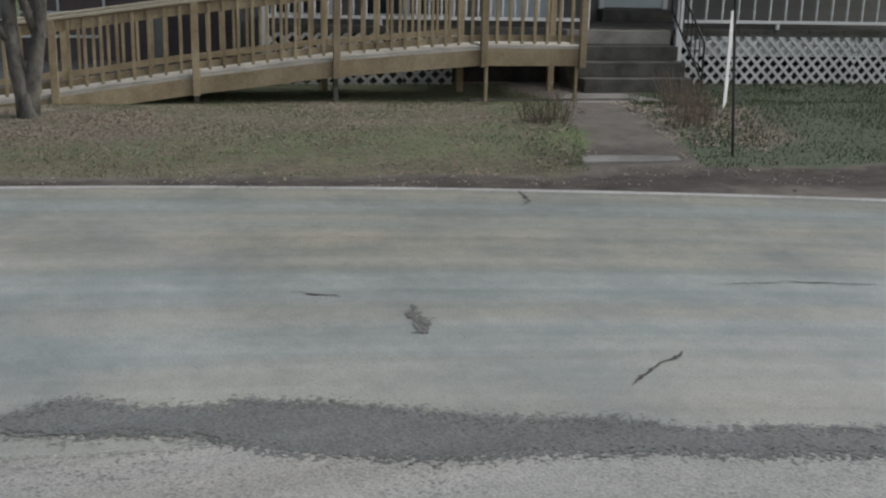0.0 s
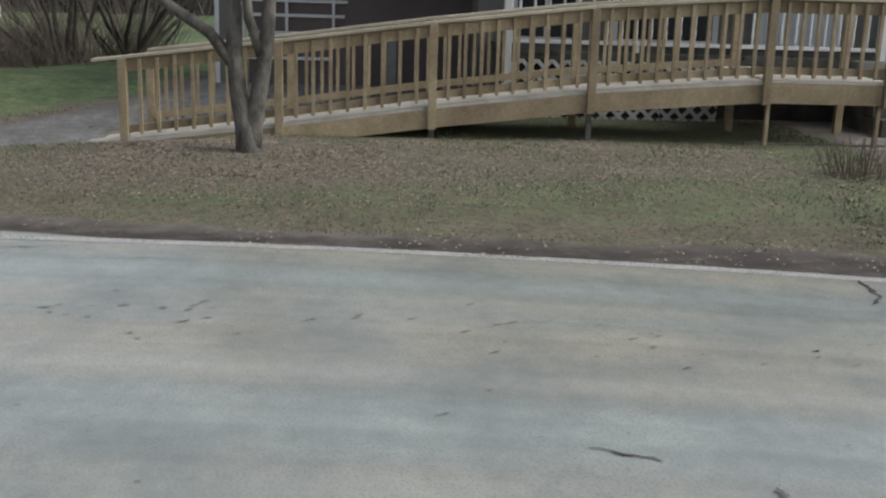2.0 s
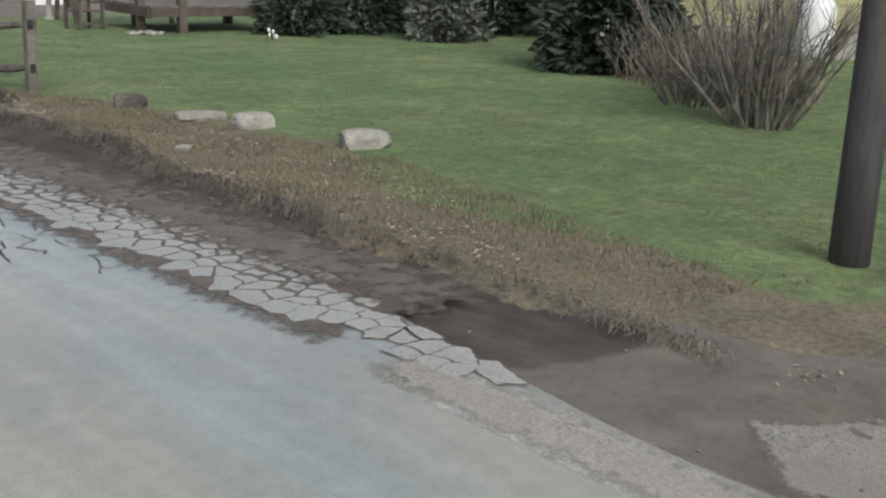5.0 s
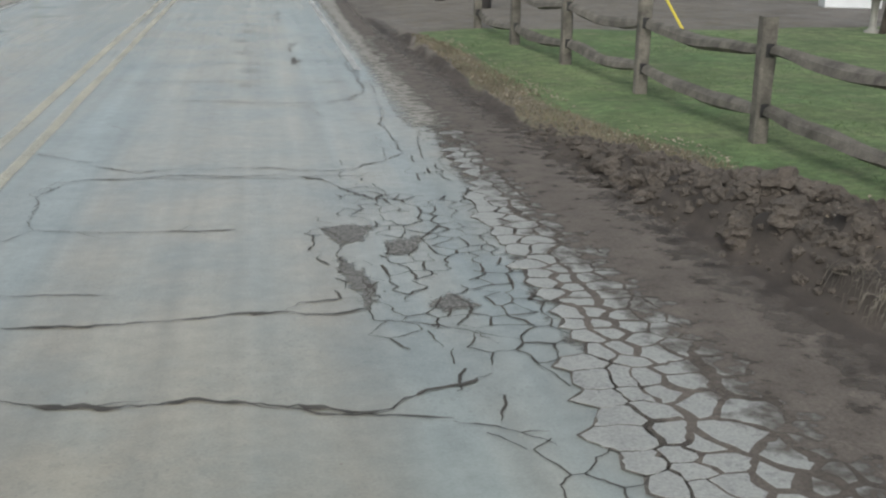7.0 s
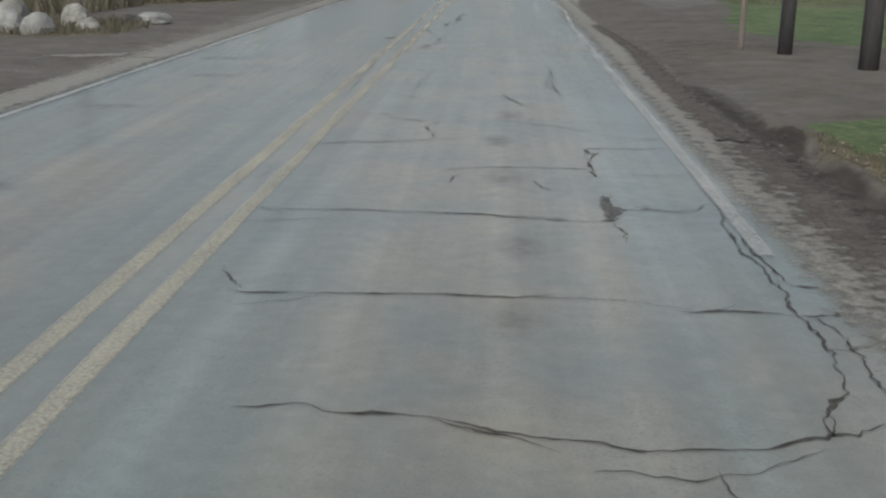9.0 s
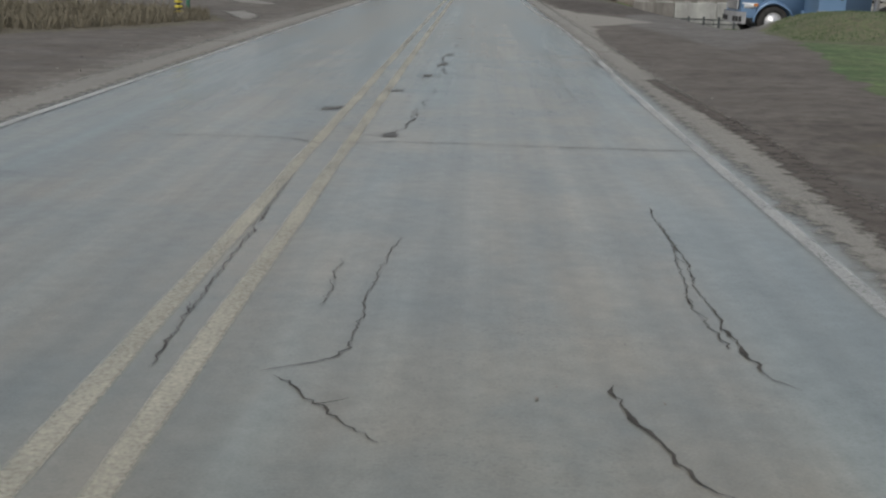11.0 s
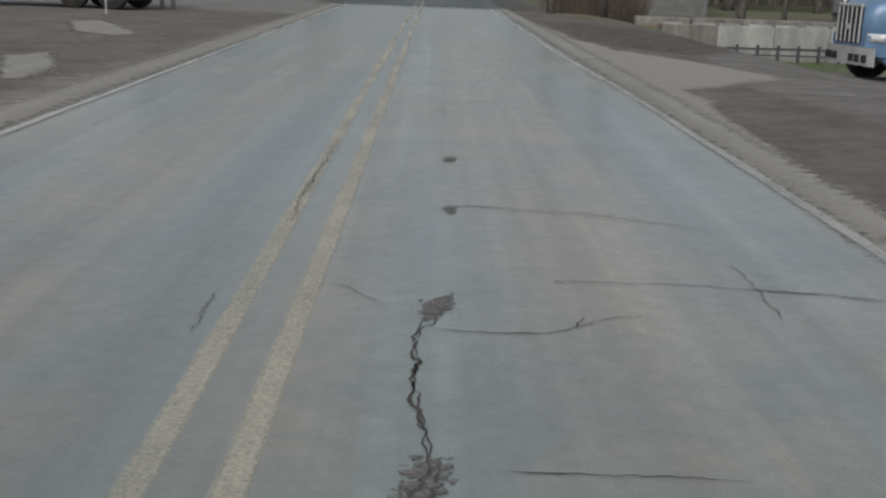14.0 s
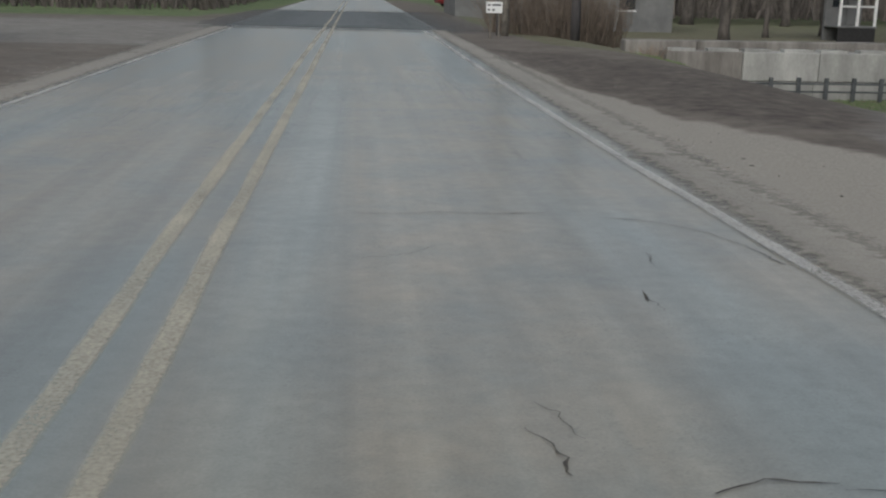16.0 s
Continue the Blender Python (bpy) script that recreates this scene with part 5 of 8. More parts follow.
def crazing():
    """Fine map cracks in pavement that still holds together."""
    seeds, y = [], 0.6
    while y < 20.5:
        small = smooth(7.2, 8.2, y) * smooth(11.6, 10.2, y)
        large = smooth(11, 13, y)
        dy = 0.24 - 0.10 * small + 0.22 * large
        dx = 0.17 - 0.05 * small + 0.05 * large
        x = -1.5 + rnd(0, dx)
        while x < 1.1:
            seeds.append((x + rnd(-0.4, 0.4) * dx, y + rnd(-0.45, 0.45) * dy))
            x += dx
        y += dy
    bm, done = bmesh.new(), set()
    for p in seeds:
        if not crazed_west(p[1]) - 0.05 < p[0] < outer(p[1]) - 0.05 or p[1] < 1.6 or p[1] > 20:
            continue
        if p[0] > chunk_west(p[1]) + 0.1 and p[1] < 12.5:
            continue
        near = [q for q in seeds if q is not p and abs(q[0] - p[0]) < 0.7 and abs(q[1] - p[1]) < 0.9]
        poly = cell(p, near, 0.0, 0)
        for a, b in zip(poly, poly[1:] + poly[:1]):
            m = (a + b) / 2
            key = (round(m.x, 2), round(m.y, 2))
            span = (b - a).length
            if key in done or span < 0.02 or span > 0.8:
                continue
            done.add(key)
            along = abs((b - a).y) / span
            deep = smooth(crazed_west(m.y), crazed_west(m.y) + 0.35, m.x)
            if noise.noise(Vector((m.x * 2.3, m.y * 1.5, 11))) + 0.3 * along + 0.3 * deep < rnd(0.1, 0.45) + 0.35 * smooth(5.6, 4.2, m.y) + 0.55 * smooth(10.0, 10.8, m.y):
                continue
            k = max(2, int(span / 0.03))
            pts = [warp(a + (b - a) * i / k) for i in range(k + 1)]
            full = (0.0014 + 0.0024 * along + 0.0016 * deep) * rnd(0.5, 1.5)
            ribbon(bm, pts, lambda v: full * max(0.3, 0.9 + 1.3 * noise.noise(Vector((v.x * 7, v.y * 7, 3)))), 0.0051)
    ob = link("fine_cracks", bm, M_CRACK)
    ob.parent = ROAD
    tagged(ob, "map of fine cracks in the crazed pavement", kind="stuff")


def broken_edge():
    seeds, guard, row = [], [], 0
    x = -0.6
    while x < 1.5:
        y = -1.8 + 0.07 * row + rnd(-0.02, 0.02)
        while y < 14.4:
            size = 0.92 + 0.3 * noise.noise(Vector((x * 2.0, y * 0.9, 4)))
            p = (x + rnd(-0.016, 0.016), y + rnd(-0.04, 0.04) * size)
            lost = 0.06 + 0.4 * smooth(0.1, 0.35, noise.noise(Vector((x * 3.1, y * 1.1, 17))))
            if rnd(0, 1) > lost:
                (seeds if chunk_west(p[1]) < p[0] < outer(p[1]) - 0.03 and -1.0 < p[1] < 13.5 else guard).append(p)
            y += 0.185 * size
        x += 0.108 + 0.016 * (row % 3)
        row += 1
    bed, rest, count = bmesh.new(), bmesh.new(), 0
    cells = seeds + guard
    for p in seeds:
        near = [q for q in cells if q is not p and abs(q[0] - p[0]) < 0.7 and abs(q[1] - p[1]) < 0.7]
        west_in = p[0] - chunk_west(p[1])
        full = cell(p, near, -0.004, 0)
        poly = cell(p, near, 0.004 + 0.0145 * smooth(0.0, 0.3, west_in) * smooth(13.5, 11, p[1]))
        if len(poly) < 3 or len(full) < 3:
            continue
        bed.faces.new([bed.verts.new((*warp(v), 0.0044)) for v in full])
        c = sum(poly, Vector((0, 0))) / len(poly)
        rim = []
        for a, b in zip(poly, poly[1:] + poly[:1]):
            k = max(1, int((b - a).length / 0.032))
            side = Vector((-(b - a).y, (b - a).x)).normalized()
            rim += [a + (b - a) * i / k + side * (0.0 if i == 0 else 0.012 * noise.noise(Vector((a.x * 40 + i * 3, a.y * 40, 2)))) for i in range(k)]
        rim = [warp(v) for v in rim]
        c = warp(c)
        top = 0.0066 + rnd(-0.0004, 0.0004)
        joined = not (2.0 < p[1] < 9.4 and count < 300)
        bm = rest if joined else bmesh.new()
        shift = Vector((0, 0)) if joined else c
        rings = [[bm.verts.new((*(c + (v - c) * k - shift), z)) for v in rim] for z, k in ((0.002, 1.0), (top * 0.85, 0.985), (top, 0.94))]
        for a, b in zip(rings, rings[1:]):
            for i in range(len(a)):
                bm.faces.new((a[i], a[(i + 1) % len(a)], b[(i + 1) % len(a)], b[i]))
        bm.faces.new(rings[-1])
        if not joined:
            count += 1
            ob = link("asphalt_chunk", bm, M_CHIP)
            ob.parent = ROAD
            ob.location = (c.x, c.y, 0.0)
    ob = link("chunk_bed", bed, M_BED)
    ob.parent = ROAD
    tagged(ob, "dark dirt between the broken asphalt chunks")
    ob = link("asphalt_rubble", rest, M_CHIP)
    ob.parent = ROAD
    tagged(ob, "broken asphalt further along the edge", kind="stuff")
    crazing()
    for spot in (((-0.91, 9.58), (-0.77, 9.65), (-0.61, 9.60), (-0.70, 9.31), (-0.83, 9.27)), ((-0.84, 9.01), (-0.76, 8.70), (-0.71, 8.47), (-0.77, 8.15), (-0.79, 8.39), (-0.86, 8.71)), ((-0.58, 9.24), (-0.36, 9.35), (-0.43, 9.06), (-0.58, 9.00)), ((-0.49, 8.23), (-0.35, 8.34), (-0.26, 8.16), (-0.42, 8.10)), ((-0.41, 3.01), (-0.36, 2.89), (-0.47, 2.75), (-0.55, 2.79)), ((-0.80, 17.87), (-0.77, 17.83), (-0.78, 17.60), (-0.70, 17.53), (-0.73, 17.44), (-0.80, 17.19), (-0.84, 17.21), (-0.81, 17.44), (-0.83, 17.58)), ((-2.76, 28.51), (-2.73, 28.68), (-2.68, 28.70), (-2.64, 28.56), (-2.61, 28.45), (-2.67, 28.48), (-2.73, 28.46)), ((-2.68, 33.71), (-2.64, 33.91), (-2.57, 33.91), (-2.54, 33.75), (-2.58, 33.62), (-2.66, 33.58)), ((-2.54, 35.37), (-2.47, 35.70), (-2.37, 35.68), (-2.41, 35.40), (-2.49, 35.29)), ((-2.48, 37.30), (-2.35, 37.45), (-2.35, 37.23), (-2.46, 37.06)), ((-3.53, 30.05), (-3.49, 30.24), (-3.34, 30.38), (-3.31, 30.28), (-3.40, 30.10)), ((-2.99, 31.83), (-2.92, 32.05), (-2.82, 32.03), (-2.84, 31.84)), ((-2.33, 41.30), (-2.26, 41.31), (-2.28, 41.06), (-2.33, 41.07)), ((-2.34, 39.40), (-2.30, 39.40), (-2.31, 39.18), (-2.34, 39.20)), ((-5.02, -9.46), (-5.2, -9.40), (-5.3, -9.42), (-5.46, -9.33), (-5.45, -9.28), (-5.3, -9.35), (-5.2, -9.34), (-5.05, -9.42))):
        frayed("ravelled_spot", M_RAVEL, list(spot), 0.0049, ROAD, "dark ravelled spot of lost surface", 0.045, 0.02)
    frayed("mud_film", M_FILM, [(0.06, 0), (0.1, 5), (0.1, 7), (0.15, 9.6), (0.25, 12.5), (0.34, 16), (0.42, 20), (0.6, 20), (0.62, 14), (0.9, 11), (1.0, 7), (1.0, 0)], 0.0054, ROAD, "brown dirt washed into the gaps", 0.25, 0.05)
    frayed("mud_film", M_FILM, [(0.72, 0), (0.7, 4), (0.6, 6.5), (0.5, 8.2), (0.4, 9.6), (0.38, 12.5), (0.36, 16), (0.42, 20), (0.7, 20), (0.8, 14), (1.0, 11), (1.15, 7), (1.2, 0)], 0.0085, ROAD, "thin film of tracked mud over the broken edge", 0.5, 0.05)
    frayed("mud_film", M_FILM, [(0.36, 20), (0.36, 24), (0.5, 29), (0.34, 34), (0.5, 34), (0.7, 29), (0.6, 20)], 0.0085, ROAD, "thin film of tracked mud on the shoulder", 0.2, 0.06)


def mud_flecks():
    """Flakes of dried mud and pits in the old surface, drawn out along the lane."""
    bm = bmesh.new()
    for u0, u1, y0, y1, count, size in ((-2.0, -1.0, -13.5, -6.5, 110, 0.035), (-3.5, -2.2, -12, -6.0, 26, 0.022), (-5.0, -4.7, -9.3, -7.6, 120, 0.013), (-2.7, -0.6, 6, 46, 50, 0.02), (-5.6, -3.8, 14, 50, 30, 0.03)):
        for k in range(count):
            y = rnd(y0, y1)
            x, y = on_road(random.triangular(u0, u1), y)
            d = 0.0 if y >= 0 else min(0.608, -0.038 * y)
            along = Vector((-d, 1)).normalized()
            across = Vector((along.y, -along.x))
            L, w = size * rnd(0.3, 1.3), size * rnd(0.15, 0.4)
            ring = []
            for i in range(7):
                a = 2 * math.pi * i / 7
                p = along * (L * math.cos(a) * rnd(0.6, 1.1)) + across * (w * math.sin(a) * rnd(0.6, 1.1))
                ring.append(bm.verts.new((x + p.x, y + p.y, 0.0048)))
            bm.faces.new(ring)
    ob = link("mud_flecks", bm, M_FLECK)
    ob.parent = ROAD
    tagged(ob, "flakes of dried mud and pits on the asphalt", kind="stuff")


mud_flecks()


# mud thrown up along the verge, and loose clods
def lump(bm, x, y, z, r, flat=0.7, n=2):
    made = bmesh.ops.create_icosphere(bm, subdivisions=n, radius=r)["verts"]
    seed = Vector((rnd(0, 50), rnd(0, 50), 0))
    turn = rnd(0.7, 1.4)
    for v in made:
        d = 1 + 0.6 * noise.noise(v.co / r * 1.3 + seed) + 0.32 * noise.noise(v.co / r * 3.5 + seed)
        v.co = Vector((x + v.co.x * d * turn, y + v.co.y * d, z + v.co.z * d * flat))


bm = bmesh.new()
for k in range(900):
    y = random.triangular(7.6, 13.0, 9.2)
    big = smooth(7.4, 9.0, y) * smooth(13.2, 10.2, y)
    x = heap_x(y) + random.gauss(0, 0.12 + 0.14 * big)
    r = rnd(0.012, 0.026 + 0.085 * big * rnd(0, 1) ** 2)
    lump(bm, x, y, land(x, y) + r * 0.15, r, 0.8, 3 if r > 0.04 else 2)
for k in range(420):
    y = rnd(0.5, 13)
    x = bank_x(y) + random.gauss(-0.02, 0.08)
    r = abs(random.gauss(0, 0.013)) + 0.006
    lump(bm, x, y, land(x, y) + r * 0.1, r, 0.75, 1)
single("mud_ridge", bm, M_MUD, "ridge of dark churned mud clods along the verge", "mud", kind="stuff")


def root_fringe():
    """Torn sod hanging over the cut bank: pale grass roots that droop to the mud."""
    bm = bmesh.new()
    for k in range(6500):
        y = rnd(-1.5, 8.3)
        if noise.noise(Vector((y * 1.4, 3, 1))) + 0.5 * noise.noise(Vector((y * 5, 3, 7))) < rnd(-0.5, 0.6):
            continue
        x = edge_x(y) + bank_x(y) + 0.07 * noise.noise(Vector((y * 2.3, 0, 4))) + random.gauss(0.02, 0.05)
        p = Vector((x, y, land(x, y) + rnd(0.0, 0.025)))
        reach, along = rnd(0.01, 0.11), rnd(-0.1, 0.1)
        q = p + Vector((-reach * 0.6, along * 0.6, rnd(0.0, 0.035)))
        e = Vector((x - reach, y + along, 0))
        e.z = land(e.x, e.y) + rnd(0.004, 0.02)
        s = Vector((rnd(-0.4, 0.4), 1, rnd(-0.3, 0.3))).normalized() * rnd(0.0015, 0.0045)
        a, b, c, d, f = [bm.verts.new(v) for v in (p - s, p + s, q + s, q - s, e)]
        bm.faces.new((a, b, c, d))
        bm.faces.new((d, c, f))
    single("root_fringe", bm, M_ROOT, "pale dry roots hanging from the torn sod", "roots", kind="stuff")


root_fringe()
bm = bmesh.new()
for k in range(2600):
    y = rnd(-9.5, -3.4)
    x = rnd(1.2, 11)
    if not -4.4 - 0.66 * (x - 2.4) - 1.7 < y < -3.6 - 0.62 * (x - 2.4) or noise.noise(Vector((x * 0.9, y * 0.9, 6))) < rnd(-0.5, 0.3):
        continue
    r = abs(random.gauss(0, 0.009)) + 0.006
    lump(bm, x, y, land(x, y) + r * 0.1, r, 0.6, 1)
single("driveway_stones", bm, M_STONE, "loose pale stones on the gravel driveway", "gravel", kind="stuff")
bm = bmesh.new()
for k in range(420):
    y = rnd(-14, 78)
    x = edge_x(y) + outer(y) + abs(random.gauss(0, 0.5)) + 0.03
    lump(bm, x, y, land(x, y) + 0.002, rnd(0.006, 0.018), 0.7, 1)
for k in range(260):
    y, x = rnd(16, 62), -6.5 - abs(random.gauss(0, 0.9))
    lump(bm, x, y, land(x, y) + 0.002, rnd(0.008, 0.022), 0.7, 1)
for k in range(500):
    x, y = on_road(rnd(-6.3, -5.3), rnd(-12, -4))
    lump(bm, x, y, 0.006, rnd(0.004, 0.012), 0.7, 1)
single("loose_stones", bm, M_PEBBLE, "scattered small stones on the verges", "stones", kind="stuff")


# ---- the house with its porch ----
def laps(bm, x0, x1, y, z0, z1, pitch=0.115, depth=0.012):
    """Lap siding facing south (-y) in its own frame."""
    z = z0
    while z < z1 - 0.01:
        t = min(z + pitch, z1)
        a = [bm.verts.new(p) for p in ((x0, y - depth, z), (x1, y - depth, z), (x1, y, t), (x0, y, t))]
        b = [bm.verts.new(p) for p in ((x0, y + 0.02, z), (x1, y + 0.02, z))]
        bm.faces.new(a)
        bm.faces.new((b[0], b[1], a[1], a[0]))
        z += pitch


def lattice(name, parent, x0, x1, y, z0, z1, pitch=0.2, wide=0.05):
    """Diagonal slats clipped to a panel, two layers, in a frame."""
    bm = bmesh.new()
    h = z1 - z0
    for layer, lean in ((0, 1), (1, -1)):
        k = x0 - h
        while k < x1 + h:
            pts = []
            for s in (-wide * 0.7, wide * 0.7):
                a = [k + s, 0.0] if lean > 0 else [k + s + h, 0.0]
                b = [k + s + h, h] if lean > 0 else [k + s, h]
                pts.append((a, b))
            (a0, b0), (a1, b1) = pts
            poly = [a0, a1, b1, b0]
            for bound, sign in ((x0, 1), (x1, -1)):
                out = []
                for p, q in zip(poly, poly[1:] + poly[:1]):
                    sp, sq = (p[0] - bound) * sign, (q[0] - bound) * sign
                    if sp >= 0:
                        out.append(p)
                    if (sp < 0) != (sq < 0):
                        out.append([p[i] + (q[i] - p[i]) * sp / (sp - sq) for i in (0, 1)])
                poly = out
            n = len(poly)
            if n > 2:
                yy = y - 0.006 * layer
                f = [bm.verts.new((p[0], yy, z0 + p[1])) for p in poly]
                g = [bm.verts.new((p[0], yy + 0.006, z0 + p[1])) for p in poly]
                bm.faces.new(f)
                bm.faces.new(g[::-1])
                for i in range(n):
                    bm.faces.new((f[i], g[i], g[(i + 1) % n], f[(i + 1) % n]))
            k += pitch
    return part(name, bm, M_LATTICE, parent, "white crossed lattice slats")


def house():
    h = thing("house", "grey lap-sided house with a white-railed porch over lattice", "house", YARD)
    for k in range(23):
        bm = bmesh.new()
        laps(bm, -0.30, 12.5, 18.4, 0.78 + 0.115 * k, min(3.4, 0.895 + 0.115 * k))
        part("siding_board", bm, M_SIDING, h)
    part("wall", bx(-0.3, 18.42, -0.1, 12.5, 18.6, 3.4), M_SIDING, h)
    part("wall", bx(-0.3, 18.6, -0.1, -0.1, 25, 3.4), M_SIDING, h)
    part("wall", bx(12.3, 18.6, -0.1, 12.5, 25, 3.4), M_SIDING, h)
    part("wall", bx(-0.3, 25, -0.1, 12.5, 25.2, 3.4), M_SIDING, h)
    bm = bmesh.new()
    vs = [bm.verts.new(p) for p in ((-0.7, 15.8, 3.3), (12.9, 15.8, 3.3), (12.9, 20.7, 5.6), (-0.7, 20.7, 5.6), (12.9, 25.6, 3.3), (-0.7, 25.6, 3.3), (-0.7, 15.8, 3.15), (12.9, 15.8, 3.15), (12.9, 25.6, 3.15), (-0.7, 25.6, 3.15))]
    for f in ((0, 1, 2, 3), (3, 2, 4, 5), (6, 7, 1, 0), (8, 9, 5, 4), (7, 8, 4, 2, 1), (9, 6, 0, 3, 5), (6, 9, 8, 7)):
        bm.faces.new([vs[i] for i in f])
    part("roof", bm, M_ROOF, h, "dark shingled roof")
    # porch floor of boards
    for k in range(20):
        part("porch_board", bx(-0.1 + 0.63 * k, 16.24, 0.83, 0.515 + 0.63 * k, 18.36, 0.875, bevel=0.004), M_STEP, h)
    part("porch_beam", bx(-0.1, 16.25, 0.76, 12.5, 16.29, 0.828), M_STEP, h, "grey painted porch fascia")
    part("porch_skirt", bx(6.66, 16.29, 0.44, 12.4, 16.32, 0.755), M_LATTICE, h, "pale board behind the lattice")
    # upright sheet behind the lattice; the shade under the porch is its colour
    part("crawlspace", bx(-0.1, 16.6, -0.08, 12.5, 16.68, 0.76), M_HOLESHADE, h, "near-black panel standing for the shade under the porch")
    lattice("lattice", h, -0.05, 2.0, 16.25, -0.05, 0.76)
    lattice("lattice", h, 2.0, 2.75, 16.25, -0.05, 0.76)
    lattice("lattice", h, 6.46, 9.6, 16.25, -0.10, 0.76)
    lattice("lattice", h, 9.6, 12.5, 16.25, -0.12, 0.76)
    for x in (-0.05, 4.85, 6.42, 12.45):
        part("porch_post", bx(x - 0.055, 16.2, -0.1, x + 0.055, 16.31, 3.2, bevel=0.008), M_WHITE, h, "white square porch post")
    for a, b in ((-0.0, 4.8), (6.5, 12.4)):
        part("porch_rail", bx(a, 16.23, 0.965, b, 16.29, 1.015, bevel=0.006), M_WHITE, h, "white bottom rail")
        part("porch_rail", bx(a, 16.22, 1.72, b, 16.30, 1.77, bevel=0.006), M_WHITE, h, "white top rail")
        x = a + 0.1
        k = 0
        while x < b - 0.05:
            part("picket", bms(lathe, [(0.017, 1.01), (0.017, 1.1), (0.022, 1.15), (0.016, 1.2), (0.02, 1.36), (0.016, 1.52), (0.022, 1.57), (0.017, 1.62), (0.017, 1.73)], 8, (x, 16.26, 0)), M_WHITE, h, smooth=True)
            x += 0.278 if a > 6 else 0.19
            k += 1
        part("rail_block", bx(a + 1.62, 16.24, 0.876, a + 1.67, 16.28, 0.97), M_WHITE, h)
    # doors and window
    for x0, x1, z0 in ((5.95, 7.05, 1.09), (3.95, 5.0, 0.88)):
        d = part("door", bx(x0, 18.34, z0 + 0.02, x1, 18.385, z0 + 2.0, bevel=0.006), M_DOOR, h, "pale blue panelled door")
        part("door_panel", bx(x0 + 0.15, 18.33, z0 + 0.18, x1 - 0.15, 18.342, z0 + 0.85, bevel=0.004), M_DOOR, d)
        for a, b, c, e in ((x0 - 0.09, x0, z0, z0 + 2.09), (x1, x1 + 0.09, z0, z0 + 2.09), (x0, x1, z0 + 2.0, z0 + 2.09)):
            part("door_trim", bx(a, 18.32, c, b, 18.39, e, bevel=0.004), M_WHITE, h)
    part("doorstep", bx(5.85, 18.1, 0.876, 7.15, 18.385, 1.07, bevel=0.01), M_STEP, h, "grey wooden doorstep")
    for x0, x1 in ((0.25, 1.15), (1.75, 3.2)):
        w = part("window", bx(x0, 18.34, 0.93, x1, 18.36, 2.2), M_GLASS, h, "dark window glass")
        for a, b, c, e in ((x0 - 0.07, x0 + 0.02, 0.86, 2.27), (x1 - 0.02, x1 + 0.07, 0.86, 2.27), (x0 + 0.02, x1 - 0.02, 0.86, 0.95), (x0 + 0.02, x1 - 0.02, 2.18, 2.27), ((x0 + x1) / 2 - 0.025, (x0 + x1) / 2 + 0.025, 0.95, 2.18)):
            part("window_frame", bx(a, 18.315, c, b, 18.385, e, bevel=0.004), M_WHITE, w)
    # dark wing with a screened porch at the side
    part("wing_wall", bx(-3.9, 20.0, -0.1, -0.3, 20.2, 3.2), M_MAROON, h, "dark brown wall behind the ramp")
    part("wing_panel", bx(-4.35, 19.9, -0.1, -4.08, 20.2, 3.2), M_SIDING, h)
    part("wing_trim", bx(-4.08, 19.88, -0.1, -3.95, 20.0, 3.2, bevel=0.004), M_WHITE, h, "white corner board")
    part("wing_trim", bx(-4.42, 19.88, -0.1, -4.35, 20.2, 3.2, bevel=0.004), M_WHITE, h, "white corner board")
    part("wing_roof", bx(-4.7, 18.6, 3.2, -0.3, 22, 3.35), M_ROOF, h)
    for z, x1 in ((1.33, -2.3), (1.10, -2.35), (0.82, -2.9), (0.42, -2.6)):
        part("screen_rail", bx(-3.9, 19.94, z - 0.025, x1, 19.98, z + 0.025, bevel=0.004), M_WHITE, h, "white rail")
    for x in (-3.3, -2.55):
        part("screen_rail", bx(x, 19.93, 0.82, x + 0.045, 19.97, 3.1, bevel=0.004), M_WHITE, h, "white upright")
    part("chair_back", bx(-1.75, 19.5, 0.0, -1.5, 19.55, 0.95, bevel=0.01), M_CONCRETE, h, "pale board leaning on the wall")
    return h


house()


def porch_steps():
    s = thing("porch_steps", "worn concrete porch steps stained dark", "steps", YARD)
    for k in range(4):
        y0 = 15.05 + 0.3 * k
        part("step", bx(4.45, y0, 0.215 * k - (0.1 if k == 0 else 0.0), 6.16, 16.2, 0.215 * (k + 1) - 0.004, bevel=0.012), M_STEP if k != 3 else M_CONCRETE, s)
    return s


porch_steps()


def iron_rail():
    r = thing("iron_handrail", "black wrought-iron handrail beside the steps", "handrail", YARD)
    lo, hi = Vector((6.24, 14.95, 0.75)), Vector((6.24, 16.15, 1.70))
    for d in (0, -0.55):
        part("rail", bms(tube, [lo + Vector((0, 0, d)), hi + Vector((0, 0, d))], [0.016, 0.016], 8), M_IRON, r)
    for k in range(9):
        p = lo.lerp(hi, k / 8)
        thick = 0.016 if k in (0, 8) else 0.009
        foot = (0.0 if k == 0 else p.z - 0.56)
        part("baluster", bms(tube, [(p.x, p.y, foot), (p.x, p.y, p.z)], [thick, thick], 6), M_IRON, r)


iron_rail()


# ---- the wheelchair ramp ----
RAMP_X = (-4.43, -2.74, -1.06, 0.70)


def ramp_z(x):
    """Deck height along the ramp and on the landing."""
    return follow(x, (-5.12, -0.175), (-4.43, -0.09), (-2.74, 0.13), (-1.06, 0.37), (0.70, 0.585), (2.62, 0.735))


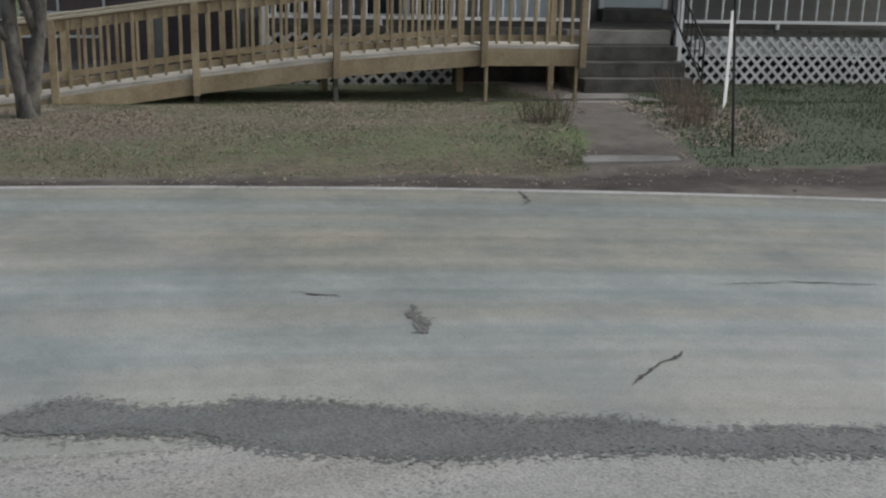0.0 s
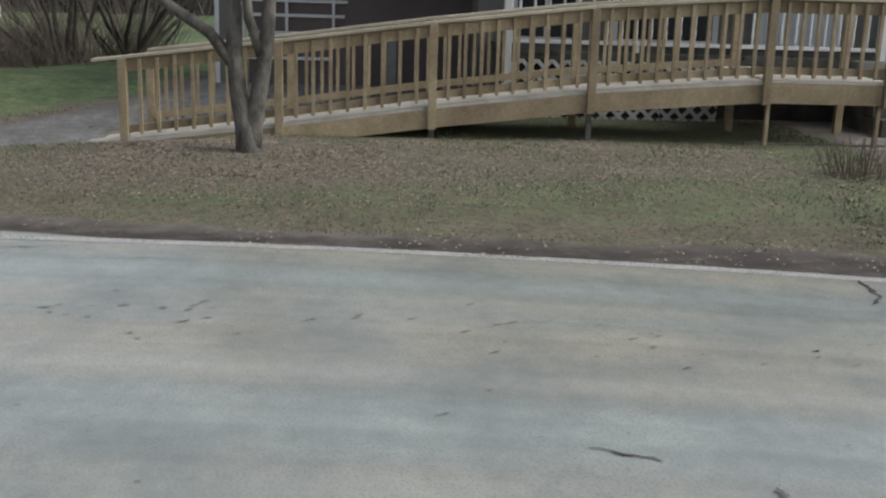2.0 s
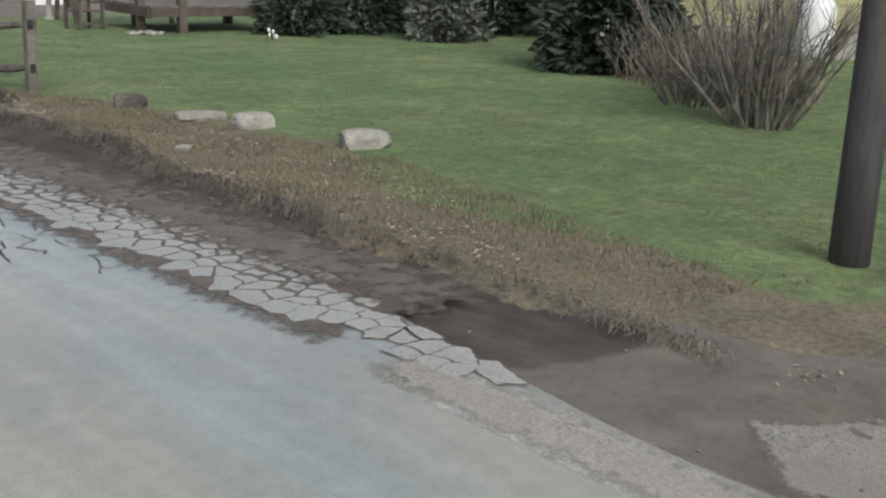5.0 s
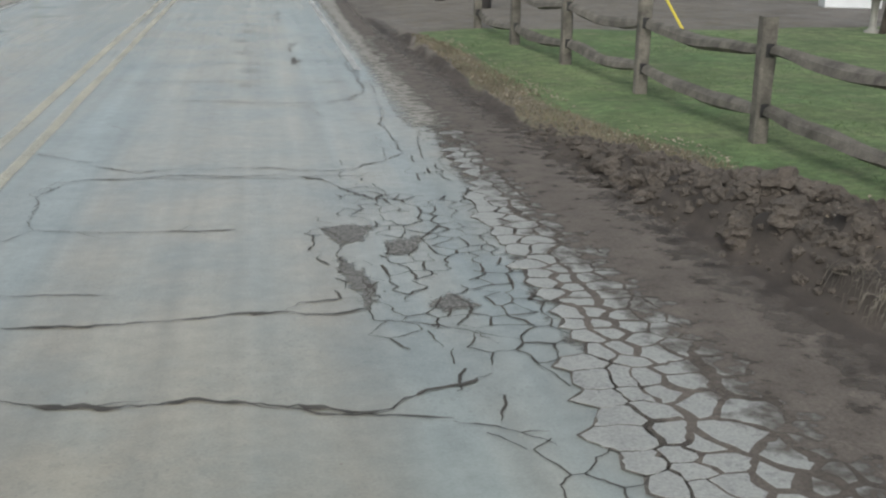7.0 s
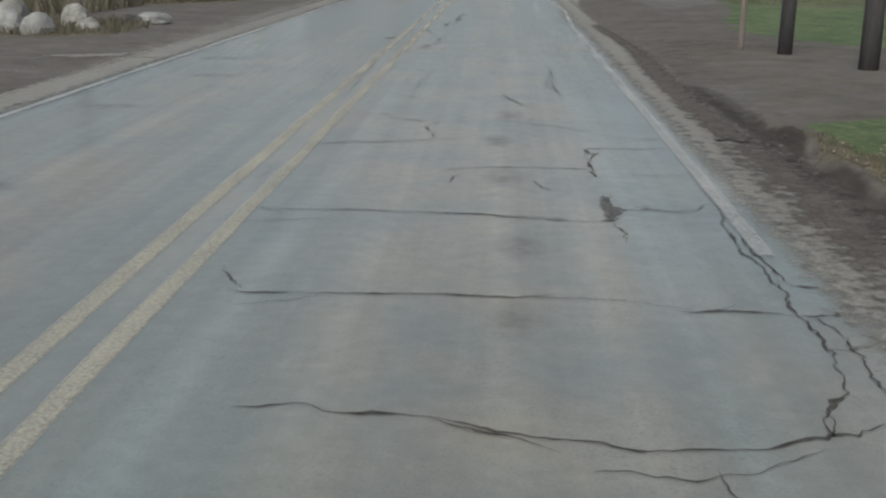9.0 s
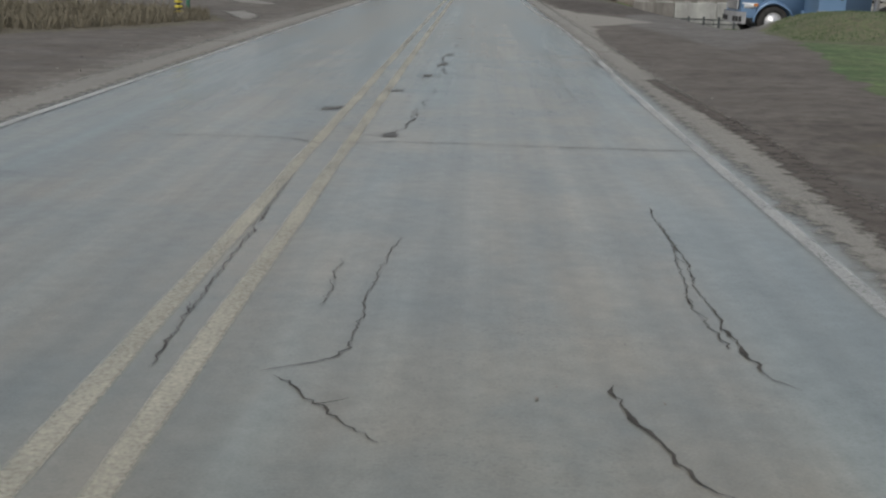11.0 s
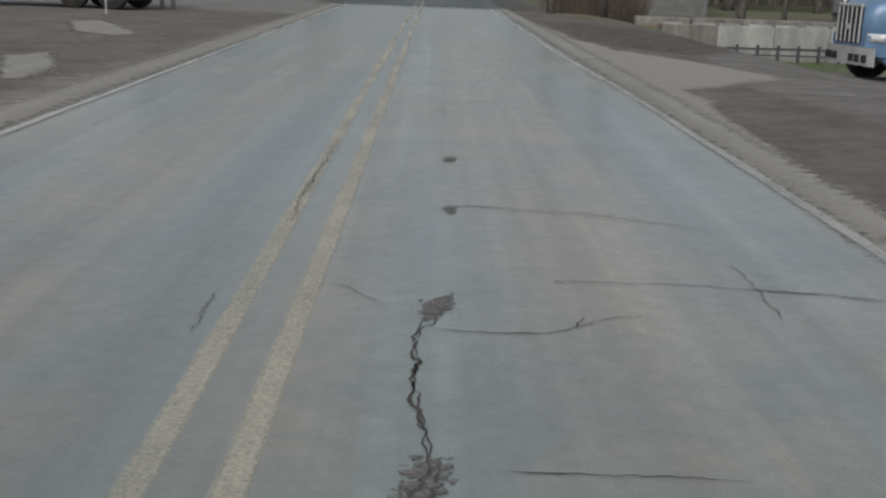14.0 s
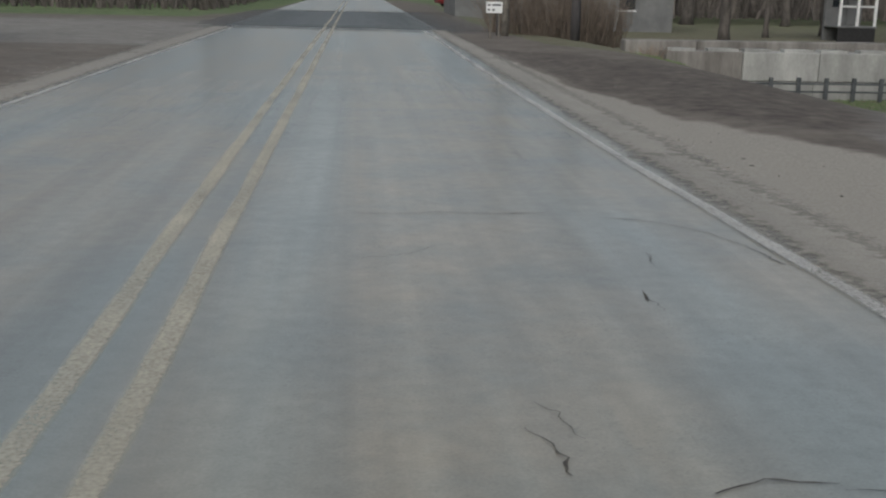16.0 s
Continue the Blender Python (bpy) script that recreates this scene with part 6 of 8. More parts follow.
def wheelchair_ramp():
    r = thing("wheelchair_ramp", "new yellow pine wheelchair ramp with balustrades", "ramp", YARD)
    for front, y in ((True, 14.09), (False, 15.32)):
        s = -1 if front else 1
        xs = RAMP_X + (2.65, 4.02)
        for x in xs:
            z = ramp_z(x)
            top = z + 0.885
            low = (z - 0.26) if x > -2 and front else -0.25
            part("post", bx(x - 0.045, y - 0.045 + s * 0.04, max(low, -0.25), x + 0.045, y + 0.045 + s * 0.04, top, bevel=0.006), M_LUMBER, r)
            if x in (-1.06, 0.70):
                part("post_foot", bx(x - 0.03, y + 0.02, -0.08, x + 0.03, y + 0.075, z - 0.2, bevel=0.004), M_GREYWOOD, r)
            if front and x > 2:
                part("leg", bx(x - 0.02 + (0.05 if x < 3 else -0.06), y - 0.02, -0.05, x + 0.02 + (0.05 if x < 3 else -0.06), y + 0.04, 0.49, bevel=0.003), M_LUMBER, r)
        spans = list(zip(xs, xs[1:]))
        for a, b in spans:
            if not front and a > 2.6:
                continue
            za, zb = ramp_z(a), ramp_z(b)
            for h, w, t in ((0.885, 0.035, 0.14), (0.16, 0.038, 0.085)):
                part("rail", bms(beam, (a + 0.03, y, za + h - t / 2), (b - 0.03, y, zb + h - t / 2), w, t, bevel=0.004), M_LUMBER, r)
            part("cap_rail", bms(beam, (a, y + s * 0.01, za + 0.903), (b, y + s * 0.01, zb + 0.903), 0.13, 0.036, bevel=0.005), M_CAP, r, "sun-bleached cap rail")
            k = int((b - a) / 0.19)
            for i in range(1, k + 1):
                x = a + (b - a) * (i - 0.02) / (k + 0.9)
                z = ramp_z(x)
                part("baluster", bx(x - 0.019, y + s * 0.036 - 0.019, z + 0.045, x + 0.019, y + s * 0.036 + 0.019, z + 0.87, bevel=0.003), M_LUMBER, r)
        # stringer under the deck
        for a, b, deep in ((-5.1, -4.43, 0.06), (-4.43, -2.74, 0.14), (-2.74, -1.06, 0.21), (-1.06, 0.70, 0.21), (0.70, 2.62, 0.21)):
            part("stringer", bms(beam, (a, y + 0.02 * s, ramp_z(a) - 0.035 - deep / 2), (b, y + 0.02 * s, ramp_z(b) - 0.035 - deep / 2), 0.038, deep, bevel=0.004), M_LUMBER, r, "pine stringer board")
    part("cap_rail", bms(beam, (-4.75, 14.07, ramp_z(-4.75) + 0.903), (-4.43, 14.07, ramp_z(-4.43) + 0.903), 0.13, 0.036, bevel=0.005), M_CAP, r)
    part("fascia", bx(2.70, 14.05, 0.49, 3.97, 14.09, 0.715, bevel=0.004), M_LUMBER, r, "pine landing fascia")
    part("fascia", bx(4.04, 14.09, 0.49, 4.08, 16.1, 0.715, bevel=0.004), M_LUMBER, r)
    part("ground_beam", bx(2.5, 14.2, -0.05, 4.9, 14.28, 0.03, bevel=0.01), M_GREYWOOD, r, "grey sleeper lying on the soil")
    x = -5.06
    while x < 2.6:
        bm = bx(x, 14.05, -0.034, x + 0.137, 15.36 if x > -4.45 else 14.12 + 1.24 * (x + 5.12) / 0.67, 0.0)
        for v in bm.verts:
            v.co.z += ramp_z(v.co.x)
        part("deck_board", bm, M_DECK, r)
        x += 0.14
    y = 14.06
    while y < 16.15:
        part("deck_board", bx(2.66, y, 0.718, 4.07, y + 0.132, 0.752, bevel=0.003), M_DECK, r)
        y += 0.14


wheelchair_ramp()


# ---- trees and brush ----
def limb(bm, p, d, r, length, depth, bend=0.25, up=0.12, n=8, split=2, spread=0.6, shrink=0.62):
    """A bare branching limb."""
    k = 5
    pts, rad = [Vector(p)], [r]
    d = Vector(d).normalized()
    for i in range(k):
        d = (d + Vector((rnd(-bend, bend), rnd(-bend, bend), rnd(-bend, bend) * 0.6 + up))).normalized()
        pts.append(pts[-1] + d * length / k)
        rad.append(r * (1 - (1 - shrink) * (i + 1) / k))
    tube(bm, pts, rad, max(3, n), 0.06)
    if depth <= 0:
        return
    for s in range(split):
        a = 2 * math.pi * (s + rnd(0, 0.6)) / split
        side = d.orthogonal().normalized()
        side.rotate(Matrix.Rotation(a, 3, d))
        start = pts[-1] if s < 2 else pts[rnd_index(k)]
        limb(bm, start, d + side * spread * rnd(0.6, 1.3), rad[-1] * rnd(0.65, 0.9), length * rnd(0.6, 0.85), depth - 1, bend, up, n - 2, split, spread, shrink)


def rnd_index(k):
    return random.randrange(2, k + 1)


def bare_tree(label, m, trunk_r, trunk_h, lean=(0, 0, 1), depth=4, forks=3, material=None, spread=0.6, group=""):
    t = thing("tree", label, "tree", m, group)
    bm = bmesh.new()
    pts = [Vector(lean) * (trunk_h * i / 5) + Vector((rnd(-1, 1), rnd(-1, 1), 0)) * trunk_r * 0.2 for i in range(6)]
    pts[0].z = -0.1
    tube(bm, pts, [trunk_r * f for f in (1.45, 1.08, 1.0, 0.95, 0.92, 0.9)], 14, 0.05)
    part("trunk", bm, material or M_BARK, t, smooth=True)
    bm = bmesh.new()
    for s in range(forks):
        a = 2 * math.pi * (s + rnd(0, 0.5)) / forks
        limb(bm, pts[-1], Vector(lean) + Vector((math.cos(a), math.sin(a), 0)) * spread, trunk_r * 0.62, trunk_h * 0.7 + 0.6, depth - 1, spread=spread)
    part("crown", bm, material or M_BARK, t, "bare winter branches", smooth=True)
    return t


def twin_tree():
    """The small tree by the ramp, forked low into two stems, one limb reaching out."""
    t = thing("tree", "small bare grey tree forked low into two stems", "tree", yard(-2.82, 12.25, 0.04))
    bm = bmesh.new()
    tube(bm, [(0, 0, -0.12), (0, 0, -0.02), (0, 0, 0.12), (0.0, 0, 0.3), (0.0, 0, 0.42)], [0.19, 0.145, 0.118, 0.105, 0.05], 14, 0.06)
    part("trunk", bm, M_BARK, t, smooth=True)
    bm = bmesh.new()
    tube(bm, [(-0.02, 0, 0.02), (-0.035, 0, 0.3), (-0.09, 0, 0.6), (-0.13, 0.02, 1.0), (-0.11, 0.05, 1.5), (-0.2, 0.1, 2.2)], [0.10, 0.092, 0.082, 0.075, 0.066, 0.052], 12, 0.05)
    tube(bm, [(0.02, 0, 0.02), (0.04, 0, 0.3), (0.10, 0, 0.6), (0.17, 0, 1.0), (0.21, 0.0, 1.5), (0.34, 0, 2.2)], [0.10, 0.092, 0.08, 0.07, 0.063, 0.052], 12, 0.05)
    tube(bm, [(-0.11, 0, 0.85), (-0.35, 0.05, 1.15), (-0.66, 0.05, 1.35), (-1.0, 0.1, 1.6), (-1.3, 0.1, 2.0)], [0.065, 0.055, 0.05, 0.04, 0.03], 10, 0.05)
    tube(bm, [(0.15, 0, 0.9), (0.02, -0.05, 1.3), (0.0, -0.1, 1.9)], [0.05, 0.045, 0.035], 10, 0.05)
    part("stem", bm, M_BARK, t, "two grey stems and a side limb", smooth=True)
    bm = bmesh.new()
    for p in ((-0.2, 0.1, 2.2), (0.34, 0, 2.2), (-1.3, 0.1, 2.0), (0, -0.1, 1.9)):
        limb(bm, p, (p[0], p[1], 1.5), 0.035, 1.0, 3)
    part("crown", bm, M_BARK, t, "bare winter branches", smooth=True)


twin_tree()


def twigs(name, label, m, count, height, base, spread, material, category="bush", thick=0.006, lean=(0, 0), curve=0.25, forks=2, group=""):
    """A clump of bare stems rising from one stool."""
    bm, side = bmesh.new(), bmesh.new()
    for k in range(count):
        a, q = rnd(0, 2 * math.pi), math.sqrt(rnd(0, 1))
        p = Vector((math.cos(a) * q * base, math.sin(a) * q * base, -0.03))
        d = Vector((math.cos(a) * q * spread + lean[0] + rnd(-0.1, 0.1), math.sin(a) * q * spread + lean[1] + rnd(-0.1, 0.1), 1)).normalized()
        h = height * rnd(0.55, 1.0)
        pts, rad = [p], [thick * rnd(0.7, 1.3)]
        for i in range(4):
            d = (d + Vector((rnd(-curve, curve), rnd(-curve, curve), rnd(-0.08, 0.16)))).normalized()
            pts.append(pts[-1] + d * h / 4)
            rad.append(rad[0] * (1 - 0.2 * (i + 1)) + 0.0008)
        tube(bm, pts, rad, 4 if thick < 0.012 else 6)
        for f in range(forks):
            i = random.randrange(1, 4)
            e = (d + Vector((rnd(-0.9, 0.9), rnd(-0.9, 0.9), rnd(-0.1, 0.6)))).normalized()
            L = h * rnd(0.2, 0.45)
            tube(side, [pts[i], pts[i] + e * L * 0.5 + Vector((0, 0, 0.02 * L)), pts[i] + e * L + Vector((0, 0, 0.12 * L))], [rad[i] * 0.6, rad[i] * 0.5, 0.001], 3)
    plant = thing(name, label, category, m, group)
    part("woody_stem", bm, material, plant)
    part("twig_mass", side, material, plant, "fine side twigs")
    return plant


for (x, y), h, n in (((2.72, 11.6), 0.55, 60), ((4.3, 11.2), 0.42, 50), ((4.6, 11.9), 0.45, 50), ((4.95, 12.8), 0.5, 50), ((5.25, 13.6), 0.55, 45)):
    twigs("dead_perennial", "clump of dry brown dead flower stalks", yard(x, y, 0.02), n, h, 0.22, 0.35, M_STALK, "plant", 0.005, curve=0.15, group="dead stalks by the path")

# concrete walk from the road to the steps
def walk_slabs():
    w = thing("front_walk", "cracked old concrete walk littered with leaves", "path", YARD, kind="structure")
    rows = [(9.62, 10.35, 2.46, 3.46), (10.38, 11.3, 2.68, 3.62), (11.33, 12.4, 3.0, 3.9), (12.43, 13.5, 3.3, 4.3), (13.53, 15.0, 3.6, 5.9)]
    for (y0, y1, x0, x1), (dx0, dx1) in zip(rows, ((0.2, 0.15), (0.3, 0.27), (0.3, 0.4), (0.3, 0.3), (0.5, 0.4))):
        bm = bmesh.new()
        prism(bm, [(x0, y0), (x1, y0 + rnd(-0.02, 0.02)), (x1 + dx1, y1), (x0 + dx0, y1 + rnd(-0.02, 0.02))], -0.06, 0.012 + rnd(-0.008, 0.008))
        part("slab", bm, M_CONCRETE, w)
    bm = bmesh.new()
    prism(bm, [(3.55, 13.05), (4.0, 13.0), (4.05, 13.25), (3.6, 13.3)], 0.0, 0.05)
    part("pale_slab", bm, M_BLOCK, w, "pale new concrete slab")


walk_slabs()


def yard_sign():
    s = thing("yard_sign", "white sign board edge-on on a thin black stake", "sign", yard(4.06, 9.75, 0.0))
    part("stake", bms(tube, [(0.01, 0, -0.1), (-0.13, 0, 1.62)], [0.014, 0.014], 8), M_IRON, s)
    bm = bmesh.new()
    prism(bm, [(-0.29, -0.26), (-0.285, -0.263), (0.0, 0.22), (-0.01, 0.225)], 0.52, 1.42)
    part("board", bm, M_SIGN, s, "white corrugated sign board")


yard_sign()


# ---- along the driveway ----
def utility_pole(label, x, y, r, material, height=8.5, group="", extra=False, lean=(0, 0)):
    p = thing("utility_pole", label, "pole", pose(x, y, land(x, y)), group)
    n = 10
    bm = bmesh.new()
    tube(bm, [(lean[0] * height * i / n, lean[1] * height * i / n, height * i / n - 0.15) for i in range(n + 1)], [r * (1.06 - 0.035 * i) for i in range(n + 1)], 16, 0.02)
    part("shaft", bm, material, p, smooth=True)
    if extra:
        part("tag", bx(r * 0.7, -r * 0.75, 1.3, r * 0.7 + 0.05, -r * 0.66, 1.38), M_SIGN, p, "small metal tag")
    return p


utility_pole("dark creosoted utility pole in the lawn", 3.45, -1.15, 0.12, M_POLE, group="poles by the driveway", extra=True)
utility_pole("brown weathered utility pole in the lawn", 4.05, -2.33, 0.088, M_POLE_RED, group="poles by the driveway")
utility_pole("dark utility pole on the verge", 3.38, 25.75, 0.125, M_POLE, group="poles past the fence")
utility_pole("dark utility pole on the verge", 2.76, 27.7, 0.105, M_POLE, group="poles past the fence", lean=(0.012, 0))
utility_pole("thin wooden stake post on the verge", 2.25, 28.4, 0.045, M_POLE_RED, 2.4, lean=(0.01, 0))

ob = thing("apron_slab", "pale worn concrete patch at the driveway mouth", "pavement", kind="structure")
frayed("slab", M_SLAB, [(0.85, -1.9), (1.35, -2.4), (1.82, -3.3), (1.85, -3.78), (1.72, -4.10), (1.34, -4.40), (0.95, -4.47), (1.0, -4.25), (1.2, -3.95), (1.05, -3.6), (0.62, -3.2), (0.45, -2.3)], 0.005, ob, "pale gravelly slab", 0.08, 0.04, True)
frayed("slab_rim", M_SLABRIM, [(1.80, -3.5), (1.83, -3.75), (1.72, -4.06), (1.34, -4.36), (0.95, -4.44), (0.97, -4.40), (1.30, -4.27), (1.58, -4.02), (1.70, -3.75), (1.75, -3.5)], 0.012, ob, "pale concrete edge", 0.07, 0.03, True)
frayed("slab", M_SLAB, [(0.95, -4.45), (0.9, -4.62), (0.60, -4.68), (0.34, -4.38), (0.62, -4.32)], 0.005, ob, "pale concrete fragment", 0.05, 0.03, True)
single("fallen_stick", bms(tube, [(1.92, -3.92, 0.03), (1.9, -4.1, 0.035), (1.86, -4.33, 0.03)], [0.012, 0.014, 0.008], 6), M_TWIG, "bare fallen stick on the gravel", "stick")

# brush and shrubs behind the driveway
def big_bush(label, m, stems, height, spread, lean, thick, group="", base=0.35, extra=90):
    b = thing("bush", label, "bush", m, group)
    bm = bmesh.new()
    for k in range(stems):
        a = rnd(0, 2 * math.pi)
        limb(bm, (math.cos(a) * base * rnd(0, 1), math.sin(a) * base * rnd(0, 1), -0.05), (math.cos(a) * spread + lean[0], math.sin(a) * spread + lean[1], 1), thick * rnd(0.5, 1.1), height * rnd(0.5, 0.8), 3, bend=0.22, up=0.06, n=7, split=2, spread=0.55)
    part("woody_stem", bm, M_DARKBARK, b, "dark crooked stems", smooth=True)
    bm = bmesh.new()
    for k in range(extra):
        a, q = rnd(0, 2 * math.pi), rnd(0.1, 1)
        p = Vector((math.cos(a) * q * spread * 1.1, math.sin(a) * q * spread * 1.1, 0))
        e = Vector((rnd(-0.5, 0.5) + lean[0] * 0.5, rnd(-0.5, 0.5) + lean[1] * 0.5, rnd(0.5, 1))).normalized()
        L = height * rnd(0.25, 0.6)
        tube(bm, [p, p + e * L * 0.5, p + e * L + Vector((rnd(-0.2, 0.2), rnd(-0.2, 0.2), -0.1))], [0.008, 0.006, 0.002], 3)
    part("twig_mass", bm, M_TWIG, b, "fine brown twigs")
    return b


big_bush("large bare bush with dark leaning stems", pose(14.4, -6.7, 0), 17, 3.2, 0.8, (0.1, -0.25), 0.052, "bushes behind the driveway", extra=260)
big_bush("large bare bush leaning over brown bramble", pose(13.7, -5.4, 0), 15, 3.0, 0.8, (-0.1, 0.6), 0.055, "bushes behind the driveway", extra=320)
big_bush("low sprawling tangle of brown bramble", pose(13.1, -4.5, 0), 4, 1.6, 0.9, (0, 0.3), 0.02, "bushes behind the driveway", extra=700)
twigs("shrub", "bare many-stemmed young shrub on the lawn", pose(13.3, 0.0, land(13.3, 0)), 11, 2.4, 0.08, 0.26, M_DARKBARK, "shrub", 0.024, forks=6)
twigs("shrub", "large bare lilac with spreading grey stems", pose(8.3, 2.1, land(8.3, 2.1)), 46, 2.5, 0.35, 0.75, M_BARK, "shrub", 0.022, forks=7)
# added brush standing for the dark shade and soil behind the lilac
big_bush("brown leafless thicket added as dark backing behind the lilac", pose(10.4, 3.4, land(10.4, 3.4)), 4, 1.7, 0.9, (0, 0.2), 0.02, "", extra=420)
big_bush("dense brown thicket beside the yellow house", pose(11.4, 5.0, land(11.4, 5)), 4, 1.9, 1.0, (0, 0.2), 0.02, "", extra=420)
twigs("shrub", "bare grey twiggy shrub", pose(9.4, 3.6, land(9.4, 3.6)), 60, 1.7, 0.5, 0.8, M_BARK, "shrub", 0.012, forks=6)
bare_tree("thick dark tree trunk beside the pool", pose(21.9, 0.95, 0), 0.33, 2.6, depth=4, material=M_DARKBARK)


def evergreen(name, label, m, rx, ry, h, count, material, size=0.16, group=""):
    """A dense crown of many small drooping sprays round a stem."""
    t = thing(name, label, "evergreen", m, group)
    part("trunk", bms(tube, [(0, 0, -0.1), (0, 0, h * 0.8)], [0.09, 0.03], 8), M_DARKBARK, t)
    bm = bmesh.new()
    for k in range(count):
        z = h * (1 - math.sqrt(rnd(0, 1))) + 0.04
        f = max(0.0, 1 - z / h) ** 0.55
        a = rnd(0, 2 * math.pi)
        q = f * (0.72 + 0.4 * noise.noise(Vector((math.cos(a) * 2, math.sin(a) * 2, z * 1.5)))) * rnd(0.75, 1.08)
        p = Vector((math.cos(a) * rx * q, math.sin(a) * ry * q, z))
        d = Vector((math.cos(a) + rnd(-0.5, 0.5), math.sin(a) + rnd(-0.5, 0.5), rnd(-0.7, 0.5))).normalized()
        s = d.orthogonal().normalized()
        s.rotate(Matrix.Rotation(rnd(0, 6.3), 3, d))
        L, w = size * rnd(0.7, 1.5), size * rnd(0.16, 0.3)
        vs = [bm.verts.new(v) for v in (p - s * w * 0.4, p + d * L * 0.5 - s * w, p + d * L, p + d * L * 0.5 + s * w, p + s * w * 0.4)]
        bm.faces.new(vs)
    part("crown", bm, material, t, "dense needled sprays")
    return t


def hedge():
    for x, y, rx, h in ((11.9, 14.95, 1.2, 2.6), (13.4, 14.9, 1.3, 2.4), (14.8, 14.4, 1.3, 2.7), (16.3, 13.4, 1.3, 2.5), (17.6, 12.2, 1.4, 2.4)):
        evergreen("evergreen_shrub", "dark dense evergreen hedge shrub", pose(x, y, land(x, y)), rx, rx * 0.9, h, 4200, M_SPRUCE, 0.17, "hedge behind the lawn")
    evergreen("evergreen_shrub", "grey-green feathery juniper at the lawn edge", pose(13.6, 12.3, land(13.6, 12.3)), 1.0, 1.0, 2.2, 3600, M_CEDAR, 0.17)
    evergreen("evergreen_shrub", "dark spreading evergreen by the yellow house", pose(12.2, 7.0, 0), 1.9, 1.5, 2.6, 6000, M_SPRUCE, 0.2)


hedge()


def yellow_house():
    ux = Vector((15.0 - 18.66, 9.42 - 4.15, 0)).normalized()
    turn = math.degrees(math.atan2(-ux.y, -ux.x))
    h = thing("yellow_house", "pale yellow clapboard house on a block foundation", "house", pose(18.66, 4.15, 0, 0, 0, turn))
    part("foundation", bx(-6.4, 0.03, -0.2, 0, 0.25, 0.57, bevel=0.01), M_FOUND, h, "pale painted block foundation")
    part("foundation", bx(-0.25, 0.25, -0.2, 0, 8.0, 0.57), M_FOUND, h)
    for k in range(16):
        z = 0.57 + 0.16 * k
        bm = bmesh.new()
        vs = [bm.verts.new(p) for p in ((-6.42, -0.015, z), (0.03, -0.015, z), (0.03, 0.012, z + 0.16), (-6.42, 0.012, z + 0.16), (-6.42, 0.03, z), (0.03, 0.03, z))]
        bm.faces.new(vs[:4])
        bm.faces.new((vs[4], vs[5], vs[1], vs[0]))
        part("clapboard", bm, M_CREAM, h)
    part("wall", bx(-6.4, 0.035, 0.571, 0, 8.0, 3.13), M_CREAM, h)
    bm = bmesh.new()
    vs = [bm.verts.new(p) for p in ((-6.7, -0.4, 3.1), (0.3, -0.4, 3.1), (0.3, 4, 5.4), (-6.7, 4, 5.4), (0.3, 8.4, 3.1), (-6.7, 8.4, 3.1))]
    for f in ((0, 1, 2, 3), (3, 2, 4, 5), (1, 4, 2), (0, 3, 5), (0, 5, 4, 1)):
        bm.faces.new([vs[i] for i in f])
    part("roof", bm, M_ROOF, h, "dark roof")


yellow_house()


def propane_tank():
    p = thing("propane_tank", "white upright propane cylinder by the foundation", "tank", pose(17.0, 5.75, land(17, 5.75)))
    part("cylinder", bms(lathe, [(0.30, 0.0), (0.30, 0.08), (0.36, 0.1), (0.375, 0.16), (0.375, 0.95), (0.35, 1.07), (0.26, 1.16), (0.12, 1.2)], 28), M_VAN, p, smooth=True)
    part("collar", bms(lathe, [(0.13, 1.18), (0.15, 1.2), (0.15, 1.36), (0.12, 1.38)], 20), M_VAN, p, "white valve collar", smooth=True)


propane_tank()


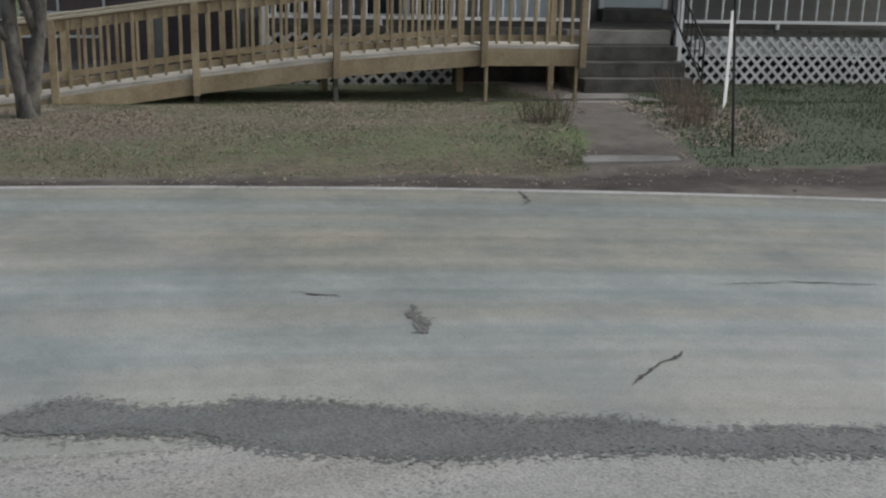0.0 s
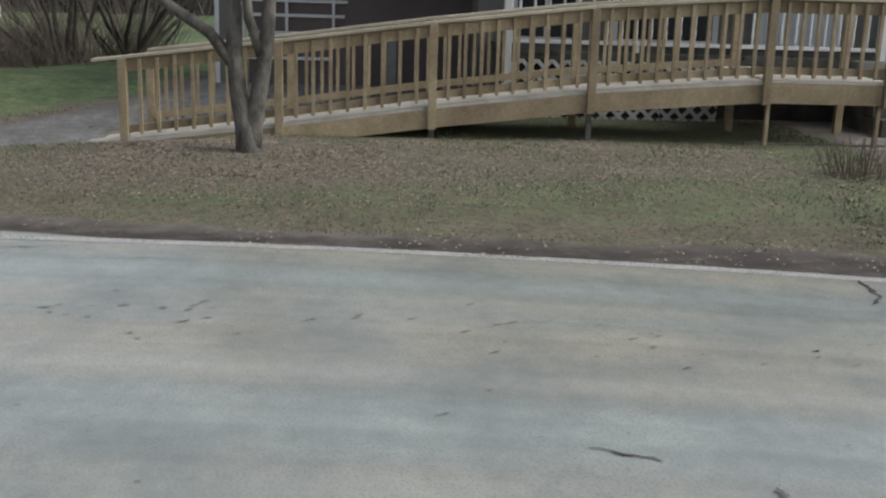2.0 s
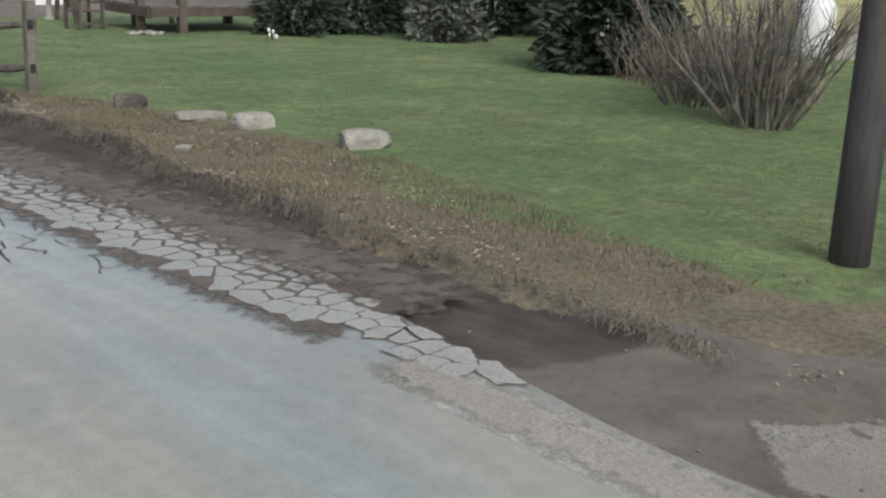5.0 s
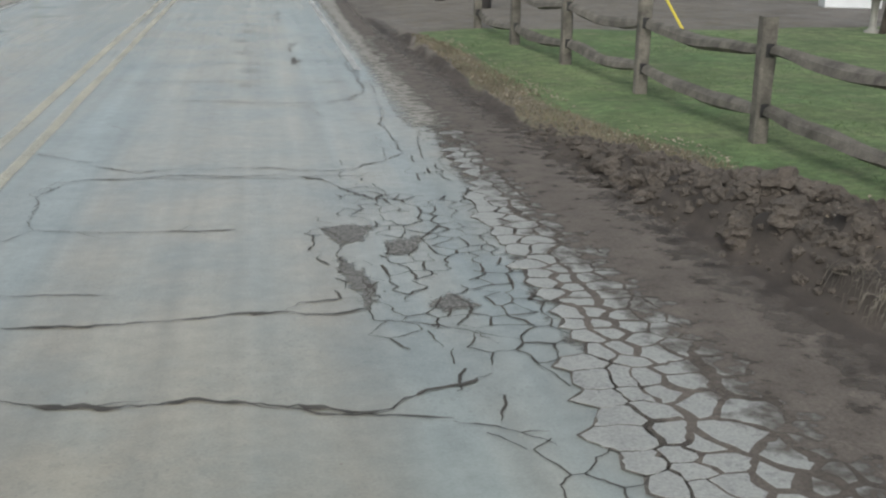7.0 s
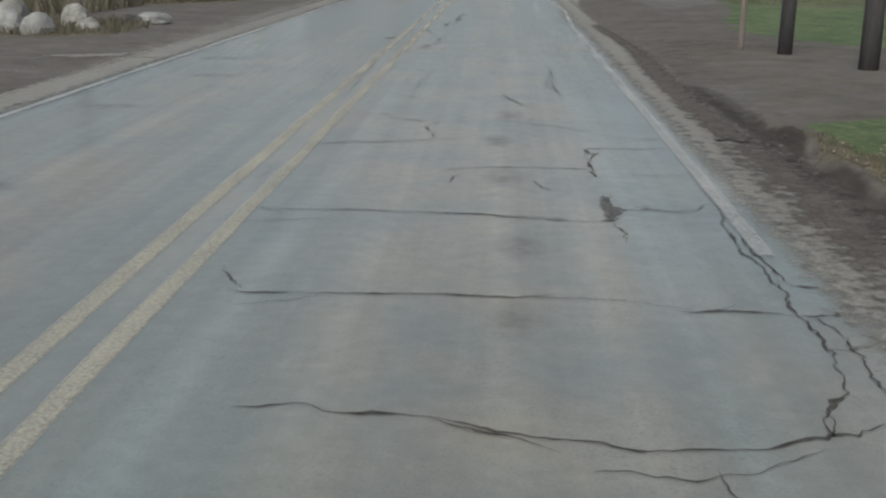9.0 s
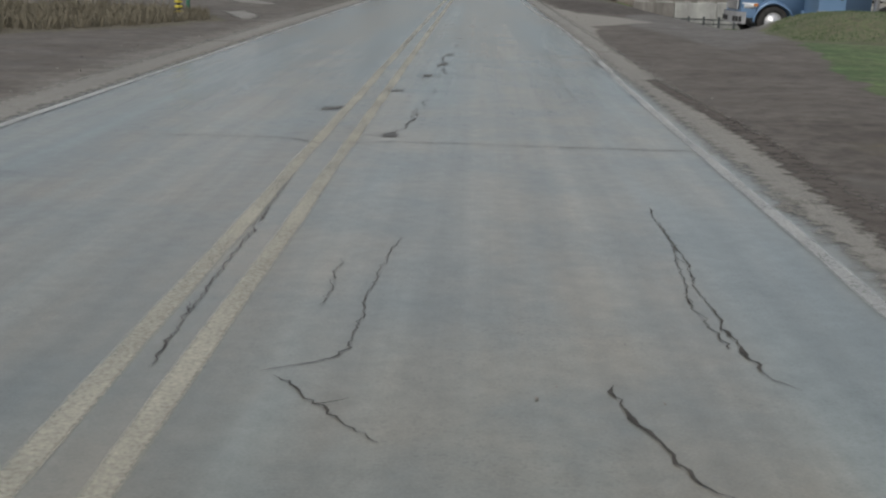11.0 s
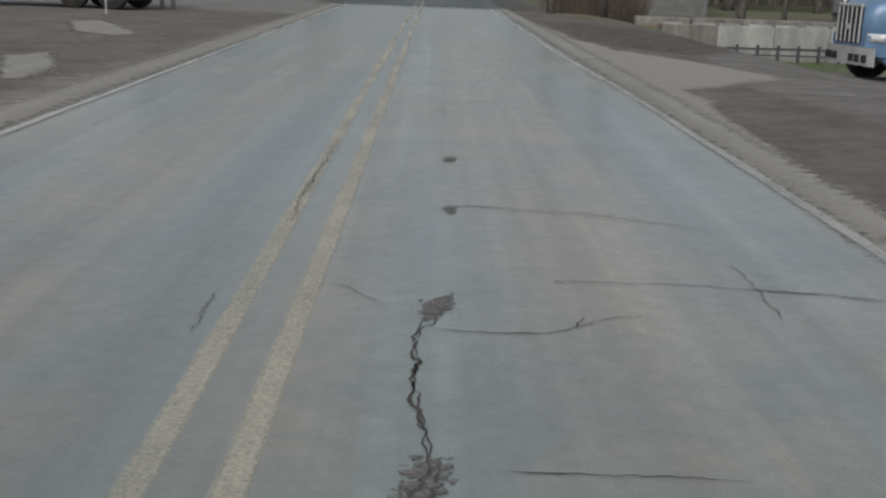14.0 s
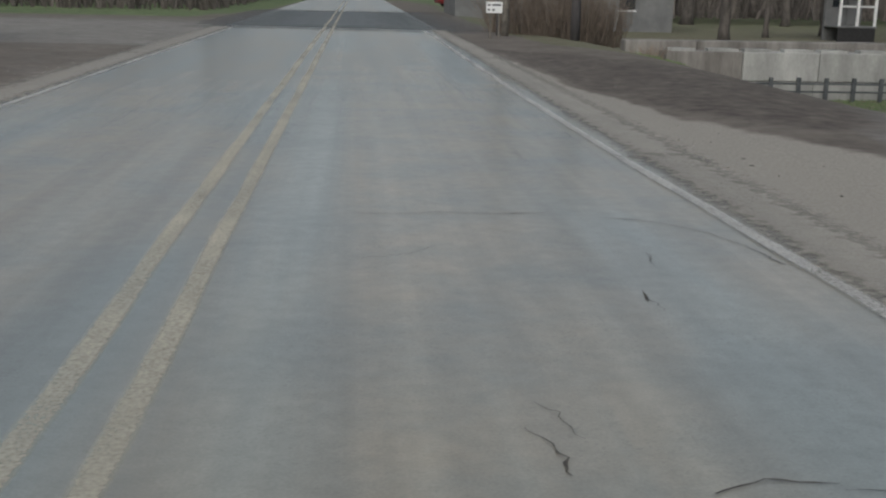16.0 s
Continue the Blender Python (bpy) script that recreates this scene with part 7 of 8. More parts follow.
def pool():
    p = thing("swimming_pool", "round above-ground pool with pale blue walls and white deck", "pool", pose(36.2, 4.0, 0))
    r = 3.6
    n = 28
    for k in range(n):
        a, b = 2 * math.pi * k / n, 2 * math.pi * (k + 1) / n
        bm = bmesh.new()
        prism(bm, [(r * math.cos(a), r * math.sin(a)), (r * math.cos(b), r * math.sin(b)), ((r - 0.06) * math.cos(b), (r - 0.06) * math.sin(b)), ((r - 0.06) * math.cos(a), (r - 0.06) * math.sin(a))], -0.05, 1.25)
        part("wall_panel", bm, M_POOL if k % 5 else M_POOLDARK, p)
        if k % 2 == 0:
            part("upright", bms(tube, [((r + 0.04) * math.cos(a), (r + 0.04) * math.sin(a), -0.05), ((r + 0.04) * math.cos(a), (r + 0.04) * math.sin(a), 1.25)], [0.05, 0.05], 8), M_WHITE, p)
    bm = bmesh.new()
    lathe(bm, [(r - 0.1, 1.25), (r + 0.14, 1.25), (r + 0.14, 1.31), (r - 0.1, 1.31)], 28)
    part("coping", bm, M_WHITE, p, "white top rim")
    d = thing("pool_deck", "white raised pool deck on slender posts", "deck", pose(33.2, 0.9, 0, 0, 0, -52))
    for k in range(14):
        part("deck_board", bx(-2.4 + 0.35 * k, -1.1, 1.12, -2.06 + 0.35 * k, 1.1, 1.17), M_WHITE, d)
    for x in (-2.35, -1.2, 0.0, 1.2, 2.35):
        for y in (-1.05, 1.05):
            part("post", bx(x - 0.045, y - 0.045, -0.05, x + 0.045, y + 0.045, 2.05), M_WHITE, d)
    part("beam", bx(-2.4, -1.1, 1.02, 2.5, -1.06, 1.12), M_WHITE, d)
    part("rail", bx(-2.4, -1.09, 1.98, 2.5, -1.03, 2.04), M_WHITE, d)
    x = -2.3
    while x < 2.4:
        part("picket", bx(x - 0.02, -1.08, 1.17, x + 0.02, -1.04, 1.98), M_WHITE, d)
        x += 0.16


pool()


# distant woods: trunks and brush in depth
def woods(x0, x1, y0, y1, trunks, brush, h=9, label="distant bare woodland and brush"):
    bm = bmesh.new()
    for k in range(trunks):
        x, y = rnd(x0, x1), rnd(y0, y1)
        r = rnd(0.06, 0.2)
        top = Vector((x + rnd(-0.5, 0.5), y + rnd(-0.5, 0.5), h * rnd(0.6, 1)))
        base = Vector((x, y, -0.3))
        tube(bm, [base, base.lerp(top, 0.5) + Vector((rnd(-0.2, 0.2), rnd(-0.2, 0.2), 0)), top], [r, r * 0.7, r * 0.2], 5)
        for b in range(5):
            p = base.lerp(top, rnd(0.25, 0.9))
            e = Vector((rnd(-1, 1), rnd(-1, 1), rnd(0.2, 0.9)))
            tube(bm, [p, p + e * 0.8, p + e * 1.7 + Vector((0, 0, 0.3))], [r * 0.35, r * 0.2, 0.01], 3)
    for k in range(brush):
        x, y = rnd(x0, x1), rnd(y0, y1)
        e = Vector((rnd(-0.4, 0.4), rnd(-0.4, 0.4), 1))
        L = rnd(0.8, 2.8)
        p = Vector((x, y, -0.3))
        s = Vector((rnd(-1, 1), rnd(-1, 1), 0)).normalized() * rnd(0.03, 0.10)
        q = p + e * L
        bm.faces.new([bm.verts.new(v) for v in (p - s, p + s, q + s * 0.5 + Vector((rnd(-0.2, 0.2), rnd(-0.2, 0.2), 0)), q - s * 0.5)])
    return single("woodland", bm, M_WOODS, label, "woods", kind="stuff")


woods(38, 52, -34, 12, 150, 6000)
woods(20, 40, -40, -16, 90, 4000)
woods(30, 46, 12, 40, 80, 3000)


# ---- the split-rail fence ----
def fence():
    f = thing("split_rail_fence", "grey weathered split-rail fence with sagging rails", "fence")
    posts = [(2.96, 8.95, 1.10), (2.82, 11.75, 1.03), (2.74, 14.45, 1.0), (2.60, 16.85, 0.98), (2.46, 19.1, 0.97), (2.40, 21.6, 0.95)]
    for x, y, h in posts:
        bm = bmesh.new()
        z = land(x, y)
        w = 0.066
        tilt = 0.03 if y < 9 else rnd(-0.015, 0.015)
        rows = []
        for k in range(7):
            t = k / 6
            rows.append([bm.verts.new((x + sx * w * rnd(0.92, 1.06) + tilt * t * h, y + sy * w * rnd(0.92, 1.06), z - 0.1 + (h + 0.1) * t)) for sx, sy in ((-0.8, -1), (0.8, -1), (1, -0.7), (1, 0.7), (0.8, 1), (-0.8, 1), (-1, 0.7), (-1, -0.7))])
        for a, b in zip(rows, rows[1:]):
            for i in range(8):
                bm.faces.new((a[i], a[(i + 1) % 8], b[(i + 1) % 8], b[i]))
        bm.faces.new(rows[0][::-1])
        bm.faces.new(rows[-1])
        p = part("post", bm, M_GREYWOOD, f)
        for zz in (0.80, 0.29):
            part("mortise", bx(x - 0.035, y - w - 0.004, z + zz * h / 1.08 - 0.055, x + 0.035, y + w + 0.004, z + zz * h / 1.08 + 0.055), M_BLACK, p)
    for (xa, ya, ha), (xb, yb, hb) in zip(posts, posts[1:]):
        for zz in (0.80, 0.29):
            a = Vector((xa, ya, land(xa, ya) + zz * ha / 1.08))
            b = Vector((xb, yb, land(xb, yb) + zz * hb / 1.08))
            bm = bmesh.new()
            n, sag = 14, rnd(0.05, 0.10)
            side = 0.02
            rings = []
            for i in range(n + 1):
                t = i / n
                c = a.lerp(b, t) + Vector((side + 0.03 * noise.noise(Vector((ya, t * 3, zz * 9))), 0, -sag * math.sin(math.pi * t) + 0.03 * noise.noise(Vector((ya * 3, t * 4, zz * 5)))))
                w = 0.043 * (0.55 + 0.75 * math.sin(math.pi * min(max(t, 0.06), 0.94)) ** 0.35)
                ring = []
                for k in range(7):
                    g = 2 * math.pi * k / 7 + 0.5 * noise.noise(Vector((t * 2, ya, zz)))
                    r = w * (1 + 0.3 * noise.noise(Vector((k * 1.7, t * 5, ya + zz)))) * (1.25 if k in (1, 4) else 0.9)
                    ring.append(bm.verts.new(c + Vector((math.cos(g) * r * 0.85, 0, math.sin(g) * r * 1.15))))
                rings.append(ring)
            for p, q in zip(rings, rings[1:]):
                for i in range(7):
                    bm.faces.new((p[i], p[(i + 1) % 7], q[(i + 1) % 7], q[i]))
            bm.faces.new(rings[0][::-1])
            bm.faces.new(rings[-1])
            part("rail", bm, M_GREYWOOD, f)


fence()


def stone(label, x, y, sx, sy, sz, material, turn=0.0, group="stones along the lawn", sink=0.25, name="stone", flat_top=True):
    bm = bmesh.new()
    made = bmesh.ops.create_icosphere(bm, subdivisions=3, radius=1.0)["verts"]
    seed = Vector((x * 7, y * 3, sz * 40))
    for v in made:
        d = 1 + 0.28 * noise.noise(v.co * 1.1 + seed) + 0.10 * noise.noise(v.co * 3.2 + seed) + 0.04 * noise.noise(v.co * 8 + seed)
        c = v.co * d
        if flat_top:
            c = Vector([max(-0.82, min(0.82, q)) for q in c])
        v.co = Vector((c.x * sx, c.y * sy, c.z * sz))
    return single(name, bm, material, label, "stone", pose(x, y, land(x, y) + sz * (1 - 2 * sink) * 0.8, 0, 0, turn), group)


stone("dark weathered block of stone in dry grass", 3.25, 7.15, 0.22, 0.14, 0.13, M_STUMP, -20)
stone("low flat pale fieldstone sunk in grass", 3.45, 6.05, 0.32, 0.18, 0.07, M_STONE, -15)
stone("pale angular fieldstone at the lawn edge", 3.58, 5.3, 0.27, 0.17, 0.13, M_STONE, -12)
stone("grey angular fieldstone at the lawn edge", 3.75, 3.75, 0.27, 0.18, 0.14, M_STONE, -25)
stone("small flat stone in the verge", 2.28, 4.6, 0.11, 0.06, 0.025, M_STONE, 10)


# ---- deck, chair and garden things on the lawn ----
def garden_deck():
    d = thing("garden_deck", "low dark weathered wooden deck platform", "deck", pose(9.55, 15.9, land(9.5, 16), 0, 0, -8))
    for x in (0.0, 2.25):
        for y in (0.0, 2.4):
            part("leg", bx(x - 0.09, y - 0.09, -0.1, x + 0.09, y + 0.09, 2.6 if y > 1 or x > 1 else 1.5, bevel=0.01), M_BROWNWOOD, d)
    part("leg", bx(-0.72, 0.55, -0.1, -0.56, 0.7, 1.6, bevel=0.01), M_BROWNWOOD, d)
    part("frame_beam", bx(-0.7, -0.06, 0.34, 2.35, -0.0, 0.52, bevel=0.006), M_BROWNWOOD, d)
    part("frame_beam", bx(-0.7, 2.3, 0.34, 2.35, 2.36, 0.52, bevel=0.006), M_BROWNWOOD, d)
    part("frame_beam", bx(-0.75, 0.0, 0.34, -0.69, 2.3, 0.52, bevel=0.006), M_BROWNWOOD, d)
    y = -0.05
    while y < 2.3:
        part("deck_board", bx(-0.72, y, 0.525, 2.36, y + 0.13, 0.56, bevel=0.004), M_GREYWOOD, d)
        y += 0.14
    lathe_b = bmesh.new()
    for k in range(26):
        lump(lathe_b, -0.9 + rnd(-0.3, 0.3), -0.1 + rnd(-0.25, 0.25), 0.03, rnd(0.03, 0.08), 0.6, 1)
    ob = single("stone_heap", lathe_b, M_STONE, "small heap of grey stones by the deck", "stones", pose(9.55, 15.9, land(9.5, 16), 0, 0, -8), kind="stuff")
    return d


garden_deck()


def garden_chair():
    c = thing("garden_chair", "dark wooden slatted garden chair on the grass", "chair", pose(8.3, 17.35, land(8.3, 17.3), 0, 0, 5))
    for x in (-0.27, 0.27):
        for y in (0, 0.5):
            part("leg", bx(x - 0.03, y - 0.03, -0.03, x + 0.03, y + 0.03, 0.62 if y < 0.2 else 1.05, bevel=0.005), M_BROWNWOOD, c)
        part("armrest", bx(x - 0.05, -0.06, 0.6, x + 0.05, 0.55, 0.64, bevel=0.005), M_BROWNWOOD, c)
    for k in range(7):
        part("back_slat", bx(-0.24 + 0.07 * k, 0.47, 0.42, -0.185 + 0.07 * k, 0.5, 1.02, bevel=0.004), M_GREYWOOD, c, "pale slat")
    for k in range(6):
        part("seat_slat", bx(-0.26, 0.02 + 0.08 * k, 0.36, 0.26, 0.085 + 0.08 * k, 0.39, bevel=0.004), M_BROWNWOOD, c)
    part("stretcher", bx(-0.26, -0.02, 0.1, 0.26, 0.02, 0.15, bevel=0.004), M_BROWNWOOD, c)


garden_chair()


def swing_frame():
    s = thing("swing_frame", "brown wooden A-frame swing stand", "swing", pose(8.9, 19.6, land(8.9, 19.6), 0, 0, -10))
    for x in (0.0, 2.2):
        for sgn in (-1, 1):
            part("leg", bms(beam, (x + 0.0, sgn * 0.75, -0.05), (x, sgn * 0.06, 2.1), 0.09, 0.09, bevel=0.006), M_BROWNWOOD, s)
    part("top_beam", bms(beam, (-0.15, 0, 2.14), (2.35, 0, 2.14), 0.09, 0.12, bevel=0.006), M_BROWNWOOD, s)
    part("brace", bms(beam, (-0.05, -0.42, 0.95), (-0.05, 0.42, 0.95), 0.04, 0.09), M_BROWNWOOD, s)
    part("bench_seat", bx(0.4, -0.25, 0.42, 1.8, 0.2, 0.46, bevel=0.006), M_BROWNWOOD, s)
    for x in (0.42, 1.78):
        part("chain", bms(tube, [(x, 0, 0.45), (x, 0, 2.1)], [0.008, 0.008], 5), M_IRON, s)


swing_frame()
bm = bmesh.new()
lathe(bm, [(0.14, -0.03), (0.14, 0.03), (0.07, 0.07), (0.055, 0.3), (0.07, 0.52), (0.12, 0.56), (0.24, 0.62), (0.25, 0.66), (0.20, 0.645), (0.05, 0.61)], 20)
single("bird_bath", bm, M_CONCRETE, "pale concrete pedestal bird bath on the lawn", "bird bath", pose(8.95, 20.5, land(9, 20.5)), smooth=True)


def hanging_planter():
    h = thing("plant_stand", "black shepherd hook with white plastic trinkets hanging", "ornament", pose(10.3, 13.85, land(10.3, 13.9)))
    part("hook", bms(tube, [(0, 0, -0.1), (0, 0, 1.5), (0.05, 0, 1.68), (0.18, 0, 1.72), (0.26, 0, 1.62)], [0.009] * 5, 6), M_IRON, h)
    part("hook", bms(tube, [(0.1, 0.05, -0.1), (0.1, 0.05, 1.0), (0.16, 0.05, 1.1)], [0.008] * 3, 6), M_IRON, h)
    for x, z, r in ((0.0, 0.16, 0.028), (0.07, 0.06, 0.05), (-0.1, 0.2, 0.03), (-0.08, 0.1, 0.026)):
        bm = bmesh.new()
        lathe(bm, [(r * 0.3, 0), (r, 0.04), (r * 0.9, 0.08), (r * 0.3, 0.1)], 10, (x, -0.02, z - 0.05))
        part("trinket", bm, M_WHITE, h, "small white cup", smooth=True)


hanging_planter()
single("guy_guard", bms(tube, [(5.75, 20.8, 0.0), (5.3, 21.2, 0.9), (4.2, 22.2, 3.2)], [0.025, 0.025, 0.012], 8), M_YELLOW, "yellow plastic guard on a slanting guy wire", "guy wire")
single("white_trailer_step", bx(-0.6, -0.3, 0.0, 0.6, 0.3, 0.8, bevel=0.02), M_VAN, "white appliance box standing on the dirt", "box", pose(11.5, 25.8, land(11.5, 25.8), 0, 0, -15))

# ---- west side: boulders, post, weeds, guy marker ----
for k, (x, y, sx, sz, mat) in enumerate(((-10.35, 30.2, 0.37, 0.32, M_BOULDER), (-9.55, 29.75, 0.28, 0.24, M_BOULDER), (-10.6, 31.2, 0.42, 0.34, M_STONE), (-9.5, 31.4, 0.4, 0.28, M_STONE), (-8.95, 30.5, 0.24, 0.16, M_STONE), (-8.75, 32.3, 0.22, 0.14, M_STUMP), (-8.45, 32.7, 0.42, 0.16, M_BOULDER), (-11.4, 30.6, 0.5, 0.4, M_BOULDER))):
    stone("rounded landscaping boulder on the verge" if mat is not M_STUMP else "dark low boulder on the verge", x, y, sx, sx * 0.75, sz, mat, 40 * k, "boulders on the west verge", 0.2, "boulder", False)
utility_pole("weathered square-cut post among boulders", -9.85, 32.4, 0.11, M_POLE_RED, 3.0)
for outline in (((-11.0, 58.6), (-10.5, 59.5), (-8.4, 55.0), (-8.7, 54.1), (-9.7, 55.0)), ((-8.9, 49.1), (-8.45, 49.9), (-7.6, 47.7), (-7.45, 46.0), (-7.75, 46.0)), ((-8.2, 26.3), (-7.5, 26.25), (-6.9, 26.7), (-7.0, 26.95), (-7.8, 26.55))):
    base = thing("puddle_glaze", "pale dried puddle crust on the dirt", "ground patch", pose(0, 0, 0), kind="structure")
    frayed("crust", M_DUST, list(outline), 0.008, base, "", 0.25, 0.06, True)


def guy_marker():
    g = thing("guy_marker", "slim dark post wrapped in yellow and black rings", "marker", pose(-9.1, 45.4, land(-9.1, 45.4)))
    part("post", bms(tube, [(0, 0, -0.1), (0, 0, 2.2)], [0.045, 0.045], 10), M_BLACK, g)
    for k in range(14):
        z = 0.12 + 0.115 * k
        part("ring", bms(lathe, [(0.05, z), (0.10, z + 0.012), (0.10, z + 0.05), (0.05, z + 0.062)], 14), M_YELLOW, g, smooth=True)


guy_marker()
single("green_post", bms(tube, [(-9.5, 47.8, -0.1), (-9.5, 47.8, 1.9)], [0.05, 0.05], 8), M_GREEN, "slim green steel fence post", "post")


def scattered(poly, count):
    """Random places in the box round an outline, those that lie within it."""
    xs, ys = [p[0] for p in poly], [p[1] for p in poly]
    gx, gy = DICE.uniform(min(xs), max(xs), count), DICE.uniform(min(ys), max(ys), count)
    keep = inside(gx, gy, poly)
    return [(float(x), float(y)) for x, y in zip(gx[keep], gy[keep])]


DICE = np.random.default_rng(11)


def weeds(name, label, spots, count, h, material, wide=0.006, kind="stuff"):
    """Dry grass: many thin blades in tussocks over an outline."""
    bm = bmesh.new()
    for x, y in scattered(spots, count):
        z = land(x, y) - 0.01
        L = h * rnd(0.4, 1.0) * (0.7 + 0.5 * noise.noise(Vector((x * 0.9, y * 0.9, 0))))
        d = Vector((rnd(-0.5, 0.5), rnd(-0.5, 0.5), 1)).normalized()
        s = Vector((rnd(-1, 1), rnd(-1, 1), 0)).normalized() * wide * rnd(0.6, 1.4)
        p = Vector((x, y, z))
        q = p + d * L * 0.6
        t = q + (d + Vector((rnd(-0.5, 0.5), rnd(-0.5, 0.5), -0.3))) * L * 0.4
        a, b, c, e, f = [bm.verts.new(v) for v in (p - s, p + s, q + s * 0.8, q - s * 0.8, t)]
        bm.faces.new((a, b, c, e))
        bm.faces.new((e, c, f))
    return single(name, bm, material, label, "grass", kind=kind)


weeds("tall_weeds", "tall dry straw-coloured weeds on the west bank", [(-8.9, 42.4), (-8.3, 45.3), (-9.4, 48.2), (-20, 49.5), (-20, 40.5), (-10.2, 40)], 17000, 0.55, M_REED, 0.012)
weeds("tall_weeds", "dry weeds round the boulders", [(-8.3, 29.6), (-8.1, 31.6), (-9.4, 33), (-12.5, 33), (-12.5, 29)], 3500, 0.35, M_REED, 0.01)
weeds("tall_weeds", "dry reeds along the far bank", [(-10.8, 34.5), (-10.6, 39.5), (-26, 40), (-26, 35)], 6000, 1.0, M_REED, 0.02)


# ---- the truck yard ----
def wheel_parts(t, x, y, r=0.52, w=0.3):
    """A truck wheel turning about y."""
    m = Matrix.Translation((x, y, r)) @ Matrix.Rotation(radians(90), 4, "X")
    tyre = thing_part("wheel", t, m)
    bm = bmesh.new()
    lathe(bm, [(r * 0.55, -0.01), (r * 0.58, -w / 2), (r * 0.86, -w / 2), (r * 0.97, -w * 0.36), (r, -w * 0.2), (r, w * 0.2), (r * 0.97, w * 0.36), (r * 0.86, w / 2), (r * 0.58, w / 2), (r * 0.55, 0.01)], 36)
    part("tyre", bm, M_RUBBER, tyre, "black tyre", smooth=True)
    bm = bmesh.new()
    lathe(bm, [(r * 0.2, -w / 2 + 0.1), (r * 0.56, -w / 2 + 0.1), (r * 0.60, -w / 2 + 0.015), (r * 0.60, w / 2 - 0.015), (r * 0.56, w / 2 - 0.06), (r * 0.50, w / 2 - 0.07), (r * 0.28, w / 2 - 0.01), (r * 0.2, w / 2 + 0.03), (r * 0.08, w / 2 + 0.05)], 30)
    part("rim", bm, M_CHROME, tyre, "polished alloy rim", smooth=True)
    for k in range(10):
        a = 2 * math.pi * k / 10
        bm = bmesh.new()
        lathe(bm, [(0.0005, w / 2 - 0.058), (r * 0.062, w / 2 - 0.058), (r * 0.062, w / 2 - 0.05), (0.0005, w / 2 - 0.05)], 10, (r * 0.41 * math.cos(a), r * 0.41 * math.sin(a), 0))
        part("hand_hole", bm, M_BLACK, tyre)
    return tyre


def thing_part(name, parent, m):
    """An empty part that carries sub-parts."""
    bm = bmesh.new()
    lathe(bm, [(0.05, -0.1), (0.05, 0.1)], 10)
    ob = link(name, bm, M_STEEL)
    ob.parent = parent
    ob.matrix_basis = m
    return ob


def shell(bm, sections):
    """A skinned body through closed outlines."""
    rows = [[bm.verts.new(p) for p in s] for s in sections]
    n = len(rows[0])
    for a, b in zip(rows, rows[1:]):
        for i in range(n):
            bm.faces.new((a[i], a[(i + 1) % n], b[(i + 1) % n], b[i]))
    bm.faces.new(rows[0][::-1])
    bm.faces.new(rows[-1])


def outline(x, half, z0, z1, round_top=0.18, taper=0.0):
    """A rounded upright section at x."""
    pts = [(-half, z0), (half, z0)]
    for k in range(6):
        a = math.pi / 2 * k / 5
        pts.append((half - taper - round_top + round_top * math.cos(a), z1 - round_top + round_top * math.sin(a)))
    for k in range(6):
        a = math.pi / 2 * k / 5
        pts.append((-half + taper + round_top - round_top * math.sin(a), z1 - round_top + round_top * math.cos(a)))
    return [(x, y, z) for y, z in pts]


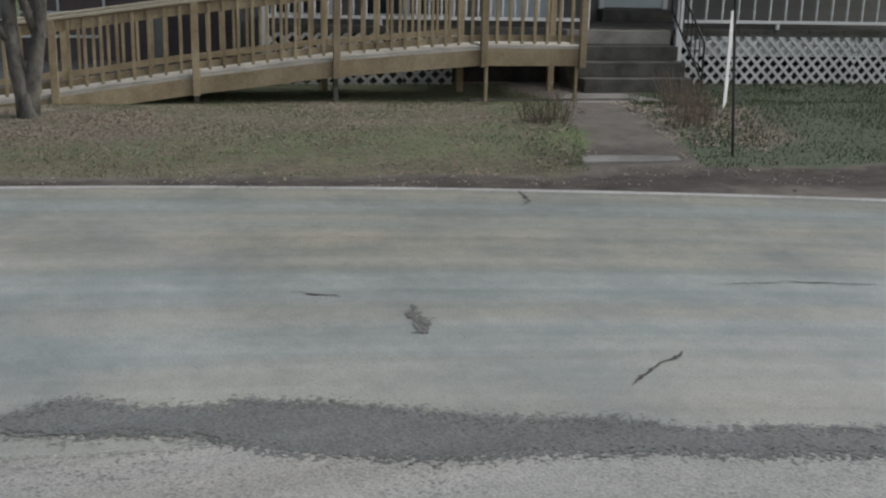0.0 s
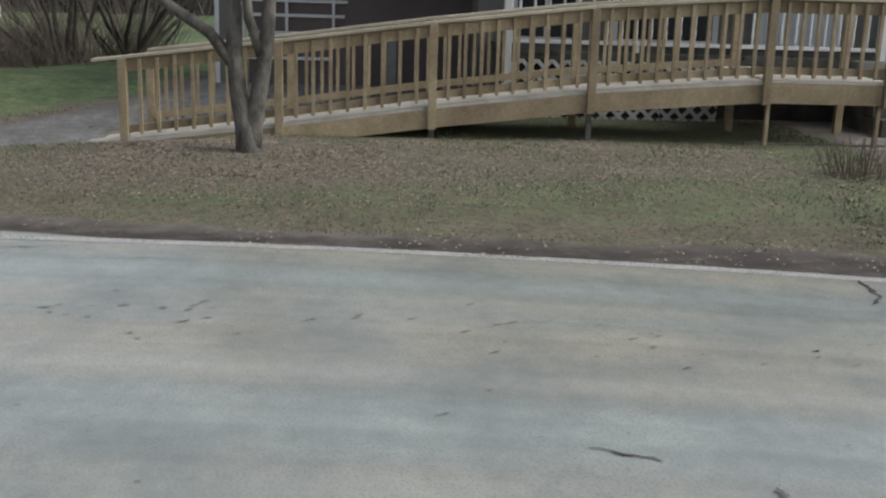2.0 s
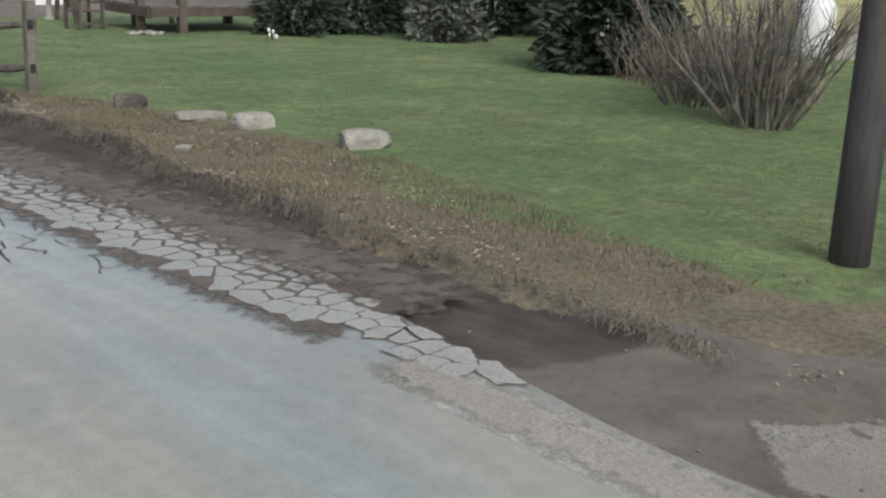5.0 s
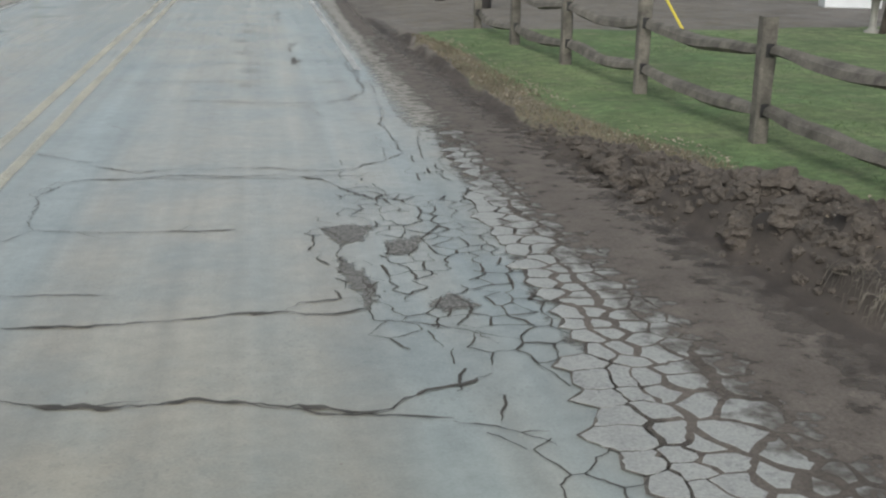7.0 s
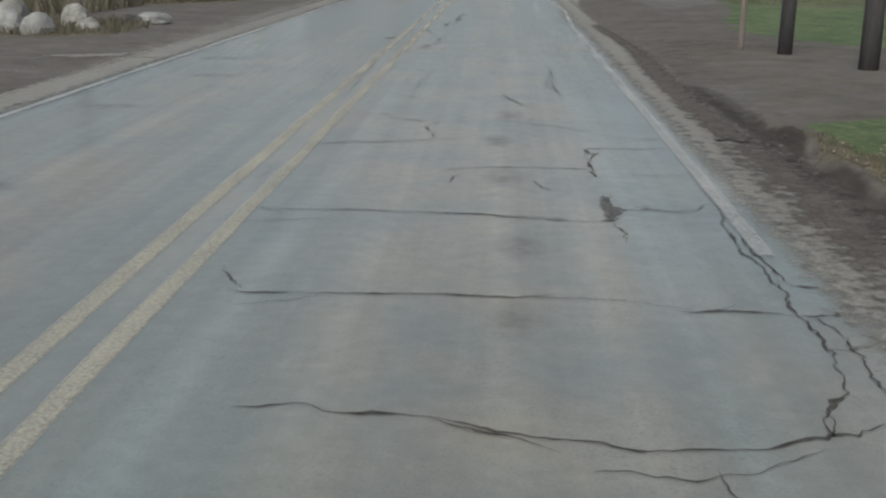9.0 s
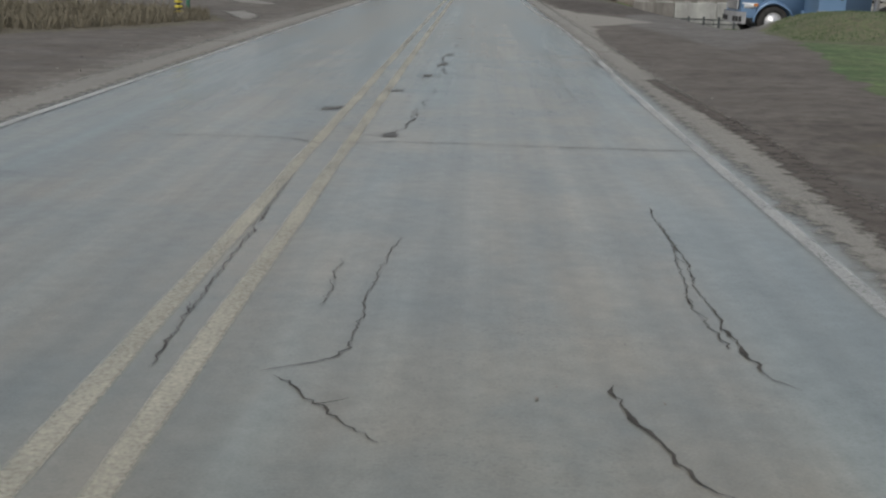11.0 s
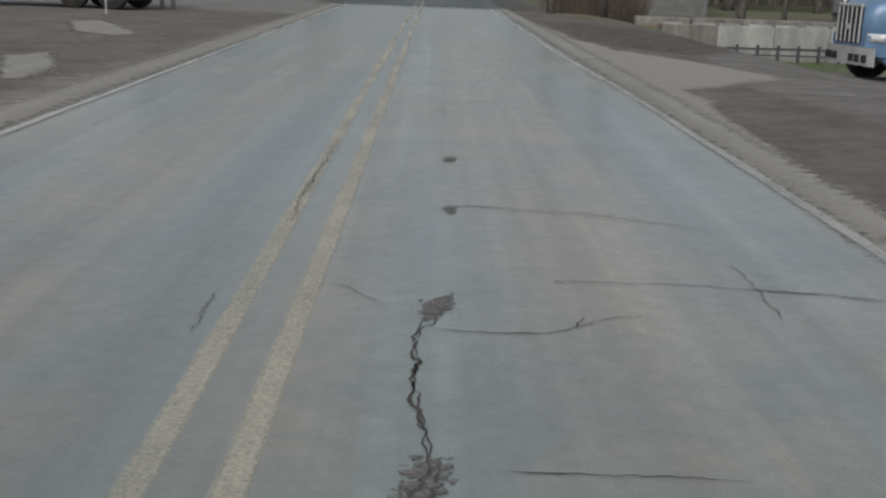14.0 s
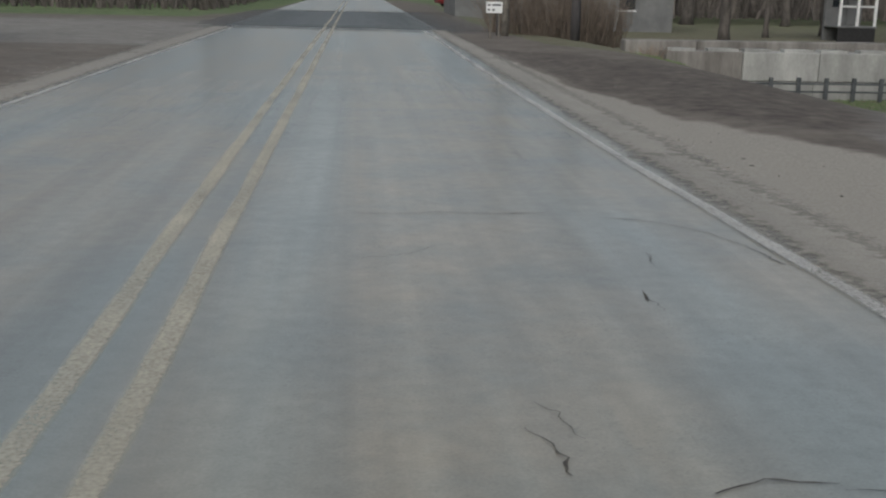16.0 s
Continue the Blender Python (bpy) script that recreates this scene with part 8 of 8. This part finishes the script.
def semi_truck():
    """A bonneted tractor; its nose points along -x, its near side is -y."""
    t = thing("semi_truck", "blue bonneted semi tractor with chrome bumper and grille", "truck", pose(6.55, 56.75, -0.645, 0, 0, 5))
    bm = bmesh.new()
    shell(bm, [outline(0.12, 0.72, 0.78, 1.62, 0.25), outline(0.35, 0.82, 0.72, 1.78, 0.28), outline(1.2, 0.86, 0.70, 1.98, 0.28), outline(2.15, 0.90, 0.70, 2.12, 0.25)])
    part("hood", bm, M_BLUE, t, "blue sloping hood", smooth=True)
    for s in (-1, 1):
        bm = bmesh.new()
        rows = []
        for k in range(15):
            a = math.pi * (k / 14)
            rows.append([(1.08 - 0.66 * math.cos(a), s * yy, 0.56 + 0.64 * math.sin(a) * (1.0 if k < 8 else 0.95) + dz) for yy, dz in ((0.80, 0.02), (1.12, 0.0), (1.19, -0.05), (1.19, -0.12), (1.10, -0.10), (0.80, -0.05))])
        shell(bm, rows)
        part("fender", bm, M_BLUE, t, "rounded blue fender", smooth=True)
        part("fender_skirt", bms(prism, [(0.10, s * 0.78), (0.46, s * 1.14), (0.5, s * 0.8)], 0.62, 1.05), M_BLUE, t)
        bm = bmesh.new()
        shell(bm, [[(0.10 + 0.02 * k, s * (0.74 + 0.035 * k), 0.93), (0.10 + 0.05 * k, s * (0.74 + 0.05 * k), 0.93), (0.13 + 0.05 * k, s * (0.76 + 0.05 * k), 1.10), (0.12 + 0.02 * k, s * (0.75 + 0.035 * k), 1.10)] for k in (0, 2, 4, 6, 8)])
        lamp = part("headlight", bm, M_LAMP, t, "clear headlight", smooth=True)
        part("indicator", bx(0.40, s * 1.09 if s > 0 else -1.18, 1.0, 0.52, s * 1.18 if s > 0 else -1.09, 1.08, bevel=0.01), M_AMBER, t, "amber indicator lens")
        wheel_parts(t, 1.08, s * 0.98)
        part("step_tank", bms(tank, s), M_BLUE, t, "blue side skirt and fuel tank")
        part("tank_step", bx(2.5, min(s * 1.05, s * 1.22), 0.86, 3.4, max(s * 1.05, s * 1.22), 0.90, bevel=0.008), M_CHROME, t, "chrome step")
        part("exhaust_stack", bms(tube, [(4.55, s * 1.0, 0.9), (4.55, s * 1.0, 3.9)], [0.09, 0.09], 14), M_CHROME, t, "chrome exhaust stack", smooth=True)
        part("mirror", bx(2.25, min(s * 1.2, s * 1.42), 1.9, 2.33, max(s * 1.2, s * 1.42), 2.5, bevel=0.02), M_CHROME, t)
        for x in (5.9, 7.2):
            wheel_parts(t, x, s * 0.95)
    bm = bmesh.new()
    shell(bm, [outline(2.15, 1.05, 0.62, 2.15, 0.2), outline(2.4, 1.12, 0.62, 2.75, 0.25), outline(2.75, 1.16, 0.62, 3.0, 0.3), outline(4.3, 1.18, 0.62, 3.35, 0.3)])
    cab = part("cab", bm, M_BLUE, t, "blue cab with sleeper", smooth=True)
    for s in (-1, 1):
        part("cab_door", bx(2.55, min(s * 1.12, s * 1.175), 0.9, 3.45, max(s * 1.12, s * 1.175), 2.15, bevel=0.02), M_BLUE, cab, "blue cab door")
        part("side_window", bx(2.62, min(s * 1.13, s * 1.19), 2.0, 3.35, max(s * 1.13, s * 1.19), 2.6, bevel=0.02), M_GLASS, cab)
        part("door_handle", bx(3.25, min(s * 1.17, s * 1.2), 1.25, 3.34, max(s * 1.17, s * 1.2), 1.5, bevel=0.01), M_BLACK, cab)
    part("windscreen", bms(prism, [(2.36, -0.95), (2.42, -0.95), (2.42, 0.95), (2.36, 0.95)], 2.2, 2.75), M_GLASS, cab)
    # front: bumper, grille
    bm = bmesh.new()
    shell(bm, [[(0.16, y, 0.42), (0.0 + 0.10 * abs(y) ** 3, y, 0.42), (-0.02 + 0.10 * abs(y) ** 3, y, 0.80), (0.16, y, 0.80)] for y in (-1.16, -1.0, -0.6, 0, 0.6, 1.0, 1.16)])
    b = part("bumper", bm, M_CHROME, t, "bright chrome bumper")
    for y in (-0.86, -0.62, -0.38, 0.38, 0.62, 0.86):
        part("bumper_lamp", bx(-0.035 + 0.1 * abs(y) ** 3, y - 0.08, 0.49, 0.03 + 0.1 * abs(y) ** 3, y + 0.08, 0.65, bevel=0.01), M_BLACK, b, "dark recessed lamp")
    g = part("grille", bx(0.06, -0.52, 0.86, 0.14, 0.52, 1.66, bevel=0.05), M_BLACK, t, "black grille in a chrome surround")
    for k in range(6):
        y = -0.52 + 0.208 * k
        part("grille_bar", bx(0.035, y - 0.018, 0.88, 0.07, y + 0.018, 1.66, bevel=0.006), M_CHROME, g)
    part("grille_bar", bx(0.03, -0.55, 1.64, 0.1, 0.55, 1.70, bevel=0.012), M_CHROME, g)
    part("badge", bx(0.025, -0.09, 1.15, 0.06, 0.09, 1.27, bevel=0.01), M_CHROME, g, "plain oval badge")
    part("chassis", bx(4.3, -0.45, 0.62, 8.0, 0.45, 0.85), M_BLACK, t, "dark chassis frame")


def tank(bm, s):
    shell(bm, [[(x, s * (0.70 + 0.48 * math.cos(a)), 0.66 + 0.26 * math.sin(a)) for a in np.arange(0, 6.28, 0.52)] for x in (2.05, 2.1, 4.4, 4.45)])


semi_truck()


def concrete_blocks():
    k = 0
    for row, (z, x0, n) in enumerate(((-1.32, 4.95, 6), (-0.64, 4.85, 6))):
        for i in range(n):
            x = x0 + 1.83 * i + (0.0 if row else -0.2)
            dirty = (row == 1 and i == 0)
            b = thing("concrete_block", "rain-streaked interlocking concrete block, weathered grey" if dirty or row == 0 else "pale grey interlocking concrete block", "concrete block", pose(x, 68.1, z, 0, 0, rnd(-0.6, 0.6)), "retaining wall of blocks")
            part("block", bx(0.006, 0.0, 0.0, 1.822, 0.7, 0.66, bevel=0.025), M_BLOCK_DIRTY if dirty else M_BLOCK, b)
            if row:
                for a, c in ((0.06, 0.72), (1.02, 1.74)):
                    part("key", bms(prism, [(a, 0.12), (c, 0.12), (c - 0.06, 0.56), (a + 0.06, 0.56)], 0.655, 0.72), M_BLOCK, b)
    for i in range(7):
        b = thing("concrete_block", "weathered concrete block behind the wall", "concrete block", pose(4.45 + 1.84 * i, 70.4 + 0.08 * i, -0.5, 0, 0, -1), "back row of blocks")
        part("block", bx(0.006, 0, 0, 1.82, 0.6, 0.66, bevel=0.04), M_BLOCK_DIRTY, b)


concrete_blocks()


def low_fence():
    f = thing("low_pipe_fence", "low dark steel post-and-rail barrier before the blocks", "fence", pose(0, 67.75, 0))
    for k in range(6):
        x = 7.25 + 0.66 * k
        part("post", bx(x - 0.045, -0.04, land(x, 67.7) - 0.1, x + 0.045, 0.04, -0.52, bevel=0.01), M_STEEL, f)
    for z in (-0.66, -0.84):
        part("rail", bms(tube, [(6.9, 0, z), (11.0, 0, z)], [0.022, 0.022], 8), M_STEEL, f)


low_fence()
utility_pole("dark utility pole beyond the blocks", 3.8, 73.6, 0.13, M_POLE, 8.5, "poles beyond the yard")
utility_pole("grey utility pole at the roadside", 1.95, 74.5, 0.10, M_GREYWOOD, 8.5, "poles beyond the yard")
utility_pole("thin dark pole beside the sign", 1.80, 74.9, 0.05, M_POLE, 4, "poles beyond the yard")


def road_sign():
    s = thing("roadside_sign", "small white sign with dark print on two stakes", "sign", pose(1.48, 73.0, land(1.5, 73)))
    for x in (-0.14, 0.1):
        part("stake", bx(x - 0.02, -0.015, -0.1, x + 0.02, 0.015, 1.15), M_GREYWOOD, s)
    b = part("board", bx(-0.26, -0.04, 0.68, 0.18, -0.018, 0.98, bevel=0.004), M_SIGN, s, "white board")
    for x0, x1, z0, z1 in ((-0.23, -0.14, 0.87, 0.92), (-0.1, 0.14, 0.87, 0.92), (-0.22, -0.16, 0.74, 0.79), (-0.1, -0.03, 0.74, 0.79)):
        part("print_bar", bx(x0, -0.044, z0, x1, -0.0405, z1), M_INK, b)


road_sign()
for x, y, r, h in ((12.7, 87.3, 0.21, 6), (16.9, 93.8, 0.12, 5), (25, 112, 0.24, 6), (18.6, 112, 0.36, 6), (21, 97, 0.16, 6), (19.2, 84.5, 0.26, 6)):
    bare_tree("bare grey-brown tree on the rough lawn", pose(x, y, land(x, y)), r, h * 0.45, depth=3, material=M_DARKBARK, group="trees beyond the blocks")
for x, y in ((2.6, 78), (3.6, 77.4), (4.5, 77), (5.4, 78), (5.2, 80)):
    twigs("brush", "thicket of brown bare brush", pose(x, y, land(x, y)), 170, 1.9, 0.8, 0.35, M_TWIG, "bush", 0.012, forks=3, group="brown thicket")
twigs("brush", "bleached weed tuft by the block wall", pose(4.5, 68.3, land(4.5, 68.3)), 80, 0.5, 0.35, 0.6, M_STALK, "plant", 0.008)


def grey_building(label, m, w, d, h, roof=1.5):
    g = thing("building", label, "building", m)
    part("wall", bx(0, 0, -0.3, w, 0.2, h), M_GREYHOUSE, g)
    part("wall", bx(0, d - 0.2, -0.3, w, d, h), M_GREYHOUSE, g)
    part("wall", bx(0, 0.2, -0.3, 0.2, d - 0.2, h), M_GREYHOUSE, g)
    part("wall", bx(w - 0.2, 0.2, -0.3, w, d - 0.2, h), M_GREYHOUSE, g)
    bm = bmesh.new()
    vs = [bm.verts.new(p) for p in ((-0.3, -0.3, h), (w + 0.3, -0.3, h), (w + 0.3, d / 2, h + roof), (-0.3, d / 2, h + roof), (w + 0.3, d + 0.3, h), (-0.3, d + 0.3, h))]
    for f in ((0, 1, 2, 3), (3, 2, 4, 5), (1, 4, 2), (0, 3, 5), (0, 5, 4, 1)):
        bm.faces.new([vs[i] for i in f])
    part("roof", bm, M_ROOF, g, "dark roof")
    for k in range(3):
        x = w * (k + 0.7) / 3.6
        win = part("window", bx(x, -0.03, 0.9, x + 0.8, -0.005, 1.9), M_GLASS, g)
        part("window_frame", bx(x - 0.06, -0.05, 0.82, x + 0.86, -0.031, 0.9), M_WHITE, win)


grey_building("long low grey weathered building behind the lawn", pose(2.6, 98, -0.5), 11, 7, 3.3)


def porch_house():
    """A pale house end with a raised porch on a dark skirt."""
    p = thing("porch_house", "small white house with a raised porch and dark skirting", "house", pose(18.9, 90.5, land(18.2, 90)))
    part("wall", bx(0, 1.5, 0, 1.7, 1.7, 3.4), M_GREYHOUSE, p)
    part("skirt", bx(0, 0, 0, 1.7, 0.06, 0.62), M_BLACK, p, "dark porch skirting")
    part("porch_floor", bx(-0.05, -0.05, 0.62, 1.75, 1.5, 0.70, bevel=0.01), M_GREYHOUSE, p)
    part("roof", bx(-0.3, -0.3, 3.1, 2.0, 5.0, 3.3), M_ROOF, p)
    part("window", bx(0.3, 1.46, 1.5, 0.8, 1.498, 2.4), M_GLASS, p, "dark window")
    part("door", bx(1.0, 1.45, 0.71, 1.6, 1.498, 2.7), M_GREYHOUSE, p)
    for x in (0.05, 0.85, 1.65):
        part("porch_post", bx(x - 0.05, 0.0, 0.70, x + 0.05, 0.1, 3.1), M_WHITE, p)
    part("rail", bx(0, 0.02, 1.5, 1.7, 0.08, 1.58), M_LATTICE, p)


porch_house()
grey_building("dark grey shed across the lawn", pose(24, 92, 0, 0, 0, -10), 9, 7, 2.8)


def parked_car(label, m, material, h=1.45):
    c = thing("car", label, "car", m)
    bm = bmesh.new()
    shell(bm, [outline(0.0, 0.70, 0.35, 0.75, 0.15), outline(0.25, 0.85, 0.25, 0.88, 0.15), outline(1.2, 0.88, 0.22, 0.98, 0.15), outline(3.4, 0.88, 0.22, 1.0, 0.15), outline(4.2, 0.84, 0.28, 0.95, 0.15), outline(4.4, 0.74, 0.4, 0.8, 0.15)])
    part("body", bm, material, c, smooth=True)
    bm = bmesh.new()
    shell(bm, [outline(1.0, 0.72, 0.9, 1.0, 0.04), outline(1.7, 0.68, 0.9, h, 0.12), outline(3.0, 0.68, 0.9, h, 0.12), outline(3.9, 0.72, 0.9, 1.0, 0.04)])
    part("cabin", bm, M_GLASS, c, "dark glazed cabin", smooth=True)
    part("roof_panel", bx(1.7, -0.6, h - 0.02, 3.0, 0.6, h + 0.03, bevel=0.02), material, c)
    for x in (0.85, 3.5):
        for y in (-0.80, 0.80):
            bm = bmesh.new()
            lathe(bm, [(0.18, -0.1), (0.31, -0.1), (0.33, -0.06), (0.33, 0.06), (0.31, 0.1), (0.18, 0.1)], 24)
            w = part("wheel", bm, M_RUBBER, c, "black tyre", smooth=True)
            w.matrix_basis = Matrix.Translation((x, y, 0.33)) @ Matrix.Rotation(radians(90), 4, "X")
    for y in (-0.6, 0.6):
        part("tail_lamp", bx(4.34, y - 0.12, 0.68, 4.42, y + 0.12, 0.8, bevel=0.01), M_AMBER, c)


parked_car("red car parked beyond the roadside sign", pose(3.65, 123.6, land(3.6, 123), 0, 0, 20), M_RED)


def flatbed(label, m):
    c = thing("flatbed_trailer", label, "trailer", m)
    part("deck", bx(0, -1.2, 0.95, 7, 1.2, 1.1, bevel=0.02), M_STEEL, c, "grey deck")
    part("box", bx(0.2, -1.15, 1.1, 4.5, 1.15, 2.6, bevel=0.04), M_VAN, c, "pale box body")
    for x in (1.0, 2.2):
        for y in (-0.95, 0.95):
            bm = bmesh.new()
            lathe(bm, [(0.2, -0.13), (0.44, -0.13), (0.47, -0.08), (0.47, 0.08), (0.44, 0.13), (0.2, 0.13)], 28)
            w = part("wheel", bm, M_RUBBER, c, "black tyre", smooth=True)
            w.matrix_basis = Matrix.Translation((x, y, 0.47)) @ Matrix.Rotation(radians(90), 4, "X")
    part("mudguard", bx(0.3, -1.2, 0.55, 0.34, 1.2, 0.95), M_BLACK, c)
    part("underbox", bx(2.9, -1.05, 0.4, 6.6, 1.05, 0.95, bevel=0.02), M_BLACK, c, "dark underframe")


flatbed("pale box trailer on dark underframe parked in the lot", pose(-10.8, 66.3, land(-12, 66), 0, 0, 172))
single("steel_post", bms(tube, [(-11.35, 62.8, -0.1), (-11.35, 62.8, 1.6)], [0.03, 0.03], 8), M_CHROME, "slim bare steel post in the lot", "post")
for x in (-11.1, -10.75):
    single("steel_bollard", bms(tube, [(x, 68.0, -0.1), (x, 68.0, 1.6)], [0.07, 0.07], 12), M_CHROME, "shiny steel bollard at the lot entrance", "bollard", group="bollards", smooth=True)


def far_white_truck():
    t = thing("box_truck", "white truck with chrome stack parked among the trees", "truck", pose(17.5, 74, -0.2, 0, 0, 80))
    part("cab", bx(0, -1.2, 0.7, 2.4, 1.2, 3.1, bevel=0.12), M_VAN, t, "white cab")
    part("body", bx(2.6, -1.25, 0.9, 8, 1.25, 3.4, bevel=0.04), M_VAN, t, "white box body")
    for x in (0.9, 5.4, 6.7):
        for y in (-1.0, 1.0):
            bm = bmesh.new()
            lathe(bm, [(0.2, -0.13), (0.46, -0.13), (0.5, -0.08), (0.5, 0.08), (0.46, 0.13), (0.2, 0.13)], 28)
            w = part("wheel", bm, M_RUBBER, t, "black tyre", smooth=True)
            w.matrix_basis = Matrix.Translation((x, y, 0.5)) @ Matrix.Rotation(radians(90), 4, "X")
    part("stack", bms(tube, [(2.5, -1.0, 0.8), (2.5, -1.0, 3.8)], [0.08, 0.08], 12), M_CHROME, t, smooth=True)
    part("bumper", bx(-0.12, -1.2, 0.4, 0.0, 1.2, 0.75, bevel=0.02), M_CHROME, t)


far_white_truck()
woods(6, 60, 112, 150, 170, 7000)
woods(-60, -9, 96, 140, 140, 5000)
woods(-60, -22, 20, 60, 110, 4500)
woods(26, 50, 58, 92, 70, 2500)


# ---- grass, leaves and other fine cover ----
def blades(name, label, poly, count, h, material, wide=0.004):
    weeds(name, label, poly, count, h, material, wide)


blades("lawn_grass", "thin patchy winter grass before the ramp", FRONT_LAWN, 34000, 0.06, M_GRASS)
blades("lawn_grass", "straw-coloured dead grass before the ramp", FRONT_LAWN, 26000, 0.06, M_DRYGRASS)
blades("lawn_grass", "short green lawn before the porch", [p for p in EAST_LAWN], 60000, 0.11, M_LAWNDARK)
blades("lawn_grass", "short green grass along the fence", [(1.7, 0.5), (2.0, 5.2), (2.05, 6.8), (2.5, 8.0), (2.5, 9.6), (1.6, 11.4), (1.25, 13), (1.15, 20.5), (2.9, 21), (6.5, 20.5), (6.5, 0.5)], 46000, 0.05, M_GRASS)
blades("lawn_grass", "tufted straw grass on the verge", [(1.4, -1.0), (1.6, 2.3), (1.6, 3.6), (1.93, 5.2), (1.98, 6.6), (2.5, 7.7), (2.6, 9.8), (1.5, 11.4), (1.15, 13.2), (1.08, 20.5), (1.4, 20.5), (1.7, 13), (2.2, 11), (3.3, 7.5), (3.5, 3), (2.6, -1)], 44000, 0.11, M_DRYGRASS, 0.005)
blades("lawn_grass", "dry grass along the driveway", [(1.6, -1.4), (2.6, -2.6), (4.2, -3.9), (6.7, -5.3), (8.6, -6.8), (8.8, -5.8), (4.6, -2.9), (2.8, -1.0)], 8000, 0.07, M_DRYGRASS)
blades("lawn_grass", "lawn grass round the poles", [(2.6, -1.2), (4.6, -3.2), (9, -6), (12, -4), (12, 4), (2.6, 4)], 30000, 0.05, M_GRASS)
blades("lawn_grass", "rough grass before the blocks", [(4, 64.6), (13, 64.2), (13, 68), (4.2, 68.6)], 9000, 0.12, M_GRASS, 0.01)
blades("lawn_grass", "rough grass on the mound", [(5.4, 44.5), (5.7, 48.5), (7, 52), (11, 53), (14, 53), (14, 44)], 16000, 0.09, M_GRASS, 0.01)


def litter(label, poly, count, size=0.05):
    bm = bmesh.new()
    for x, y in scattered(poly, count):
        if 1.5 * noise.noise(Vector((x * 0.9, y * 0.9, 3))) + 0.8 * noise.noise(Vector((x * 3.1, y * 3.1, 5))) + rnd(-0.3, 0.5) < 0.05:
            continue
        p = Vector((x, y, land(x, y) + rnd(0.002, 0.01)))
        a = rnd(0, 6.3)
        d = Vector((math.cos(a), math.sin(a), rnd(-0.2, 0.2)))
        s = Vector((-math.sin(a), math.cos(a), rnd(-0.25, 0.25)))
        L, w = size * rnd(0.6, 1.3), size * rnd(0.25, 0.5)
        vs = [bm.verts.new(v) for v in (p - d * L * 0.5, p - s * w + Vector((0, 0, rnd(0, 0.3) * size)), p + d * L * 0.5 + Vector((0, 0, rnd(0, 0.3) * size)), p + s * w + Vector((0, 0, rnd(0, 0.3) * size)))]
        bm.faces.new((vs[0], vs[1], vs[2]))
        bm.faces.new((vs[0], vs[2], vs[3]))
    return single("leaf_litter", bm, M_LEAF, label, "leaves", kind="stuff")


litter("dead brown leaves strewn before the ramp", yard_outline((-5.3, 10.6), (-2, 10.2), (2.5, 10.5), (2.9, 14.2), (-4.9, 14.2)), 60000, 0.021)
litter("drift of dead leaves round the tree", yard_outline((-4.7, 11.0), (-1.6, 11.0), (-1.5, 13.0), (-4.8, 13.5)), 22000, 0.026)
litter("dead leaves among the stalks by the walk", yard_outline((3.5, 9.7), (4.6, 9.9), (5.6, 12.4), (6.2, 14.4), (4.4, 14.2), (3.9, 11.6)), 9000, 0.045)
litter("dead leaves blown against the walk", yard_outline((1.9, 9.5), (2.6, 9.6), (3.2, 11.4), (3.75, 13.4), (3.1, 13.4), (2.5, 11.5)), 3500, 0.04)
litter("dead leaves along the driveway edge", [(1.2, -1.8), (2.6, -2.7), (4.3, -4.0), (8, -6.6), (8.3, -5.9), (4.5, -3.0), (2.6, -1.6)], 7000, 0.035)
litter("dead leaves and chaff on the mud strip", yard_outline((-5.0, 9.3), (12, 8.0), (12, 9.4), (2.4, 9.5), (-4, 9.95)), 9000, 0.028)
blades("lawn_grass", "dead grass straggling over the mud strip", yard_outline((-5.2, 9.9), (2.4, 9.0), (12, 8.8), (12, 9.5), (2.4, 9.5), (-4, 10.2)), 9000, 0.05, M_DRYGRASS)
litter("dead leaves and chaff on the fence verge", [(1.4, -0.5), (1.6, 2.3), (1.65, 3.6), (1.95, 5.2), (2.0, 7.3), (1.6, 11), (1.1, 14), (1.1, 20), (1.7, 20), (1.9, 14), (2.4, 11), (3.2, 7.5), (3.0, 2)], 9000, 0.035)
broken_edge()
